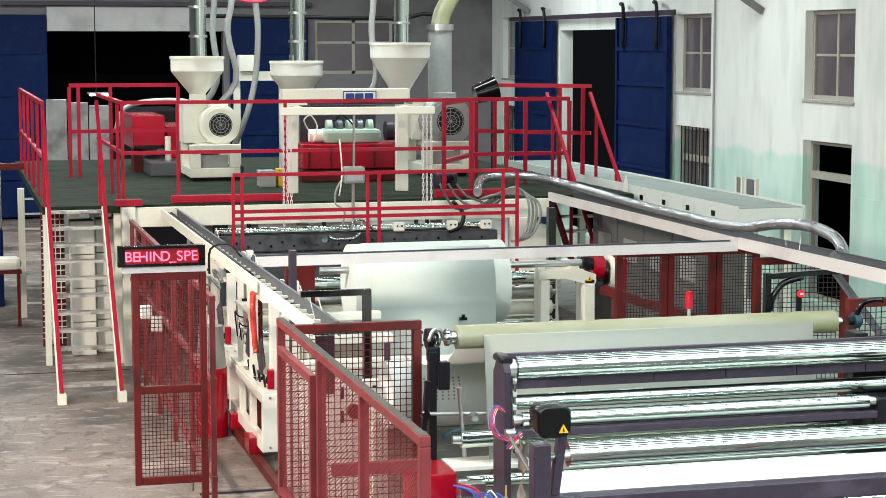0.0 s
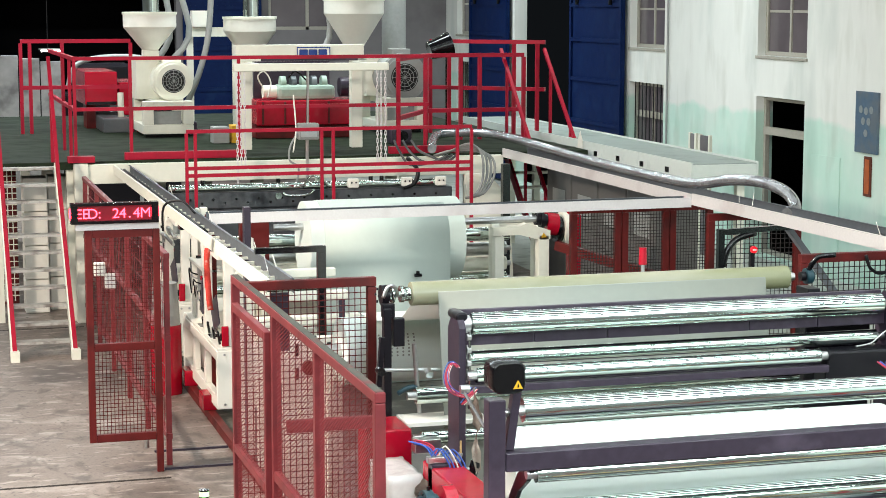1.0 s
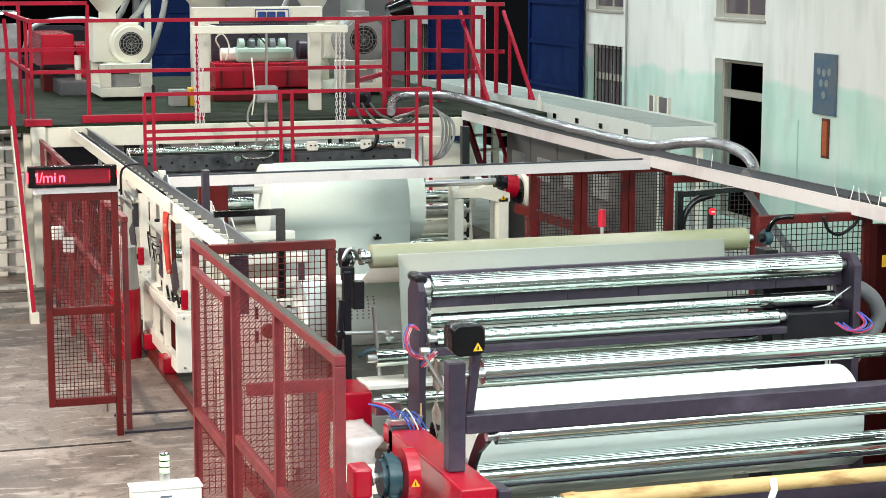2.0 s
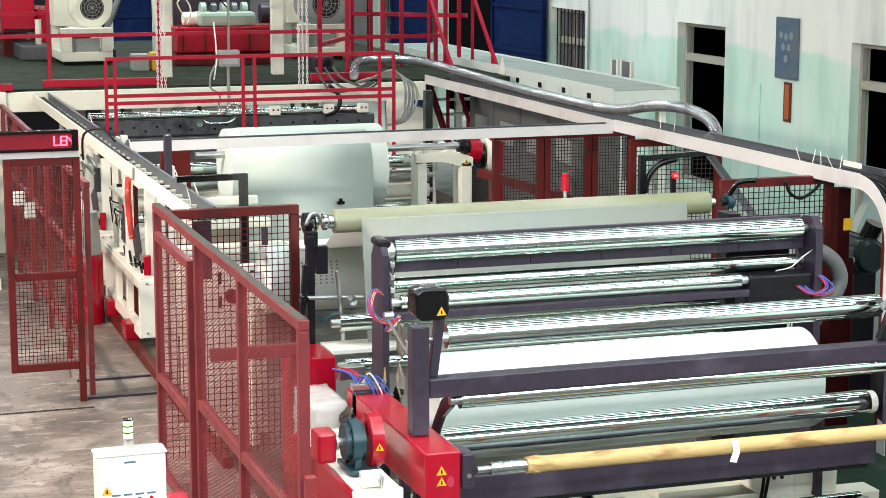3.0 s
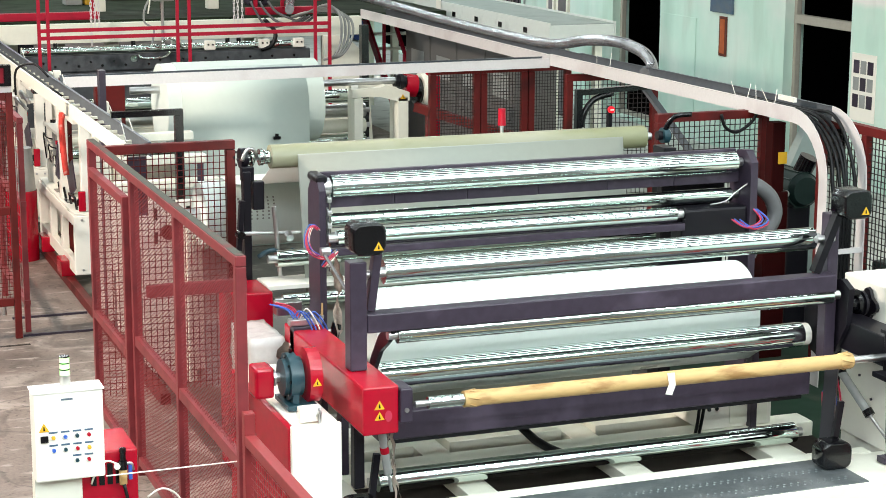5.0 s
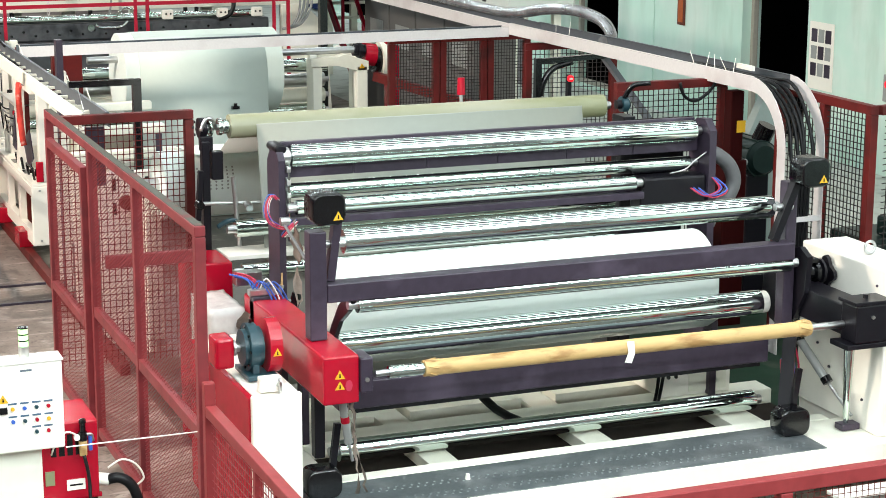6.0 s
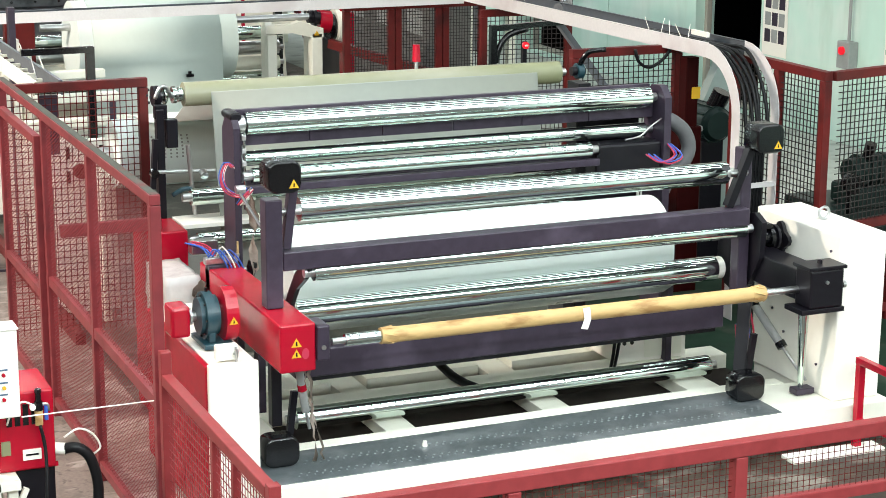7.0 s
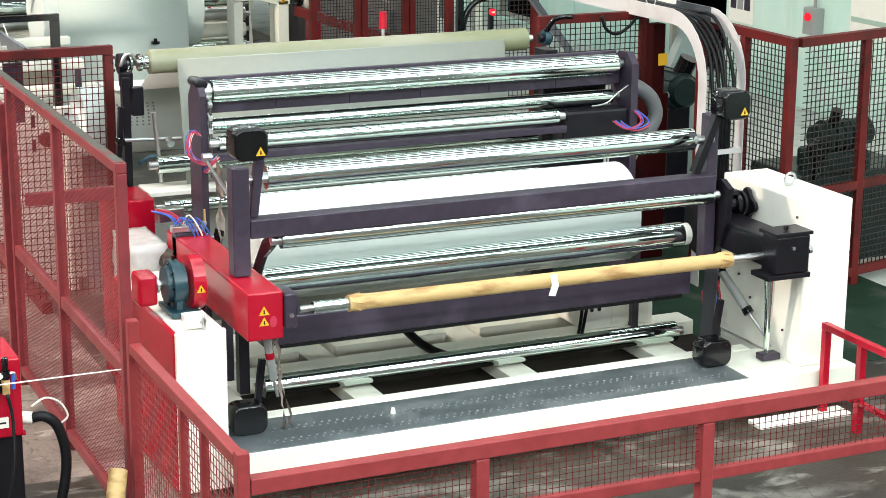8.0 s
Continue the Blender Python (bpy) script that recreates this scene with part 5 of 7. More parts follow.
for k in range(10):
    a = k * math.pi / 5
    part("cooling_fin", beam(bmnew(), (8.56 + 0.165 * math.cos(a), 13.86, 1.38 + 0.165 * math.sin(a)), (8.56 + 0.165 * math.cos(a), 14.28, 1.38 + 0.165 * math.sin(a)), 0.02, 0.012), DARKGREEN, t)
part("terminal_box", bar((8.60, 13.95, 1.52), (8.64, 13.9, 1.66), 0.085, seg=20), BLACK, t)
part("elbow", pipe([(8.40, 13.85, 1.36), (8.32, 13.83, 1.34), (8.28, 13.83, 1.24), (8.28, 13.83, 1.0)], 0.03, 8), MOTORGREY, t)
part("stand", box(8.45, 8.67, 13.9, 14.1, 0.0, 1.23, 0.01), DARKSTEEL, t)
TRAYTEAL = mat("grey_green_enamel", (0.25, 0.30, 0.28), 0.45, vary=0.1)
t = thing("gusset_column", (9.0, 14.6, 0), "pale grey triangular machine column by the wall", "machine frame")
part("plate", poly(bmnew(), [(9.1, 14.6, 1.95), (9.16, 14.6, 1.95), (9.2, 14.6, 0), (8.45, 14.6, 0), (8.62, 14.6, 0.9)], (0, 1, 0), 0.12), TRAYTEAL, t)
t = thing("dark_machine", (9.5, 12.9, 0), "dark green valve unit behind the wire fence", "machine")
part("body", box(9.05, 10.3, 12.75, 13.5, 0.0, 0.80, 0.03), DARKGREEN, t)
part("pedestal", box(9.25, 9.75, 12.7, 13.1, 0.801, 0.98, 0.03), DARKGREEN, t)
part("motor", bar((9.22, 12.8, 1.10), (9.75, 12.8, 1.14), 0.12, seg=24), DARKGREEN, t)
for x in (9.30, 9.38, 9.46, 9.54):
    part("cooling_fin", bar((x, 12.8, 1.11), (x + 0.03, 12.8, 1.112), 0.145, seg=24), DARKGREEN, t)
part("handwheel", bar((9.10, 12.62, 1.06), (9.10, 12.54, 1.06), 0.085, seg=20), BLACK, t)
part("spindle", bar((9.10, 12.541, 1.06), (9.22, 12.75, 1.08), 0.03, seg=12), BLACK, t)
part("drain", pipe([(9.10, 12.6, 1.0), (9.10, 12.6, 0.9), (9.13, 12.65, 0.8)], 0.03, 8), BLACK, t)
part("valve", bar((9.35, 12.72, 1.24), (9.35, 12.68, 1.36), 0.05, seg=14), BLACK, t)
t = thing("flexible_duct", (6.75, 11.7, 0), "grey bent flexible duct beside the upper frame", "duct")
part("duct", pipe([(6.69, 11.52, 1.93), (6.75, 11.5, 1.90), (6.84, 11.5, 1.82), (6.88, 11.5, 1.70), (6.82, 11.5, 1.58), (6.74, 11.52, 1.5), (6.70, 11.54, 1.40)], 0.055, 12), DUCTGREY, t)
t = thing("black_bracket", (7.5, 16.0, 0), "black steel swing bracket on a post", "bracket")
part("post", box(7.36, 7.42, 15.97, 16.03, 0.0, 2.06), BLACK, t)
part("arm", beam(bmnew(), (7.42, 16.0, 2.03), (8.2, 16.0, 2.06), 0.05, 0.05), BLACK, t)
part("brace", pipe([(7.42, 16.0, 1.7), (7.46, 16.0, 1.85), (7.56, 16.0, 1.96), (7.75, 16.0, 2.01)], 0.03), BLACK, t)
t = thing("control_station", (7.82, 16.2, 0), "small lit red lamp on a dark stem behind the fence", "switch box")
part("stem", box(7.80, 7.84, 16.19, 16.23, 0.0, 1.86), DARKSTEEL, t)
LAMPRED = mat("red_lamp_lit", (0.75, 0.008, 0.02), 0.3, emit=0.9, vary=0.0, bump=0)
part("lamp", bar((7.82, 16.19, 1.825), (7.82, 16.16, 1.825), 0.033, seg=16), LAMPRED, t, "glowing red lamp")
part("lamp_bar", box(7.802, 7.838, 16.152, 16.158, 1.817, 1.833), WHITE, t)
t = thing("beacon", (5.78, 14.0, 1.9), "red signal beacon on a thin stem", "beacon")
part("cap", bar((5.78, 14.0, 2.06), (5.78, 14.0, 2.2), 0.035, 0.03), SCARLET, t)
part("stem", bar((5.78, 14.0, 0.0), (5.78, 14.0, 2.06), 0.015), STEEL, t)

# ---- unwinding stand ----
t = thing("unwind_roll", (5.2, 20, 1.08), "big pale roll of web on its shaft", "web roll")
part("web", bar((4.375, 20, 1.55), (5.97, 20, 1.55), 0.46, seg=96), OLDWEB, t)
part("inner_web", bar((4.226, 20, 1.55), (4.374, 20, 1.55), 0.452, seg=64), WEB, t)
part("shaft", bar((3.9, 20, 1.72), (7.0, 20, 1.72), 0.04), STEEL, t)
t = thing("hanging_web", (5.2, 19.55, 0.02), "flat pale web hanging from the big roll", "web")
part("sheet", draped([(20 - 0.462 * math.cos(radians(a)), 1.55 + 0.462 * math.sin(radians(a))) for a in (65, 50, 38, 28, 20, 12, 6, 0, -3)] + [(19.535, 1.45), (19.53, 1.2), (19.52, 0.7), (19.51, 0.02)], 4.375, 5.78), OLDWEB, t)
part("clip", box(5.36, 5.44, 19.48, 19.526, 1.19, 1.22), BLACK, t)
part("clip_head", bar((5.40, 19.50, 1.221), (5.40, 19.50, 1.25), 0.02, seg=10), BLACK, t)
t = thing("unwind_stand", (6.8, 20, 0), "cream welded stand carrying the web roll", "machine frame")
for yy, z, dx in ((19.85, 1.58, 0.0), (20.6, 1.62, 0.2)):
    for x, w in ((6.40, 0.11), (6.92, 0.13)):
        part("leg", box(x + dx, x + dx + w, yy, yy + 0.13, 0.0, z - 0.03, 0.01), CREAM, t)
    part("cross_bar", box(6.511 + dx, 6.919 + dx, yy + 0.01, yy + 0.12, 0.85, 0.95, 0.006), CREAM, t)
    part("top_bar", poly(bmnew(), [(6.38 + dx, yy, 1.56), (6.38 + dx, yy, 1.65), (6.70 + dx, yy, 1.66), (6.78 + dx, yy, 1.69), (7.06 + dx, yy, 1.60), (7.06 + dx, yy, 1.50), (6.92 + dx, yy, 1.50), (6.70 + dx, yy, 1.56)], (0, 1, 0), 0.13), CREAM, t)
part("side_bar", beam(bmnew(), (6.99, 19.981, 1.54), (7.19, 20.599, 1.54), 0.1, 0.08), CREAM, t)
part("side_bar", beam(bmnew(), (6.45, 19.981, 1.60), (6.65, 20.599, 1.60), 0.08, 0.08), CREAM, t)
tri_sign(t, (6.98, 19.848, 1.55), (1, 0, 0), (0, 0, 1), 0.06)
t = thing("unwind_brake", (7.35, 20.1, 1.3), "scarlet brake disc with a pale flange and a dark chuck", "brake")
part("chuck", C(C(bmnew(), (6.93, 20, 1.72), (7.06, 20, 1.70), 0.07), (6.98, 20, 1.71), (7.02, 20, 1.71), 0.10), DARKSTEEL, t)
part("housing", bar((7.06, 20.05, 1.66), (7.2, 20.05, 1.64), 0.13, seg=28), SCARLET, t)
part("hub", bar((7.201, 20.1, 1.58), (7.27, 20.1, 1.58), 0.15, seg=28), BLACK, t)
part("flange", C(C(bmnew(), (7.27, 20.1, 1.57), (7.33, 20.1, 1.57), 0.21, seg=32), (7.33, 20.1, 1.57), (7.40, 20.1, 1.57), 0.18, seg=32), CREAM, t)
part("disc", bar((7.42, 20.25, 1.58), (7.47, 20.25, 1.58), 0.2, seg=32), SCARLET, t)
part("support", box(7.45, 7.56, 20.2, 20.4, 0.0, 1.72), SCARLET, t)
t = thing("diagonal_rail", (7.6, 19.5, 1.2), "dark red sloping guard rail", "guard rail")
part("bar", beam(bmnew(), (7.15, 19.9, 1.42), (8.0, 18.9, 1.16), 0.08, 0.1), BROWNRED, t)
part("leg", box(7.96, 8.04, 18.86, 18.94, 0.0, 1.16), BROWNRED, t)
t = thing("cream_base", (5.5, 21, 0), "cream machine bed under the web roll", "machine base")
for yy, z in ((19.9, 0.6), (21.3, 0.95), (21.9, 1.1)):
    part("bed_beam", box(3.4, 6.9, yy, yy + 0.2, 0.0, z, 0.01), CREAM, t)
for z, yy, m in ((1.45, 20.9, CHROME), (1.26, 21.0, STEEL), (1.08, 21.0, CREAM), (0.9, 21.0, CHROME)):
    roller(yy, z, 0.08, m, "guide roller of the unwinding section", 3.4, 6.9, group="unwinder rollers")
for zz in (1.25, 1.05):
    roller(15.2, zz, 0.09, CHROME, "polished roller behind the wire fence", 3.1, 4.0, group="unwinder rollers")
t = thing("tube_gantry", (3.1, 15.2, 0), "black square-tube frame beside the rollers", "frame")
part("top_bar", box(2.8, 3.4, 15.17, 15.23, 2.1, 2.15), BLACK, t)
part("post", box(3.33, 3.4, 15.17, 15.23, 0.0, 2.098), BLACK, t)
part("post", box(3.02, 3.08, 16.9, 17.0, 0.0, 2.3), PURPLE, t)
t = thing("red_cross_beam", (4.2, 19.0, 1.9), "dark red cross beam on posts behind the tray", "machine frame")
part("beam", box(3.0, 4.2, 19.0, 19.1, 1.92, 2.0), BROWNRED, t)
part("plate", box(3.35, 3.65, 18.98, 19.1, 1.5, 1.918), BROWNRED, t)
part("post", box(3.0, 3.1, 19.0, 19.1, 0, 1.918), BROWNRED, t)

# ---- white machine on the left, on its red feet ----
def side_unit(y0, y1, label):
    t = thing("side_machine", (3.2, (y0 + y1) / 2, 0), label, "machine", "side machines")
    for yy in (y0 + 0.35, y0 + 1.6):
        part("foot", box(2.84, 2.99, yy, yy + 0.3, 0.09, 0.25, 0.01), SCARLET, t, "scarlet foot")
    # base: a welded frame with open bays along its side
    part("end_plate", box(2.92, 3.55, y0, y0 + 0.05, 0.17, 0.76, 0.01), WHITE, t)
    part("end_plate", box(2.92, 3.55, y1 - 0.05, y1, 0.17, 0.76, 0.01), WHITE, t)
    part("bottom_rail", box(2.921, 2.99, y0 + 0.051, y1 - 0.051, 0.17, 0.30, 0.006), WHITE, t)
    part("top_rail", box(2.921, 2.99, y0 + 0.051, y1 - 0.051, 0.66, 0.759, 0.006), WHITE, t)
    bays = 3
    w = (y1 - y0 - 0.1) / bays
    for k in range(1, bays):
        yy = y0 + 0.05 + w * k
        part("stile", box(2.922, 2.985, yy - 0.06, yy + 0.06, 0.301, 0.659, 0.005), WHITE, t)
    part("inner_panel", box(3.10, 3.12, y0 + 0.051, y1 - 0.051, 0.2, 0.74), CREAM, t)
    part("top_plate", box(2.93, 3.55, y0 + 0.01, y1 - 0.01, 0.7605, 0.79, 0.006), WHITE, t)
    part("opening", box(3.14, 3.26, y0 - 0.004, y0 - 0.0005, 0.42, 0.62), BLACK, t)
    part("cover_plate", box(3.08, 3.30, y0 - 0.012, y0 - 0.0005, 0.20, 0.36, 0.003), CREAM, t)
    for dx, dz in ((3.0, 0.72), (3.0, 0.22), (3.09, 0.72)):
        part("bolt", bar((dx, y0 - 0.008, dz), (dx, y0, dz), 0.012, seg=8), STEEL, t)
    # columns over it
    part("column", box(3.02, 3.12, y0 + 0.06, y0 + 0.16, 0.791, 1.86, 0.008), WHITE, t)
    part("column", box(2.95, 3.03, y0 + 0.85, y0 + 1.0, 0.791, 1.82, 0.008), WHITE, t)
    part("column", box(3.30, 3.38, y0 + 0.4, y0 + 0.5, 0.791, 1.82, 0.008), WHITE, t)
    part("cross_plate", box(2.97, 3.05, y0 + 0.17, y0 + 0.84, 1.64, 1.76, 0.008), WHITE, t)
    part("back_plate", box(3.40, 3.44, y0 + 0.1, y0 + 1.5, 0.791, 1.7, 0.008), CREAM, t)
    part("dark_plate", poly(bmnew(), [(3.0, y0 + 0.22, 1.0), (3.0, y0 + 0.55, 0.86), (3.0, y0 + 0.78, 1.1), (3.0, y0 + 0.40, 1.26)], (-1, 0, 0), 0.012), PURPLE, t)
    part("dark_plate", poly(bmnew(), [(2.945, y0 + 0.92, 0.98), (2.945, y0 + 1.12, 1.0), (2.945, y0 + 0.94, 1.36)], (-1, 0, 0), 0.012), PURPLE, t)
    part("switch_box", box(2.98, 3.05, y0 + 0.01, y0 + 0.05, 0.80, 1.0, 0.01), SCARLET, t, "scarlet switch box")
    part("switch_lever", box(2.965, 2.98, y0 + 0.02, y0 + 0.04, 0.86, 0.93), BLACK, t)
    for yy in (y0 + 0.2, y0 + 0.85):
        part("handle", pipe([(2.99, yy, 0.791), (2.975, yy, 0.89), (2.975, yy + 0.03, 0.905), (2.975, yy + 0.30, 0.905), (2.975, yy + 0.33, 0.89), (2.99, yy + 0.33, 0.79)], 0.013, 8, 2), BLACK, t)
        part("slot", box(2.96, 3.06, yy + 0.4, yy + 0.6, 0.7905, 0.794), BLACK, t)
    return t


t = side_unit(18.0, 20.25, "white machine unit with open bays and scarlet feet")
part("tray_bracket", box(2.72, 2.98, 18.95, 19.1, 1.86, 1.90), BLACK, t)
t = side_unit(20.9, 22.8, "white machine unit with scarlet feet and valves")
part("red_panel", box(2.905, 2.919, 22.0, 22.7, 0.3, 0.7), SCARLET, t)
part("valves", P(P(bmnew(), [(2.98, 21.1, 1.5), (2.92, 21.3, 1.6), (2.98, 21.6, 1.5)], 0.025), [(2.98, 21.3, 1.4), (2.9, 21.6, 1.5), (2.98, 21.9, 1.35)], 0.02), STEEL, t)
ORANGE = mat("red_rag", (0.62, 0.045, 0.03), 0.75, vary=0.35, grain=22, wear=(0.75, 0.4, 0.34), wear_at=0.62, wear_scale=12)
solid("red_cloth", P(P(bmnew(), [(2.945, 18.62, 1.70), (2.93, 18.58, 1.58), (2.93, 18.54, 1.42), (2.93, 18.47, 1.22), (2.94, 18.44, 1.10)], 0.030, 9), [(2.945, 18.66, 1.68), (2.94, 18.65, 1.5), (2.935, 18.6, 1.3)], 0.026, 8), ORANGE, "bright red cloth hanging on the white machine", "cloth")
solid("floor_rail", box(2.88, 2.96, 13.9, 22.5, 0.0, 0.09, 0.005), BROWNRED, "dark red steel rail along the floor", "rail")

# ---- open gate with the display above ----
g = thing("mesh_gate", (1.85, 16.4, 0), "dark red wire-mesh gate standing open", "gate")
part("stile", box(1.52, 1.58, 16.37, 16.43, 0.30, 2.2, 0.005), BROWNRED, g)
part("stile", box(2.11, 2.17, 16.37, 16.43, 0.0, 2.2, 0.005), BROWNRED, g)
for z in (2.13, 1.12, 0.30):
    part("rail", box(1.582, 2.108, 16.37, 16.43, z, z + 0.07, 0.005), BROWNRED, g)
part("mesh_panel", grid_wires(bmnew(), (1.58, 16.4, 0.37), (1, 0, 0), (0, 0, 1), 0.53, 0.75, 0.035, 0.005), BROWNRED, g)
part("mesh_panel", grid_wires(bmnew(), (1.58, 16.4, 1.19), (1, 0, 0), (0, 0, 1), 0.53, 0.94, 0.035, 0.005), BROWNRED, g)
part("foot_bolt", bar((2.02, 16.4, 0.22), (2.02, 16.4, 0.30), 0.02), STEEL, g)
t = thing("socket_box", (1.65, 16.55, 1.7), "white socket box mounted behind the gate mesh", "switch box", "socket boxes")
part("box", box(1.60, 1.70, 16.46, 16.52, 1.78, 1.90, 0.01), WHITE, t)
part("box", box(1.69, 1.79, 16.46, 16.52, 1.66, 1.80, 0.01), WHITE, t)
f = thing("red_side_fence", (2.25, 20.3, 0), "scarlet guard fence with wire mesh beside the line", "fence")
for k in range(6):
    part("post", post(bmnew(), 2.25, 16.6 + k * 1.5, 0, 1.9, 0.05), RUST, f)
for z in (1.9, 1.15, 0.25):
    part("rail", box(2.225, 2.275, 16.55, 24.2, z + 0.002, z + 0.05), RUST, f)
part("mesh_panel", grid_wires(bmnew(), (2.25, 16.6, 0.3), (0, 1, 0), (0, 0, 1), 7.5, 1.6, 0.15, 0.005), RUST, f)

for k, yy in enumerate((16.42, 17.1)):
    solid("threshold_bar", box(2.18, 2.87, yy, yy + 0.03, 0.0, 0.02), PURPLE, "thin dark steel bar lying across the floor", "threshold", "threshold bars")

# ---- parts seen through the wire fence beside the unwinder ----
t = thing("side_plate_unit", (3.3, 14.9, 0), "white machine side plate with slots and a dark handwheel", "machine")
part("plate", box(2.95, 3.45, 14.8, 14.86, 0.0, 1.45, 0.01), WHITE, t)
for x, z in ((3.05, 1.3), (3.2, 1.36), (3.32, 1.3), (3.05, 1.1), (3.35, 1.0)):
    part("slot", box(x, x + 0.03, 14.792, 14.799, z, z + 0.1), BLACK, t)
part("handwheel", bar((3.16, 14.79, 1.2), (3.16, 14.74, 1.2), 0.06, seg=20), BROWNRED, t)
part("dark_bracket", poly(bmnew(), [(3.40, 14.78, 1.15), (3.47, 14.78, 1.15), (3.47, 14.78, 1.75), (3.42, 14.78, 1.75), (3.42, 14.78, 1.4)], (0, 1, 0), 0.02), PURPLE, t)
part("red_switch", box(2.84, 2.93, 14.7, 14.78, 1.68, 1.78, 0.01), SCARLET, t)
part("switch_post", box(2.87, 2.9, 14.78, 14.82, 0.0, 1.68), PURPLE, t)
for k in range(3):
    t = thing("roller_bank", (3.4, 16.2 + k * 0.5, 0), "white guide bar on posts behind the black tube", "guide bar", "guide bars")
    part("bar", box(3.0, 3.95, 16.2 + k * 0.5, 16.3 + k * 0.5, 1.3 + k * 0.14, 1.38 + k * 0.14, 0.01), CREAM, t)
    part("post", box(3.0, 3.06, 16.22 + k * 0.5, 16.28 + k * 0.5, 0, 1.299 + k * 0.14), CREAM, t)
# pipework on the white side machines
for y0 in (17.95, 20.75):
    t = thing("pipework", (3.05, y0 + 1.3, 0.79), "small pipes, gauges and valves over the white machine", "pipework", "pipework runs")
    part("manifold", box(3.02, 3.3, y0 + 1.15, y0 + 2.0, 0.791, 0.98, 0.01), WHITE, t)
    for k in range(6):
        yy = y0 + 1.2 + k * 0.15
        h = 1.24 + 0.09 * (k % 3)
        part("riser", bar((3.05, yy, 0.98), (3.05, yy, h), 0.014, seg=8), STEEL, t)
        part("valve_head", bar((3.05, yy, h), (3.05, yy, h + 0.04), 0.03, seg=10), (SCARLET, STEEL, BLACK)[k % 3], t)
        part("branch", pipe([(3.05, yy, 1.1 + 0.03 * k), (2.98, yy + 0.02, 1.12 + 0.03 * k), (2.96, yy + 0.1, 1.1 + 0.04 * k), (3.0, yy + 0.2, 1.02)], 0.008, 6), (STEEL, RUBBER)[k % 2], t)
    for k in range(2):
        g = part("gauge", bar((2.99, y0 + 1.35 + 0.4 * k, 1.12), (2.96, y0 + 1.35 + 0.4 * k, 1.12), 0.05, seg=16), BLACK, t)
        part("dial", bar((2.9595, y0 + 1.35 + 0.4 * k, 1.12), (2.957, y0 + 1.35 + 0.4 * k, 1.12), 0.042, seg=16), WHITE, g)
    part("post", box(2.99, 3.05, y0 + 1.05, y0 + 1.11, 0.791, 1.86), WHITE, t)
    part("post", box(2.99, 3.05, y0 + 2.0, y0 + 2.06, 0.791, 1.86), WHITE, t)
    part("shelf", box(2.96, 3.3, y0 + 1.05, y0 + 2.06, 1.40, 1.43, 0.004), WHITE, t)
    part("terminal_box", box(3.06, 3.25, y0 + 1.3, y0 + 1.75, 1.431, 1.66, 0.01), MOTORGREY, t)

t = thing("lubricant_tank", (2.7, 20.0, 0), "grey tank on a scarlet drum beside the white machine", "tank")
part("drum", bar((2.66, 19.75, 0.0), (2.66, 19.75, 0.75), 0.17, seg=24), SCARLET, t)
part("tank", bar((2.66, 19.75, 0.751), (2.66, 19.75, 1.2), 0.16, 0.13, seg=24), MOTORGREY, t)

# ---- extruder platform ----
t = thing("work_platform", (5.2, 29, 0), "green-floored steel work platform on cream legs", "platform")
part("deck", box(1.15, 9.3, 24.6, 34.5, 2.0, 2.1), GREENFLOOR, t)
part("fascia", box(2.2, 8.0, 24.45, 24.598, 1.82, 2.07, 0.005), CREAM, t)
for x in (2.15, 4.6, 7.6, 9.2):
    for yy in (24.65, 29.0, 34.3):
        part("leg", box(x - 0.08, x + 0.08, yy - 0.08 + 0.08, yy + 0.08 + 0.08, 0.0, 1.998), CREAM, t)
part("kick_beam", box(2.84, 4.45, 24.7, 24.82, 2.102, 2.2, 0.005), RED, t)
part("kick_beam", box(6.45, 7.4, 24.7, 24.82, 2.102, 2.2, 0.005), RED, t)
part("corner_leg", box(2.15, 2.33, 24.40, 24.59, 0.0, 2.09, 0.008), CREAM, t)
part("corner_plate", box(2.08, 2.42, 24.42, 24.62, 2.102, 2.18), RED, t)


def railing(name, pts, z0, h, label, posts, mids=(0.5,), r=0.02, material=None):
    """Round rails along straight runs of pts, on posts."""
    material = material or RED
    t = thing(name, (*pts[0], z0), label, "railing", "railings")
    for hh in (1.0, *mids):
        for a, b in zip(pts, pts[1:]):
            part("rail", beam(bmnew(), (*a, z0 + h * hh), (*b, z0 + h * hh), r * 2, r * 2), material, t)
    for x, yy in posts:
        part("post", B(bmnew(), x - r + 0.003, x + r - 0.003, yy - r + 0.003, yy + r - 0.003, z0, z0 + h - r - 0.001), material, t)
    return t


railing("platform_railing", [(2.22, 29.0), (2.22, 24.9), (7.05, 24.9)], 2.1, 1.33, "scarlet tube railing at the platform's edge", [(2.22, 24.9), (2.22, 25.6), (2.22, 26.6), (2.95, 24.9), (4.4, 24.9), (7.0, 24.9)], (0.5,), 0.024)
railing("platform_railing", [(1.86, 30.0), (3.57, 30.0)], 2.1, 1.45, "scarlet tube railing across the platform", [(1.86, 30.0), (2.0, 30.0), (2.5, 30.0), (3.57, 30.0)], (0.5,), 0.03)
railing("stair_railing", [(1.19, 24.75), (1.19, 32.5)], 2.1, 1.34, "scarlet railing with upright bars beside the stair head", [(1.19, 24.8 + 1.53 * k) for k in range(6)], (0.48,), 0.024)
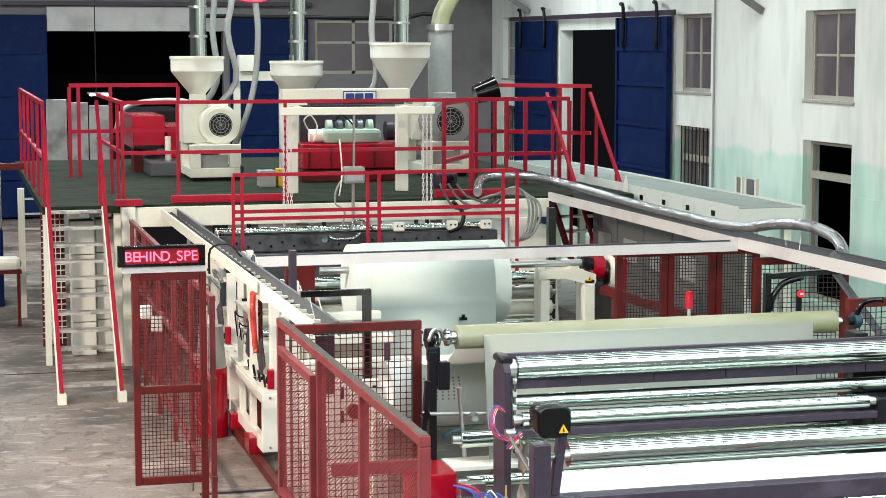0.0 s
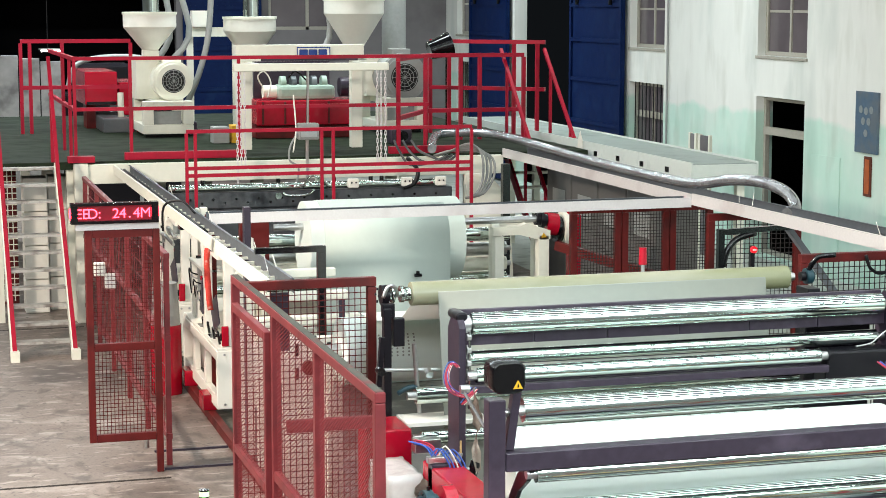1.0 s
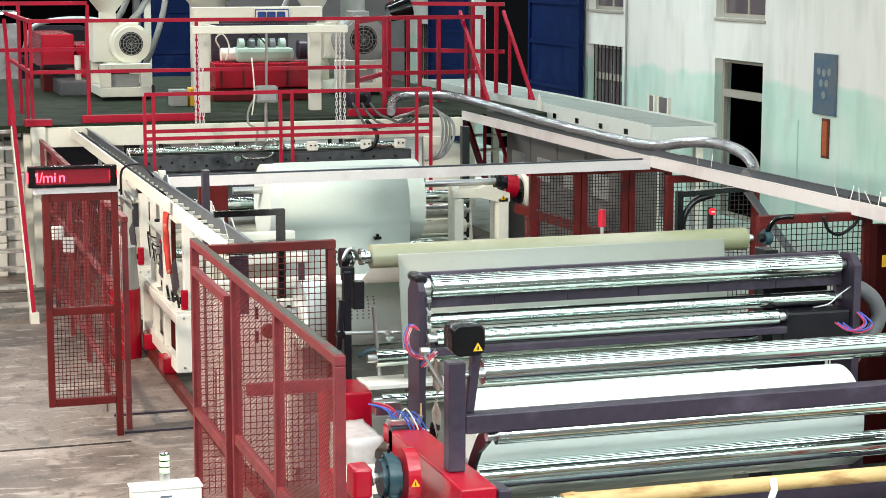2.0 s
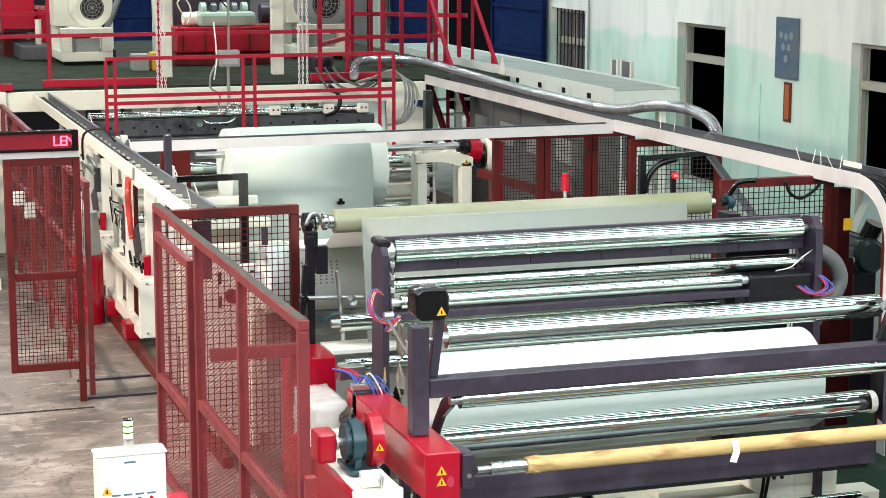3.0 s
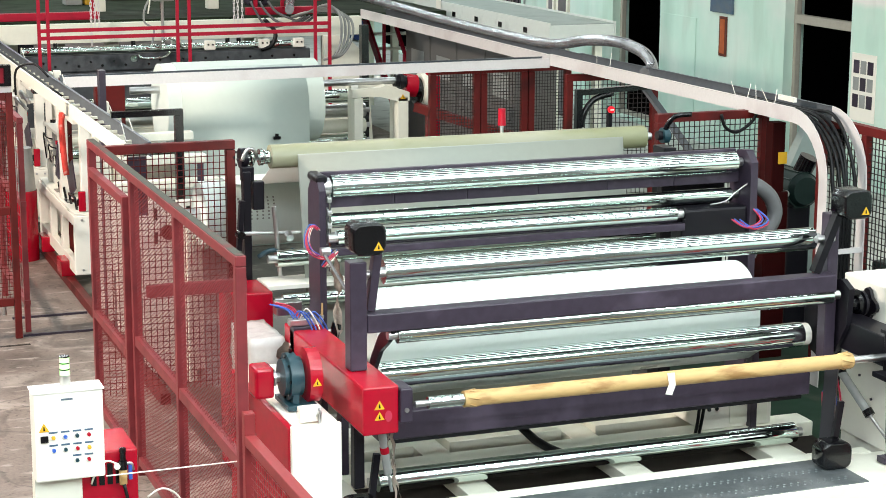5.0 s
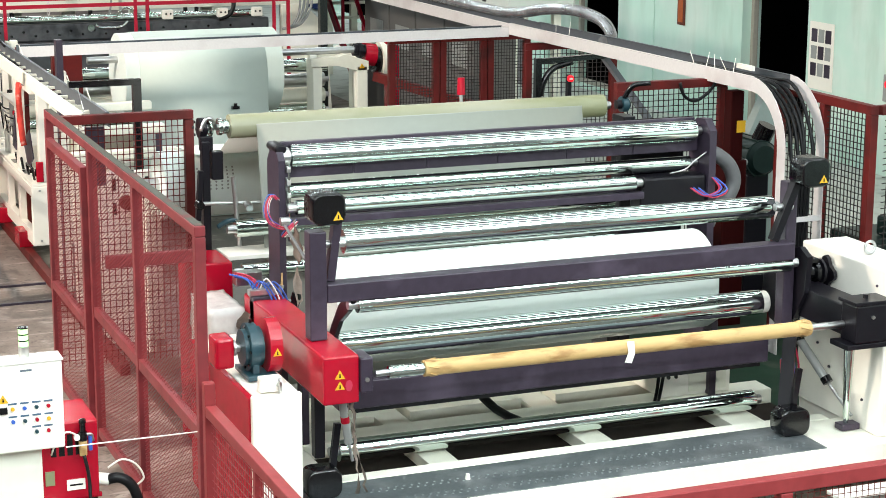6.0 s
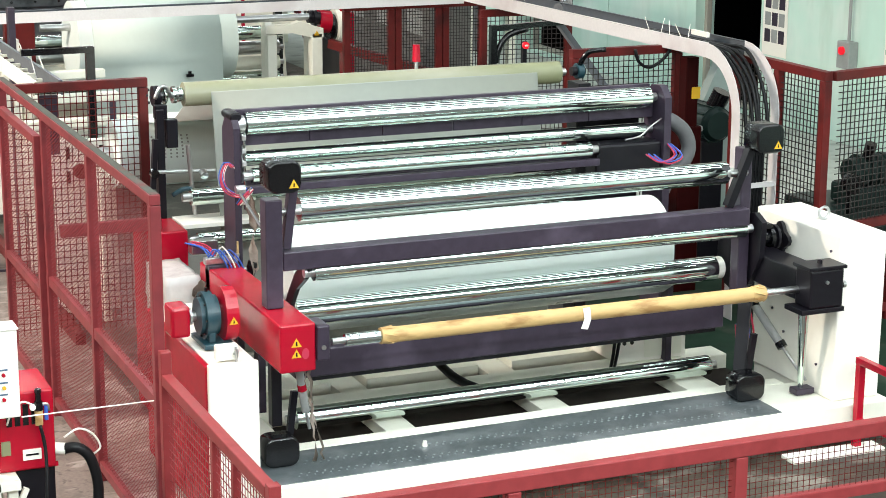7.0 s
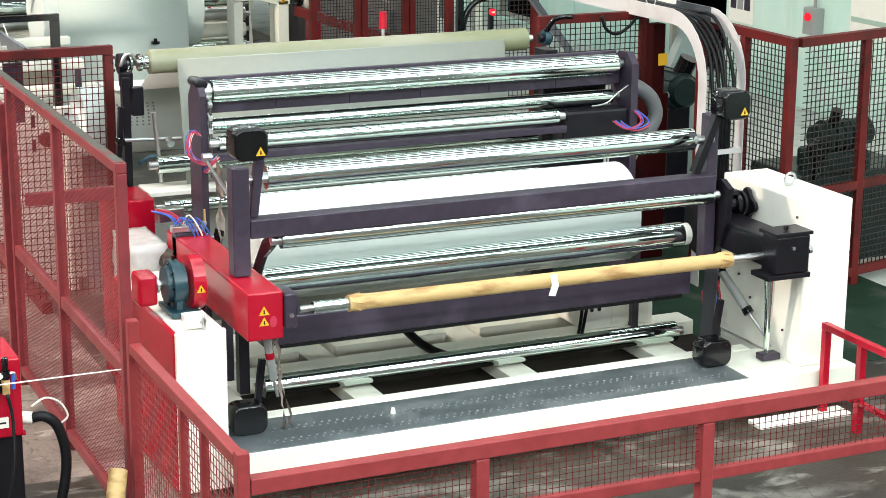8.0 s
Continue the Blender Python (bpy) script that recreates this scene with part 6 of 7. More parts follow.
t = railing("inner_railing", [(3.4, 23.0), (7.09, 23.0)], 0.0, 2.58, "scarlet tube railing before the die", [(3.4, 23.0), (3.51, 23.0), (5.11, 23.0), (5.26, 23.0), (6.9, 23.0), (7.09, 23.0)], (0.787, 0.822), 0.022)
railing("platform_railing", [(6.75, 25.4), (7.6, 27.0), (9.15, 27.0)], 2.1, 1.27, "scarlet tube railing round the extruder", [(6.75, 25.4), (7.6, 27.0), (8.15, 27.0), (8.45, 27.0), (9.15, 27.0)], (0.35,), 0.03)
railing("platform_railing", [(8.1, 28.5), (9.6, 27.3)], 2.1, 1.45, "scarlet tube railing at the stair head", [(8.1, 28.5), (8.35, 28.3), (9.2, 27.62), (9.5, 27.38)], (0.5,), 0.03)
t = thing("far_stair", (9.5, 26, 0), "steep scarlet stair down from the platform", "stair")
for x in (8.85, 9.55):
    part("stringer", beam(bmnew(), (x, 27.2, 2.1), (x, 24.8, 0.0), 0.04, 0.15), RED, t)
    part("handrail", beam(bmnew(), (x, 27.2, 3.45), (x, 24.8, 1.2), 0.045, 0.045), RED, t)
    for k in range(3):
        part("post", beam(bmnew(), (x, 26.9 - k * 0.9, 1.85 - k * 0.8), (x, 26.9 - k * 0.9, 3.15 - k * 0.85), 0.04, 0.04), RED, t)
for k in range(10):
    part("tread", box(8.872, 9.528, 24.9 + k * 0.22, 25.1 + k * 0.22, 0.2 + k * 0.2, 0.23 + k * 0.2), CREAM, t)

TREADGREY = mat("worn_tread", (0.46, 0.44, 0.41), 0.45, 0.2, vary=0.2, grain=20, wear=(0.2, 0.17, 0.15), wear_at=0.55, wear_scale=6)
# near stair, climbing away from the aisle
t = thing("stair", (1.55, 22.9, 0), "steep steel stair with scarlet rails and pale treads", "stair")
for x in (1.2, 1.9):
    part("stringer", beam(bmnew(), (x, 22.0, 0.02), (x, 24.0, 2.1), 0.05, 0.14), RED, t)
    part("handrail", beam(bmnew(), (x, 22.25, 0.1), (x, 25.0, 3.45), 0.045, 0.045), RED, t)
    part("upper_post", box(x - 0.022, x + 0.022, 24.62, 24.68, 2.102, 3.05), RED, t)
    part("foot", box(x - 0.05, x + 0.05, 21.9, 22.06, 0.0, 0.12), CREAM, t)
    part("edge_strip", beam(bmnew(), (x - 0.034, 22.0, 0.02), (x - 0.034, 24.0, 2.1), 0.015, 0.15), CREAM, t, "cream side of the stringer")
for k in range(11):
    part("tread", box(1.226, 1.874, 22.12 + k * 0.18, 22.32 + k * 0.18, 0.19 * (k + 1) - 0.025, 0.19 * (k + 1) + 0.005), TREADGREY, t)
t = thing("stair_support", (1.1, 29.3, 0), "cream legs carrying the platform's corner", "support")
part("leg", box(1.0, 1.1, 29.2, 29.3, 0.0, 2.0), CREAM, t)
part("leg", box(1.16, 1.24, 24.7, 24.8, 0.0, 1.998), CREAM, t)
t = thing("side_ladder", (1.3, 29.1, 0), "cream ladder with thin rungs under the platform", "ladder")
part("rail", box(1.62, 1.67, 29.1, 29.16, 0.0, 1.998), CREAM, t)
for k in range(8):
    part("rung", box(1.101, 1.62, 29.11, 29.15, 0.22 + k * 0.23, 0.25 + k * 0.23), CREAM, t)
# white boxes stacked under the platform
for k, (x, yy, z) in enumerate(((1.55, 25.4, 0.0), (1.55, 25.4, 0.46), (1.55, 25.4, 0.92), (1.55, 25.4, 1.38), (1.9, 25.6, 0.0), (1.9, 25.6, 0.46), (1.9, 25.6, 0.92), (1.9, 25.6, 1.38))):
    solid("storage_box", box(x, x + 0.32, yy, yy + 0.4, z + 0.001, z + 0.45, 0.012), WHITE, "white box stacked under the platform", "box", "stacked boxes")
t = thing("mesh_locker", (1.3, 26.2, 0), "wire-mesh locker under the platform", "locker")
part("back", box(1.2, 1.52, 26.3, 26.34, 0.0, 1.95), BROWNRED, t)
part("mesh", grid_wires(bmnew(), (1.2, 26.2, 0.05), (1, 0, 0), (0, 0, 1), 0.32, 1.9, 0.08, 0.012), CREAM, t)

# ---- gantry ----
t = thing("gantry", (5.5, 26, 2.1), "cream lifting gantry with a blue and white name plate", "gantry")
for x in (4.6, 6.2):
    part("leg", box(x, x + 0.16, 25.92, 26.08, 2.101, 3.34, 0.008), CREAM, t)
part("top_beam", box(4.54, 6.38, 25.9, 26.1, 3.42, 3.57, 0.01), CREAM, t)
part("spacer", box(4.6, 6.3, 25.96, 26.04, 3.342, 3.418), PURPLE, t)
part("spacer", box(4.54, 4.9, 25.93, 26.07, 3.341, 3.419), CREAM, t)
part("front_beam", box(4.2, 6.28, 24.1, 24.22, 3.27, 3.37, 0.01), CREAM, t)
part("gusset", poly(bmnew(), [(6.36, 25.98, 3.34), (6.36, 25.98, 2.75), (6.55, 25.98, 3.2), (6.55, 25.98, 3.34)], (0, 1, 0), 0.05), CREAM, t)
part("arm", box(4.66, 4.74, 24.221, 25.918, 3.28, 3.335), CREAM, t)
part("arm", box(6.17, 6.25, 24.221, 25.918, 3.28, 3.335), CREAM, t)
LOGO = mat("plate_blue", (0.01, 0.045, 0.24), 0.4)
pl = part("name_plate", box(5.40, 5.88, 25.86, 25.89, 3.38, 3.54, 0.004), WHITE, t, "white name plate with a blue edge")
bmx = bmnew()
for a in ((5.40, 5.88, 3.525, 3.54), (5.40, 5.88, 3.38, 3.395), (5.40, 5.412, 3.395, 3.525), (5.868, 5.88, 3.395, 3.525)):
    B(bmx, a[0], a[1], 25.853, 25.858, a[2], a[3])
part("plate_edge", bmx, LOGO, pl)
for k, x in enumerate((5.435, 5.57, 5.71)):
    part("blue_block", box(x, x + 0.12, 25.852, 25.858, 3.415, 3.505, 0.012), LOGO, pl)


def chain(x, yy, z0, z1, label):
    t = thing("hoist_chain", (x, yy, z0), label, "chain", "hoist chains")
    bm = bmnew()
    n = int((z1 - z0) / 0.05)
    for i in range(n):
        z = z0 + (i + 0.5) * (z1 - z0) / n
        a, b = (0.0, 0.009) if i % 2 else (0.010, 0.0)
        for s in (-1, 1):
            beam(bm, (x + s * a, yy + s * b, z - 0.032), (x + s * a, yy + s * b, z + 0.032), 0.009, 0.009)
    part("chain", bm, GALV, t)
    return t


for x in (4.24, 4.29, 4.34, 6.13, 6.18, 6.24):
    chain(x, 24.15, 1.72 if x in (4.24, 6.18) else 2.0, 3.27, "bright steel hoist chain hanging from the gantry")
t = thing("hoist_block", (5.18, 24.2, 2.3), "grey hoist block on a chain with loose cables", "hoist")
part("block", box(5.05, 5.33, 24.12, 24.28, 2.36, 2.58, 0.02), MOTORGREY, t)
part("plate", box(5.08, 5.30, 24.11, 24.119, 2.40, 2.47), STEEL, t)
part("lifting_chain", C(bmnew(), (5.19, 24.2, 2.58), (5.19, 24.16, 3.27), 0.018, seg=8), STEEL, t)
part("lower_chain", C(bmnew(), (5.18, 24.2, 1.8), (5.18, 24.2, 2.36), 0.022, seg=8), STEEL, t)
part("cable", pipe([(5.1, 24.2, 2.5), (4.95, 24.15, 2.3), (4.93, 24.15, 2.1), (5.05, 24.15, 2.0), (5.02, 24.15, 1.8)], 0.014), MOTORGREY, t)
part("cable", pipe([(5.0, 24.2, 2.95), (5.02, 24.15, 2.5), (4.98, 24.15, 2.2)], 0.01), WHITE, t)
part("pull_bar", bar((5.3, 24.15, 2.48), (5.45, 24.15, 2.5), 0.012), CHROME, t)

# ---- extruders ----
HOPPERGREY = mat("hopper_enamel", (0.74, 0.73, 0.66), 0.35, vary=0.05)
TRUNKTEAL = mat("trunking_enamel", (0.68, 0.73, 0.69), 0.45, vary=0.05, wear=(0.55, 0.6, 0.57), wear_at=0.66, wear_scale=4)
def hopper(x, yy, z_top, r, label, z_cyl, z_bot, tube=True, rb=0.12, paint=None):
    paint = paint or HOPPERGREY
    t = thing("hopper", (x, yy, z_bot), label, "hopper", "extruder hoppers")
    part("cylinder", bar((x, yy, z_cyl), (x, yy, z_top), r, seg=36), paint, t)
    part("cone", bar((x, yy, z_bot), (x, yy, z_cyl - 0.001), rb, r, seg=36), paint, t)
    part("rim", bar((x, yy, z_top - 0.03), (x, yy, z_top + 0.01), r + 0.015, seg=36), CREAM, t)
    part("throat", box(x - rb, x + rb, yy - rb, yy + rb, z_bot - 0.12, z_bot, 0.01), CREAM, t)
    if tube:
        part("feed_tube", bar((x + 0.02, yy, z_top + 0.01), (x + 0.02, yy, 7.5), 0.13, seg=24), CHROME, t, "shiny steel feed tube")
        for z in (z_top + 0.3, z_top + 0.75, z_top + 1.2):
            part("tube_clamp", bar((x + 0.02, yy, z), (x + 0.02, yy, z + 0.04), 0.145, seg=24), STEEL, t)
    return t


hopper(3.78, 29.2, 4.0, 0.41, "white cone hopper over the first extruder", 3.78, 3.42, paint=WHITE)
t = thing("hopper_stand", (5.42, 29.6, 2.1), "cream stand under the middle hopper", "stand")
part("column", box(5.27, 5.57, 29.45, 29.75, 2.101, 3.179, 0.01), CREAM, t)
hopper(5.42, 29.6, 3.92, 0.42, "white cone hopper with a pale lid over the middle extruder", 3.7, 3.3)
hopper(7.03, 29.2, 4.21, 0.48, "large grey-white cone hopper over an extruder", 3.98, 3.4)


def motor(x, yy, z, r, ln, label, paint):
    t = thing("blower_motor", (x, yy, z - r), label, "motor", "extruder motors")
    part("body", bar((x, yy - ln, z), (x, yy, z), r, seg=40), paint, t)
    part("front_ring", C(C(bmnew(), (x, yy - ln - 0.03, z), (x, yy - ln, z), r * 0.86, seg=40), (x, yy - ln + 0.05, z), (x, yy - ln + 0.1, z), r * 1.04, seg=40), paint, t)
    part("fan_cover", bar((x, yy - ln - 0.036, z), (x, yy - ln - 0.031, z), r * 0.6, seg=32), RUBBER, t)
    for k in range(6):
        part("grille_bar", beam(bmnew(), (x - r * 0.58 * math.cos(k * math.pi / 6), yy - ln - 0.04, z - r * 0.58 * math.sin(k * math.pi / 6)), (x + r * 0.58 * math.cos(k * math.pi / 6), yy - ln - 0.04, z + r * 0.58 * math.sin(k * math.pi / 6)), 0.006, 0.006), MOTORGREY, t)
    for q in (0.25, 0.4, 0.55):
        part("grille_ring", pipe([(x + r * q * math.cos(k * math.pi / 10), yy - ln - 0.042, z + r * q * math.sin(k * math.pi / 10)) for k in range(21)], 0.005, 5, 1), MOTORGREY, t)
    part("terminal_box", box(x - 0.15, x + 0.15, yy - ln * 0.7, yy - ln * 0.2, z + r * 0.95, z + r * 1.2, 0.01), paint, t)
    return t


motor(4.06, 29.3, 2.96, 0.3, 0.6, "cream blower motor with a round grille", CREAM)
motor(7.7, 29.2, 2.98, 0.37, 0.6, "grey blower motor with a round grille", MOTORGREY)


def ext_base(x0, x1, yy, label):
    t = thing("extruder", ((x0 + x1) / 2, yy, 2.1), label, "extruder", "extruders")
    part("plinth", box(x0, x1, yy - 0.75, yy + 0.5, 2.16, 2.3, 0.01), CREAM, t)
    part("foot", box(x0 + 0.05, x1 - 0.05, yy - 0.6, yy + 0.45, 2.101, 2.159), BLACK, t)
    for a in (x0, x1 - 0.16):
        part("pillar", box(a, a + 0.16, yy - 0.75, yy - 0.6, 2.301, 2.66, 0.008), CREAM, t)
        part("pillar", box(a, a + 0.16, yy + 0.35, yy + 0.5, 2.301, 2.66, 0.008), CREAM, t)
    part("top", box(x0 + 0.161, x1 - 0.161, yy - 0.75, yy + 0.5, 2.56, 2.66, 0.008), CREAM, t)
    part("grille", box(x0 + 0.17, x1 - 0.17, yy - 0.62, yy - 0.6, 2.3, 2.5), MOTORGREY, t)
    part("tower", box(x0 - 0.02, x0 + 0.35, yy - 0.1, yy + 0.45, 2.661, 3.29, 0.01), CREAM, t)
    return t


ext_base(3.57, 4.34, 29.3, "cream extruder base with a gearbox tower")
ext_base(7.25, 8.05, 29.3, "cream extruder base with a gearbox tower")
t = thing("extruder_barrel", (3.0, 31, 2.1), "scarlet barrel guard of the first extruder", "extruder barrel")
part("guard", box(2.9, 3.42, 30.6, 32.4, 2.5, 3.04, 0.02), SCARLET, t)
part("bed", box(3.1, 3.55, 29.8, 33, 2.101, 2.33, 0.02), DUCTGREY, t)
part("pedestal", box(2.95, 3.1, 31, 31.5, 2.101, 2.499), BROWNRED, t)
part("dark_panel", box(2.92, 3.4, 30.585, 30.599, 2.51, 2.56), BLACK, t)
part("side_guard", box(3.46, 3.85, 30.7, 32.2, 2.331, 2.86, 0.02), SCARLET, t)
part("tank", bar((3.42, 30.2, 2.331), (3.42, 30.2, 2.72), 0.05), CREAM, t)
t = thing("extruder_barrel", (6.0, 28, 2.1), "wide scarlet guard behind the gantry", "extruder barrel")
part("guard", box(5.2, 6.75, 27.9, 28.6, 2.3, 2.68, 0.02), SCARLET, t)
part("lower_guard", box(5.2, 6.75, 28.0, 28.6, 2.101, 2.29, 0.01), BROWNRED, t)
part("screen_changer", box(5.55, 6.45, 28.0, 28.5, 2.681, 2.9, 0.06), TEALPALE := mat("pale_green_enamel", (0.38, 0.5, 0.42), 0.4), t, "pale green screen changer")
part("end_cap", bar((5.35, 28.2, 2.8), (5.56, 28.2, 2.8), 0.1), CREAM, t)
part("back_frame", box(5.3, 6.5, 28.65, 28.75, 2.101, 3.25), PURPLE, t)
for k in range(5):
    part("guard_rib", box(5.28 + k * 0.34, 5.31 + k * 0.34, 27.885, 27.899, 2.32, 2.66), BROWNRED, t)
    part("heater_band", bar((5.62 + k * 0.16, 28.2, 2.92), (5.70 + k * 0.16, 28.2, 2.92), 0.12, seg=20), (TEALPALE, DARKPLATE)[k % 2], t)
part("wiring", pipe([(5.3, 28.0, 2.9), (5.22, 27.9, 3.05), (5.32, 27.88, 3.12), (5.42, 27.9, 2.95), (5.36, 27.88, 2.72)], 0.012, 6), WHITE, t)
part("wiring", pipe([(5.7, 28.0, 3.0), (5.8, 27.9, 3.12), (5.95, 27.9, 3.0), (6.0, 28.0, 2.95)], 0.012, 6), BLACK, t)
part("side_motor", bar((6.55, 28.2, 2.86), (6.85, 28.2, 2.86), 0.15, seg=24), PURPLE, t)
t = thing("dust_vessel", (7.8, 30.0, 3.0), "grey steel dust vessel with a yellow duct", "vessel")
part("vessel", bar((7.9, 30.0, 3.0), (7.9, 30.0, 4.5), 0.2, seg=28), MOTORGREY, t)
part("rim", bar((7.9, 30.0, 4.42), (7.9, 30.0, 4.52), 0.23, seg=28), STEEL, t)
part("duct", pipe([(7.9, 30.0, 4.5), (7.95, 30.0, 4.7), (8.2, 30.1, 5.2), (8.4, 30.2, 6.2)], 0.15, 14), YELLOWROLL, t, "pale yellow duct")
part("stand", box(7.75, 8.05, 29.9, 30.2, 2.101, 3.0), CREAM, t)
for x, yy, s in ((4.2, 29.6, 0.2), (4.9, 29.8, -0.1), (6.55, 29.4, 0.1), (4.05, 29.8, 0.1)):
    solid("feed_hose", pipe([(x, yy, 7.4), (x + s, yy, 5.2), (x + s * 0.6, yy, 4.4), (x + s * 1.2, yy, 3.6), (x - 0.3, yy - 0.1, 3.0), (x - 0.5, yy, 2.5)], 0.05, 10), MOTORGREY, "grey ribbed material hose hanging from above", "hose", "feed hoses")
t = thing("pipe_run", (6, 31, 4.6), "dark pipe run behind the hoppers", "pipe")
part("pipe", pipe([(4.0, 31.0, 4.66), (6.2, 31.0, 4.64), (7.4, 31.0, 4.62), (8.2, 31.0, 4.5), (8.3, 31.0, 2.1)], 0.035), RUBBER, t)
t = thing("material_rack", (4.9, 30.6, 2.1), "pale rack with a white box between the extruders", "rack")
for x in (4.55, 5.3):
    part("post", box(x, x + 0.1, 30.5, 30.6, 2.101, 3.75), CREAM, t)
part("beam", box(4.55, 5.4, 30.44, 30.498, 3.6, 3.75), CREAM, t)
part("box", box(4.62, 4.95, 30.4, 30.6, 3.752, 4.02, 0.01), WHITE, t)
t = thing("pressure_pump", (8.3, 28.5, 2.1), "dark hooded machine on the extruder platform", "machine")
part("post", bar((8.35, 28.4, 2.1), (8.35, 28.4, 3.4), 0.03), BLACK, t)
part("hood", bar((8.05, 28.4, 3.4), (8.4, 28.4, 3.5), 0.14, 0.2), BLACK, t)
t = thing("clutter_crates", (4.6, 27.5, 2.1), "grey and yellow tool crates on the platform", "crate")
part("grey_crate", box(4.42, 4.66, 27.2, 27.5, 2.101, 2.34, 0.01), MOTORGREY, t)
part("yellow_crate", box(4.7, 4.85, 27.2, 27.5, 2.101, 2.36, 0.01), SIGNYELLOW, t)
# ---- die and chill rolls below the platform front ----
DIESTEEL = mat("oiled_steel", (0.10, 0.105, 0.115), 0.32, 0.5, vary=0.3, grain=12, wear=(0.04, 0.042, 0.048), wear_at=0.55, wear_scale=5)
t = thing("film_die", (5.2, 23.8, 1.3), "long grey steel film die with fittings", "die")
part("body", box(3.3, 7.1, 23.9, 24.25, 1.5, 1.72, 0.02), DIESTEEL, t)
part("top_bar", bar((3.3, 23.95, 1.775), (7.0, 23.95, 1.775), 0.05), CHROME, t)
part("lower_body", box(3.3, 7.1, 23.92, 24.25, 0.0, 1.498, 0.02), DIESTEEL, t)
for k in range(24):
    part("bolt", bar((3.42 + k * 0.15, 23.899, 1.58 + 0.05 * (k % 2)), (3.42 + k * 0.15, 23.885, 1.58 + 0.05 * (k % 2)), 0.016, seg=8), BLACK, t)
for k, x in enumerate((5.62, 6.35, 6.82)):
    part("terminal_box", box(x + 0.03, x + 0.17, 23.81, 23.895, 1.74, 1.86, 0.012), WHITE, t, "white terminal box")
    part("terminal_screw", bar((x + 0.07, 23.81, 1.81), (x + 0.07, 23.80, 1.81), 0.012, seg=8), BLACK, t)
    part("terminal_screw", bar((x + 0.13, 23.81, 1.81), (x + 0.13, 23.80, 1.81), 0.012, seg=8), BLACK, t)
for x in (3.75, 4.75, 5.5, 6.0, 6.15):
    part("valve", bar((x, 24.02, 1.72), (x, 24.02, 1.87), 0.028, seg=12), BLACK, t)
part("lever", pipe([(4.78, 23.86, 1.70), (4.85, 23.84, 1.66), (5.1, 23.84, 1.665), (5.2, 23.86, 1.73)], 0.018, 8), CHROME, t)
part("gauge", bar((4.72, 23.88, 1.66), (4.72, 23.84, 1.66), 0.045, seg=16), CHROME, t)
part("gauge_stem", pipe([(5.05, 23.9, 1.75), (5.15, 23.86, 1.9), (5.3, 23.86, 1.86), (5.4, 23.9, 1.74)], 0.014, 8), CHROME, t)
part("edge_hose", pipe([(6.4, 23.84, 1.72), (6.55, 23.82, 1.78), (6.6, 23.84, 1.95), (6.5, 24.0, 2.1)], 0.03, 8), RUBBER, t)
t = thing("chill_stand", (7.3, 23.8, 0), "white side frame of the die with pipes", "machine frame")
part("plate", poly(bmnew(), [(7.2, 23.6, 0), (7.9, 23.6, 0), (7.8, 23.6, 1.6), (7.5, 23.6, 1.9), (7.2, 23.6, 1.9)], (0, 1, 0), 0.1), CREAM, t)
part("post", box(7.62, 7.72, 23.3, 23.4, 0, 2.05), BLACK, t)
for k in range(4):
    part("hose", pipe([(7.02 - 0.02 * k, 24.3, 2.1), (7.05, 23.8, 2.2), (7.15 + 0.03 * k, 23.3, 2.33 - 0.03 * k), (7.29 + 0.05 * k, 23.2, 2.2 - 0.02 * k), (7.31 + 0.05 * k, 23.2, 1.9), (7.22 + 0.03 * k, 23.2, 1.68), (7.1, 23.3, 1.62)], 0.017, 8), MOTORGREY, t)
for k in range(3):
    part("hose", pipe([(6.45 + 0.12 * k, 24.5, 2.3), (6.5 + 0.14 * k, 24.4, 2.16), (6.62 + 0.16 * k, 24.3, 1.98 + 0.05 * k), (6.9 + 0.1 * k, 24.2, 2.02), (7.1 + 0.06 * k, 24.1, 2.12)], 0.017, 8), DUCTGREY, t)

# ---- long white trunking along the wall side ----
LIDGREEN = mat("lid_grey_green", (0.33, 0.39, 0.36), 0.45, vary=0.1, wear=(0.24, 0.29, 0.27), wear_at=0.58)
t = thing("wall_trunking", (9.9, 25, 0), "long white box trunking on legs with square holes", "trunking")
part("trunk", box(9.4, 10.27, 21.2, 31.0, 1.95, 2.17, 0.01), TRUNKTEAL, t)
part("front_lip", box(9.38, 9.398, 21.2, 31.0, 1.93, 2.2), TRUNKTEAL, t)
part("lid", box(9.41, 10.26, 21.22, 30.98, 2.1705, 2.18), LIDGREEN, t, "grey-green lid")
part("back_lip", box(10.272, 10.29, 21.2, 31.0, 1.95, 2.2), TRUNKTEAL, t)
for k in range(11):
    part("hole", box(9.374, 9.379, 21.9 + k * 0.85, 22.02 + k * 0.85, 2.02, 2.09), BLACK, t)
for yy in (21.4, 24.5, 27.5, 30.5):
    part("leg", box(9.5, 9.6, yy, yy + 0.1, 0, 1.948), CREAM, t)
    part("leg", box(10.1, 10.2, yy, yy + 0.1, 0, 1.948), CREAM, t)
part("arrow_plate", poly(bmnew(), [(9.37, 25.0, 2.06), (9.37, 25.2, 2.06), (9.37, 25.2, 2.2), (9.37, 25.1, 2.34), (9.37, 25.0, 2.2)], (-1, 0, 0), 0.004), WHITE, t)
t = thing("steel_cabinets", (8.7, 24, 0), "grey switch cabinets beneath the trunking", "cabinet")
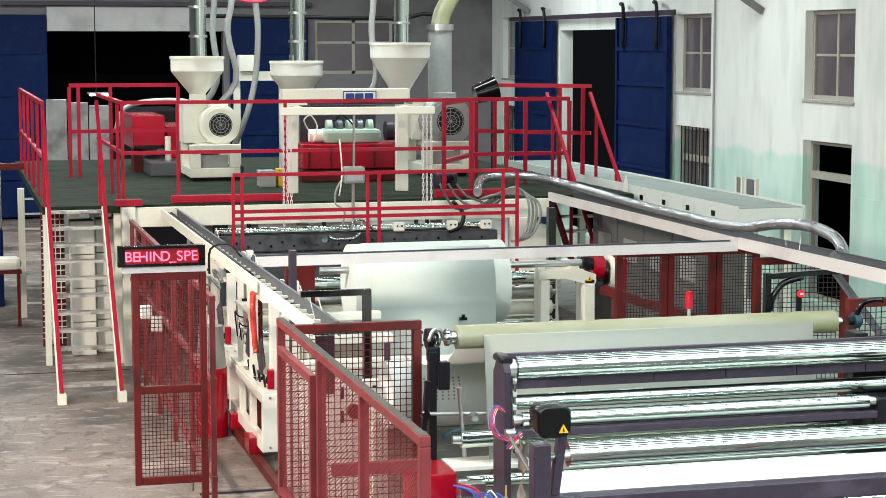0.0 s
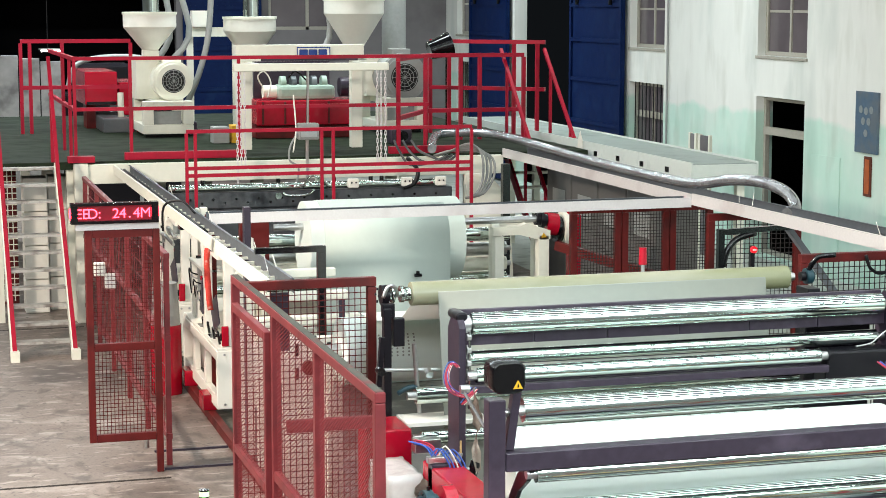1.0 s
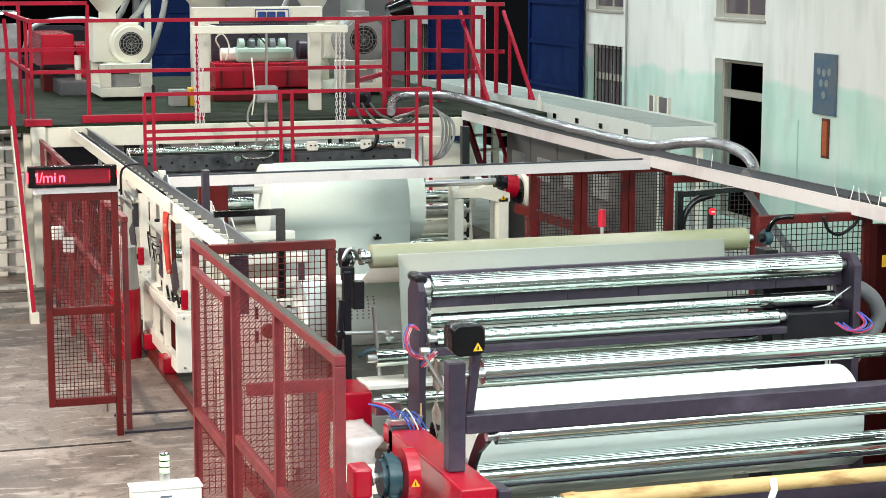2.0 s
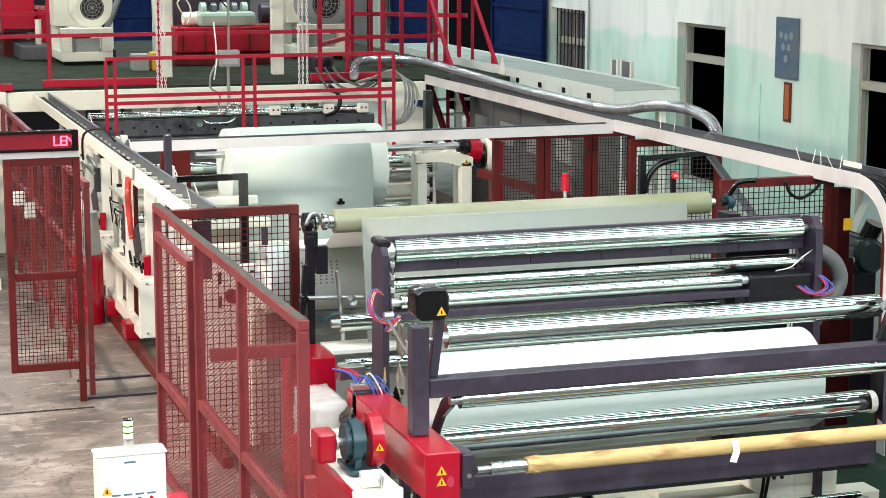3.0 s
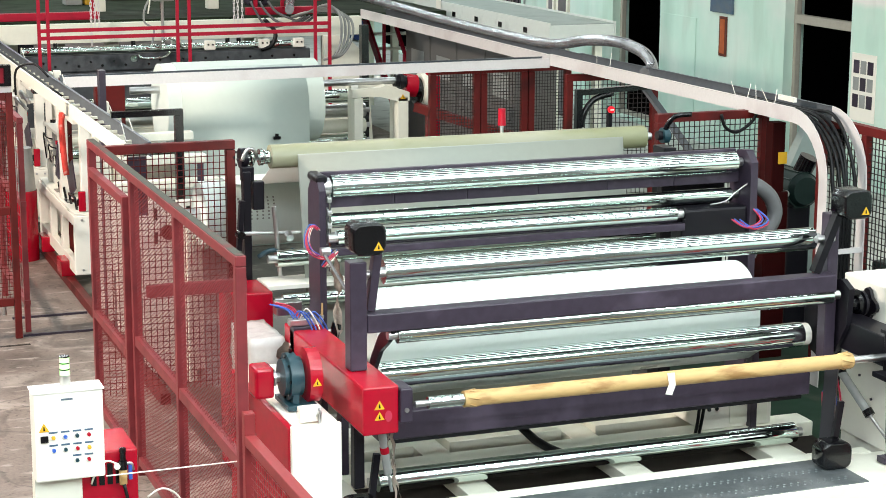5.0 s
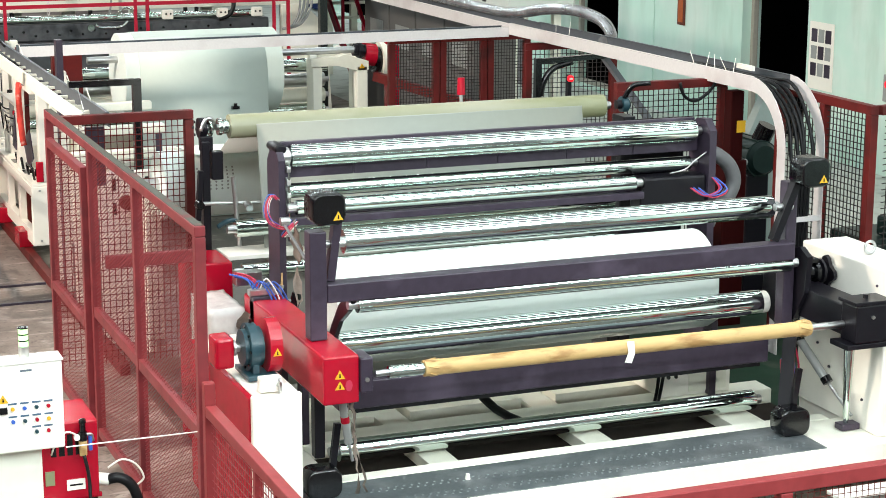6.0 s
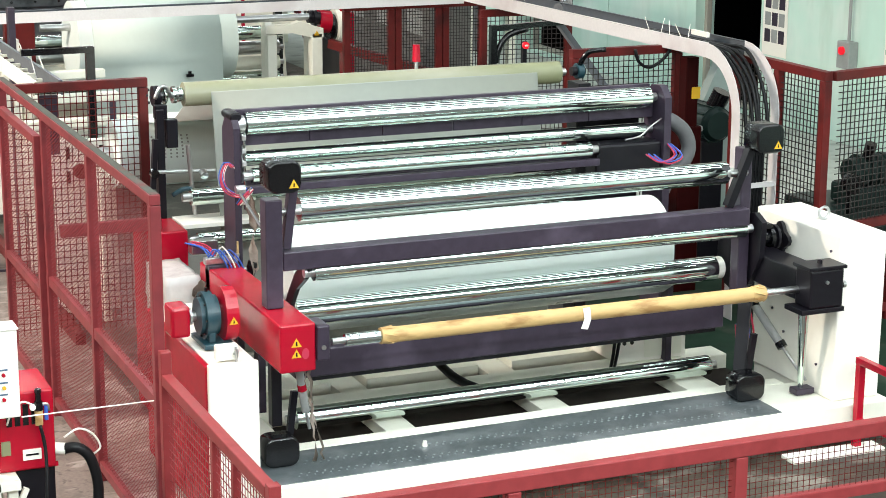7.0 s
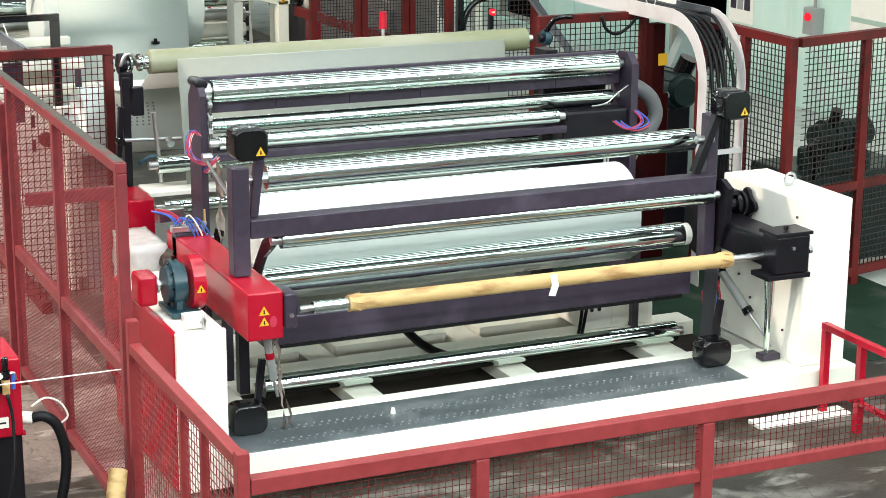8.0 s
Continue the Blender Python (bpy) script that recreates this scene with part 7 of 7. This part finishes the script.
for k in range(4):
    part("cabinet", box(8.75, 9.3, 20.8 + k * 1.0, 21.75 + k * 1.0, 0.0, 1.85, 0.01), DIMWALL, t)
    part("vent", box(8.742, 8.749, 21.0 + k * 1.0, 21.5 + k * 1.0, 1.3, 1.6), MOTORGREY, t)
for k, (a, b) in enumerate(((28.0, 28.45), (28.55, 28.85))):
    t = thing("picture_board", (12.7, a, 0), "pale framed board leaning near the wall", "board", "leaning boards")
    part("frame", box(12.7, 12.75, a, a + 0.06, 0, 2.0), CREAM, t)
    part("frame", box(12.7, 12.75, b - 0.06, b, 0, 2.0), CREAM, t)
    part("panel", box(12.71, 12.74, a + 0.061, b - 0.061, 0, 1.98), GREYWALL, t)

# ---- things on the east wall ----
PLATEBLUE = mat("notice_blue", (0.075, 0.13, 0.20), 0.4, vary=0.2, wear=(0.12, 0.15, 0.18), wear_at=0.55)
EMBLEMGREY = mat("emblem_grey", (0.24, 0.27, 0.28), 0.5, vary=0.3, grain=40)
t = thing("notice_board", (13.48, 24.25, 2.0), "blue notice board with pale round emblems", "notice board")
part("board", box(13.46, 13.498, 23.92, 24.57, 1.99, 2.88, 0.004), PLATEBLUE, t)
for k, (dy, dz) in enumerate(((0.15, 0.62), (0.0, 0.6), (-0.15, 0.62), (0.08, 0.45), (-0.08, 0.45), (0.0, 0.28))):
    part("emblem", bar((13.459, 24.25 + dy, 2.0 + dz), (13.454, 24.25 + dy, 2.0 + dz), 0.055, seg=20), EMBLEMGREY, t)
t = thing("wall_sign", (13.48, 24.2, 1.35), "narrow orange wooden sign", "sign")
part("board", box(13.475, 13.498, 24.10, 24.31, 1.36, 1.94, 0.004), mat("sign_wood", (0.11, 0.022, 0.01), 0.5), t)
part("face", box(13.47, 13.4745, 24.14, 24.27, 1.40, 1.90), mat("sign_orange", (0.42, 0.10, 0.025), 0.5, vary=0.3, grain=14), t)
t = thing("wall_hatch", (13.49, 25.6, 1.0), "flat pale green hatch in the wall", "hatch")
part("leaf", box(13.485, 13.498, 25.05, 26.2, 0.3, 1.85), WALLPAINT, t)
t = thing("poster", (13.49, 20.5, 0.9), "white poster with rows of small dark photographs", "poster", "posters")
part("sheet", box(13.488, 13.498, 20.22, 20.78, 0.88, 1.75), WHITE, t)
for r in range(3):
    for c in range(3):
        part("photograph", box(13.484, 13.4875, 20.28 + c * 0.16, 20.41 + c * 0.16, 1.05 + r * 0.22, 1.22 + r * 0.22), (PURPLE, MOTORGREY)[(r + c) % 2], t)
t = thing("stop_switch", (13.45, 18.8, 0.95), "grey switch box with a glowing red button on the wall", "switch box")
part("box", box(13.36, 13.498, 18.68, 18.93, 0.95, 1.28, 0.01), MOTORGREY, t)
part("button", bar((13.36, 18.81, 1.17), (13.33, 18.81, 1.17), 0.05, seg=16), LAMPRED, t, "glowing red button")
part("conduit", bar((13.44, 18.8, 1.28), (13.44, 18.8, 4.0), 0.02, seg=10), MOTORGREY, t)
t = thing("poster", (13.49, 17.9, 1.2), "white and green printed wall chart", "poster", "posters")
part("sheet", box(13.488, 13.498, 17.2, 18.15, 1.05, 1.65), WHITE, t)
part("band", box(13.484, 13.4875, 17.22, 18.13, 1.2, 1.26), TEALPALE, t)
for yy in (31.6,):
    solid("wall_conduit", bar((13.47, yy, 0.0), (13.47, yy, 7.6), 0.02, seg=10), MOTORGREY, "thin grey conduit running up the wall", "conduit", "wall conduits")

# ---- operator's desk in the aisle ----
t = thing("switchboard", (1.47, 9.55, 0.7), "white switch panel with rows of buttons and labels", "control panel")
part("box", box(1.295, 1.66, 9.5, 9.64, 0.97, 1.452, 0.01), WHITE, t)
part("top_plate", box(1.288, 1.667, 9.49, 9.65, 1.4525, 1.464, 0.004), WHITE, t)
part("title_bar", box(1.44, 1.50, 9.497, 9.4995, 1.41, 1.42), PLATEBLUE, t)
for r, (z, n, c) in enumerate(((1.235, 4, PLATEBLUE), (1.165, 4, PLATEBLUE), (1.10, 2, PLATEBLUE))):
    for k in range(n):
        x = 1.37 + k * 0.062 + (0.12 if n == 2 else 0)
        part("label_bar", box(x, x + 0.045, 9.497, 9.4995, z, z + 0.009), c, t)
        part("button", bar((x + 0.022, 9.4995, z - 0.022), (x + 0.022, 9.485, z - 0.022), 0.01, seg=12), (SIGNYELLOW, BLUECABLE, TEAL, SCARLET)[(k + r) % 4], t)
tri_sign(t, (1.345, 9.498, 1.27), (1, 0, 0), (0, 0, 1), 0.05)
part("meter", box(1.325, 1.365, 9.49, 9.4995, 1.19, 1.225), BLACK, t)
tl = part("tower_lamp", bar((1.48, 9.6, 1.4645), (1.48, 9.6, 1.52), 0.028), STEEL, t)
TOWERGREEN = mat("lamp_lens", (0.55, 0.95, 0.40), 0.25, vary=0.02, emit=0.9)
for k in range(3):
    part("lens", bar((1.48, 9.6, 1.521 + k * 0.034), (1.48, 9.6, 1.549 + k * 0.034), 0.026), TOWERGREEN, tl)
    part("lens_ring", bar((1.48, 9.6, 1.549 + k * 0.034), (1.48, 9.6, 1.555 + k * 0.034), 0.028), BLACK, tl)
t = thing("hydraulic_unit", (1.75, 9.9, 0), "scarlet hydraulic unit with gauge and hoses on a cream cart", "machine")
part("tank", box(1.56, 1.88, 9.74, 10.15, 0.58, 1.03, 0.012), SCARLET, t)
part("side_flange", box(1.545, 1.895, 9.755, 9.775, 0.575, 0.60, 0.003), SCARLET, t)
for k in range(4):
    part("vent_slot", box(1.62 + 0.045 * k, 1.65 + 0.045 * k, 9.735, 9.7395, 0.84, 0.96), BLACK, t)
g = part("regulator", C(C(bmnew(), (1.79, 9.70, 0.93), (1.79, 9.70, 0.98), 0.024, seg=16), (1.79, 9.70, 0.981), (1.79, 9.70, 1.03), 0.017, seg=16), BLACK, t, "black air regulator")
part("knob", bar((1.79, 9.70, 1.031), (1.79, 9.70, 1.05), 0.021, 0.018, seg=14), BLACK, g)
part("bowl", bar((1.79, 9.70, 0.845), (1.79, 9.70, 0.929), 0.021, 0.024, seg=16), KRAFT, t, "amber oil bowl")
part("gauge", bar((1.755, 9.695, 0.955), (1.755, 9.675, 0.955), 0.017, seg=16), WHITE, t)
part("blue_valve", bar((1.83, 9.70, 0.87), (1.83, 9.70, 0.95), 0.011, seg=12), BLUECABLE, t)
part("elbow", pipe([(1.79, 9.70, 0.955), (1.835, 9.70, 0.96), (1.845, 9.70, 0.92)], 0.009, 8), STEEL, t)
part("air_line", pipe([(1.77, 9.70, 0.955), (1.70, 9.69, 0.99), (1.64, 9.69, 0.93), (1.62, 9.72, 0.86)], 0.006, 6), WHITE, t)
part("plate", box(1.70, 1.80, 9.73, 9.739, 0.64, 0.70), WHITE, t)
part("plate_text", box(1.715, 1.785, 9.7285, 9.7295, 0.665, 0.675), BLACK, t)
part("yellow_plate", box(1.585, 1.635, 9.73, 9.739, 0.68, 0.76), YELLOWROLL, t)
part("cart_top", box(1.4, 1.66, 9.6, 10.25, 0.52, 0.574, 0.006), CREAM, t)
part("pump_base", box(1.665, 1.88, 9.78, 10.12, 0.004, 0.574, 0.01), DARKSTEEL, t)
for x in (1.42, 1.60):
    for yy in (9.65, 10.15):
        part("cart_leg", box(x, x + 0.05, yy, yy + 0.05, 0.0, 0.519), CREAM, t)
part("brace", beam(bmnew(), (1.5, 9.68, 0.05), (1.7, 9.68, 0.5), 0.03, 0.03), CREAM, t)
part("cable", pipe([(1.79, 9.68, 0.85), (1.81, 9.66, 0.7), (1.79, 9.59, 0.45), (1.74, 9.59, 0.2), (1.72, 9.62, 0.02)], 0.01), RUBBER, t)
part("panel_stand", box(1.3, 1.55, 9.6, 9.7, 0.0, 0.969), CREAM, t)
t = thing("black_hose", (2.05, 9.75, 0), "thick black hose drooping from a pale coupling to the floor", "hose")
part("hose", pipe([(1.93, 9.78, 0.66), (2.0, 9.75, 0.67), (2.07, 9.74, 0.6), (2.105, 9.73, 0.42), (2.07, 9.72, 0.2), (2.0, 9.75, 0.06), (1.85, 9.95, 0.035)], 0.030, 12), RUBBER, t)
part("coupling", bar((1.881, 9.79, 0.67), (1.94, 9.78, 0.66), 0.034, seg=16), WHITE, t, "pale hose coupling")
solid("white_hose", pipe([(1.94, 9.8, 0.72), (2.02, 9.8, 0.76), (2.1, 9.8, 0.72), (2.14, 9.8, 0.64), (2.10, 9.8, 0.60)], 0.006), WHITE, "thin white hose curling by the fence", "hose")
solid("barrier_cord", bar((1.662, 9.5, 0.97), (2.37, 9.47, 0.98), 0.004, seg=8), WHITE, "thin pale cord tied to the fence post", "cord")
bmt = bmnew()
C(bmt, (2.06, 8.75, 0.0), (2.24, 9.1, 0.55), 0.05, seg=24)
solid("loose_tube", bmt, KRAFT, "brown cardboard tube leaning on the fence", "cardboard tube")

# ---- stored things beyond the platform ----
PANELPALE = mat("dusty_panel", (0.42, 0.42, 0.42), 0.6, vary=0.3, grain=6, wear=(0.2, 0.2, 0.2), wear_at=0.52, wear_scale=2)
t = thing("panel_stack", (3.0, 38, 0), "pale ribbed panels standing in the dim back of the hall", "panel stack")
for k in range(3):
    part("panel", box(1.9 + k * 0.42, 2.3 + k * 0.42, 38.0 + 0.02 * (k % 2), 38.05 + 0.02 * (k % 2), 0.0, 3.1 - 0.06 * (k % 3), 0.01), PANELPALE, t)
t = thing("dim_machinery", (4.2, 39, 0), "dark idle machinery in the dim back of the hall", "machine")
part("bed", box(3.2, 5.6, 38.6, 39.6, 0.0, 2.3, 0.05), DARKSTEEL, t)
part("hood", box(3.5, 4.6, 38.7, 39.4, 2.301, 2.9, 0.08), DARKSTEEL, t)
part("pipe", pipe([(3.3, 38.5, 2.4), (3.5, 38.5, 2.9), (4.2, 38.5, 3.05), (5.0, 38.5, 2.95), (5.4, 38.5, 2.4)], 0.05, 8), MOTORGREY, t)
part("upright", bar((4.75, 38.5, 0.0), (4.85, 38.5, 3.1), 0.04, seg=8), MOTORGREY, t)
t = thing("work_lamp", (2.9, 37.5, 3.2), "glowing tube lamp hanging in the dim back of the hall", "lamp")
part("tube", bar((2.72, 37.5, 3.2), (3.12, 37.5, 3.2), 0.022), mat("tube_lit", (1.0, 1.0, 1.0), 0.4, emit=9.0, vary=0.0, bump=0), t)
part("reflector", box(2.68, 3.16, 37.44, 37.56, 3.224, 3.25), MOTORGREY, t)
part("wire", bar((2.85, 37.5, 3.25), (2.85, 37.5, 7.6), 0.01, seg=6), RUBBER, t)
t = thing("water_tank", (0.5, 31, 0), "pale round tank on a blue base", "tank")
part("vessel", bar((0.25, 31.0, 1.25), (0.25, 31.0, 2.3), 0.55, seg=32), HOPPERGREY, t)
part("dome", bar((0.25, 31.0, 2.3), (0.25, 31.0, 2.5), 0.55, 0.2, seg=32), HOPPERGREY, t)
part("base", box(-0.4, 0.8, 30.5, 31.6, 0.0, 1.25, 0.02), BLUE, t)
t = thing("dark_post_frame", (0.6, 29, 0), "dark red post frame beside the tank", "frame")
part("post", box(0.55, 0.65, 29.0, 29.1, 0.0, 2.4), BROWNRED, t)
part("rail", box(0.651, 1.1, 29.0, 29.1, 2.3, 2.4), BROWNRED, t)
solid("white_bundle", box(0.45, 1.0, 28.2, 28.5, 0.85, 1.05, 0.08), WHITE, "rolled white sheet on a trestle", "sheet roll")
t = thing("trestle", (0.7, 28.35, 0), "dark trestle under the rolled sheet", "trestle")
part("top", box(0.45, 1.0, 28.25, 28.45, 0.8, 0.849), BROWNRED, t)
for x in (0.47, 0.93):
    part("leg", box(x, x + 0.05, 28.3, 28.4, 0, 0.799), BROWNRED, t)
for x, y0, z0 in ((13.2, 29.6, 4.9), (13.2, 47.0 - 4.2, 5.1)):
    solid("wall_bracket", beam(bmnew(), (13.49, y0, z0 - 0.15), (12.6, y0 + 0.3, z0 + 0.5), 0.12, 0.12), GREYWALL, "grey sloping bracket on the wall", "bracket", "wall brackets")

t = thing("hanging_cable", (4.6, 30.2, 5.0), "red cable slung between the feed tubes", "cable")
part("cable", pipe([(3.92, 29.2, 5.3), (4.3, 29.3, 4.95), (4.8, 29.45, 4.86), (5.32, 29.6, 5.05)], 0.022, 8), REDCABLE, t)
for k, (x, yy, z) in enumerate(((4.15, 28.9, 2.101), (6.9, 26.3, 2.101))):
    t = thing("gearbox", (x, yy, z), "dark oily gearbox on the platform deck", "gearbox", "gearboxes")
    part("body", box(x, x + 0.3, yy, yy + 0.35, z, z + 0.22, 0.03), PURPLE, t)
    part("shaft_cover", bar((x + 0.15, yy - 0.08, z + 0.13), (x + 0.15, yy, z + 0.13), 0.07, seg=16), BLACK, t)

# ---- scrolling display over the gate ----
LEDRED = mat("led_red", (1.0, 0.05, 0.09), 0.4, emit=7.0, vary=0.0, bump=0)
# the letters' red glow over the dark plate, put into colour and emission
LEDFACE = mat("led_face_glow", (0.20, 0.004, 0.014), 0.3, vary=0.2, emit=0.35)
sign = thing("led_display", (1.78, 16.4, 2.2), "black scrolling display with red lit letters over the gate", "display")
part("back", box(1.40, 2.16, 16.42, 16.44, 2.26, 2.44), BLACK, sign)
part("face", box(1.46, 2.10, 16.36, 16.363, 2.285, 2.415), LEDFACE, sign)
part("rim", box(1.40, 2.16, 16.33, 16.419, 2.416, 2.44), BLACK, sign)
part("rim", box(1.40, 2.16, 16.33, 16.419, 2.26, 2.284), BLACK, sign)
part("end_cover", box(1.40, 1.459, 16.33, 16.419, 2.2845, 2.4155), BLACK, sign)
part("end_cover", box(2.101, 2.16, 16.33, 16.419, 2.2845, 2.4155), BLACK, sign)
part("foot", box(1.44, 2.16, 16.36, 16.44, 2.202, 2.259), GALV, sign)

PITCH, PACE = 0.064, 9.4
LETTERS = []


def led_letter(ch):
    cu = bpy.data.curves.new("letter", "FONT")
    cu.body, cu.size, cu.align_x, cu.extrude = ch, 0.125, "CENTER", 0.001
    tmp = bpy.data.objects.new("letter", cu)
    me = bpy.data.meshes.new_from_object(tmp)
    bpy.data.objects.remove(tmp)
    me.transform(Matrix.Diagonal((1.02, 1, 1, 1)))
    me.materials.append(LEDRED)
    ob = new("letter", me)
    ob.parent = sign
    ob.matrix_parent_inverse = Matrix.Translation(-BASE[sign.name])
    return ob


for start, words in ((0.5, "BEHIND_SPEED: 24.4M/min"), (36.1, "LENGTH: 128.4M")):
    for i, ch in enumerate(words):
        if ch != " ":
            LETTERS.append((start + i, led_letter(ch)))


def scroll(place):
    """The way of one letter: it comes up at the end cover, runs across the face, and sinks under the other cover."""
    rows = []
    right, left, front, inside, z = 2.13, 1.43, 16.355, 16.39, 2.305
    t_in = (place * PITCH - (right - 1.46)) / (PACE * PITCH)
    t_out = (place * PITCH - (left - 1.46)) / (PACE * PITCH)

    def at(t):
        x = min(right, max(left, 1.46 + (place - PACE * t) * PITCH))
        return pose(x, front if t_in <= t <= t_out else inside, z, 90)
    times = [0.0, 8.0]
    for a in (t_in - 0.07, t_in + 0.001, t_out - 0.001, t_out + 0.07):
        if 0 < a < 8:
            times.append(a)
    k = t_in + 0.1
    while k < t_out - 0.05:
        if 0 < k < 8:
            times.append(k)
        k += 0.1
    seen = set()
    for a in sorted(times):
        if frame(a) not in seen:
            seen.add(frame(a))
            rows.append((a, at(a)))
    return rows


def spin(ob, y, z, rate):
    """Turning about its own axis, rate degrees a second. The mesh is first set round the axis."""
    ob.data.transform(Matrix.Translation((0, -y, -z)))
    n = max(8, int(abs(rate) * 8 / 40) + 1)
    walk(ob, [(8.0 * k / n, Matrix.Translation((0, y, z)) @ Matrix.Rotation(radians(rate * 8.0 * k / n), 4, "X")) for k in range(n + 1)])


def motions():
    for place, ob in LETTERS:
        walk(ob, scroll(place))
    for name, y, z, rate in (("wound_roll", 11.03, 1.16, -70), ("unwind_roll", 20.0, 1.55, -51)):
        for ob in bpy.data.objects[name].children:
            if ob.name.split(".")[0] in ("web", "inner_web"):
                spin(ob, y, z, rate)


motions()
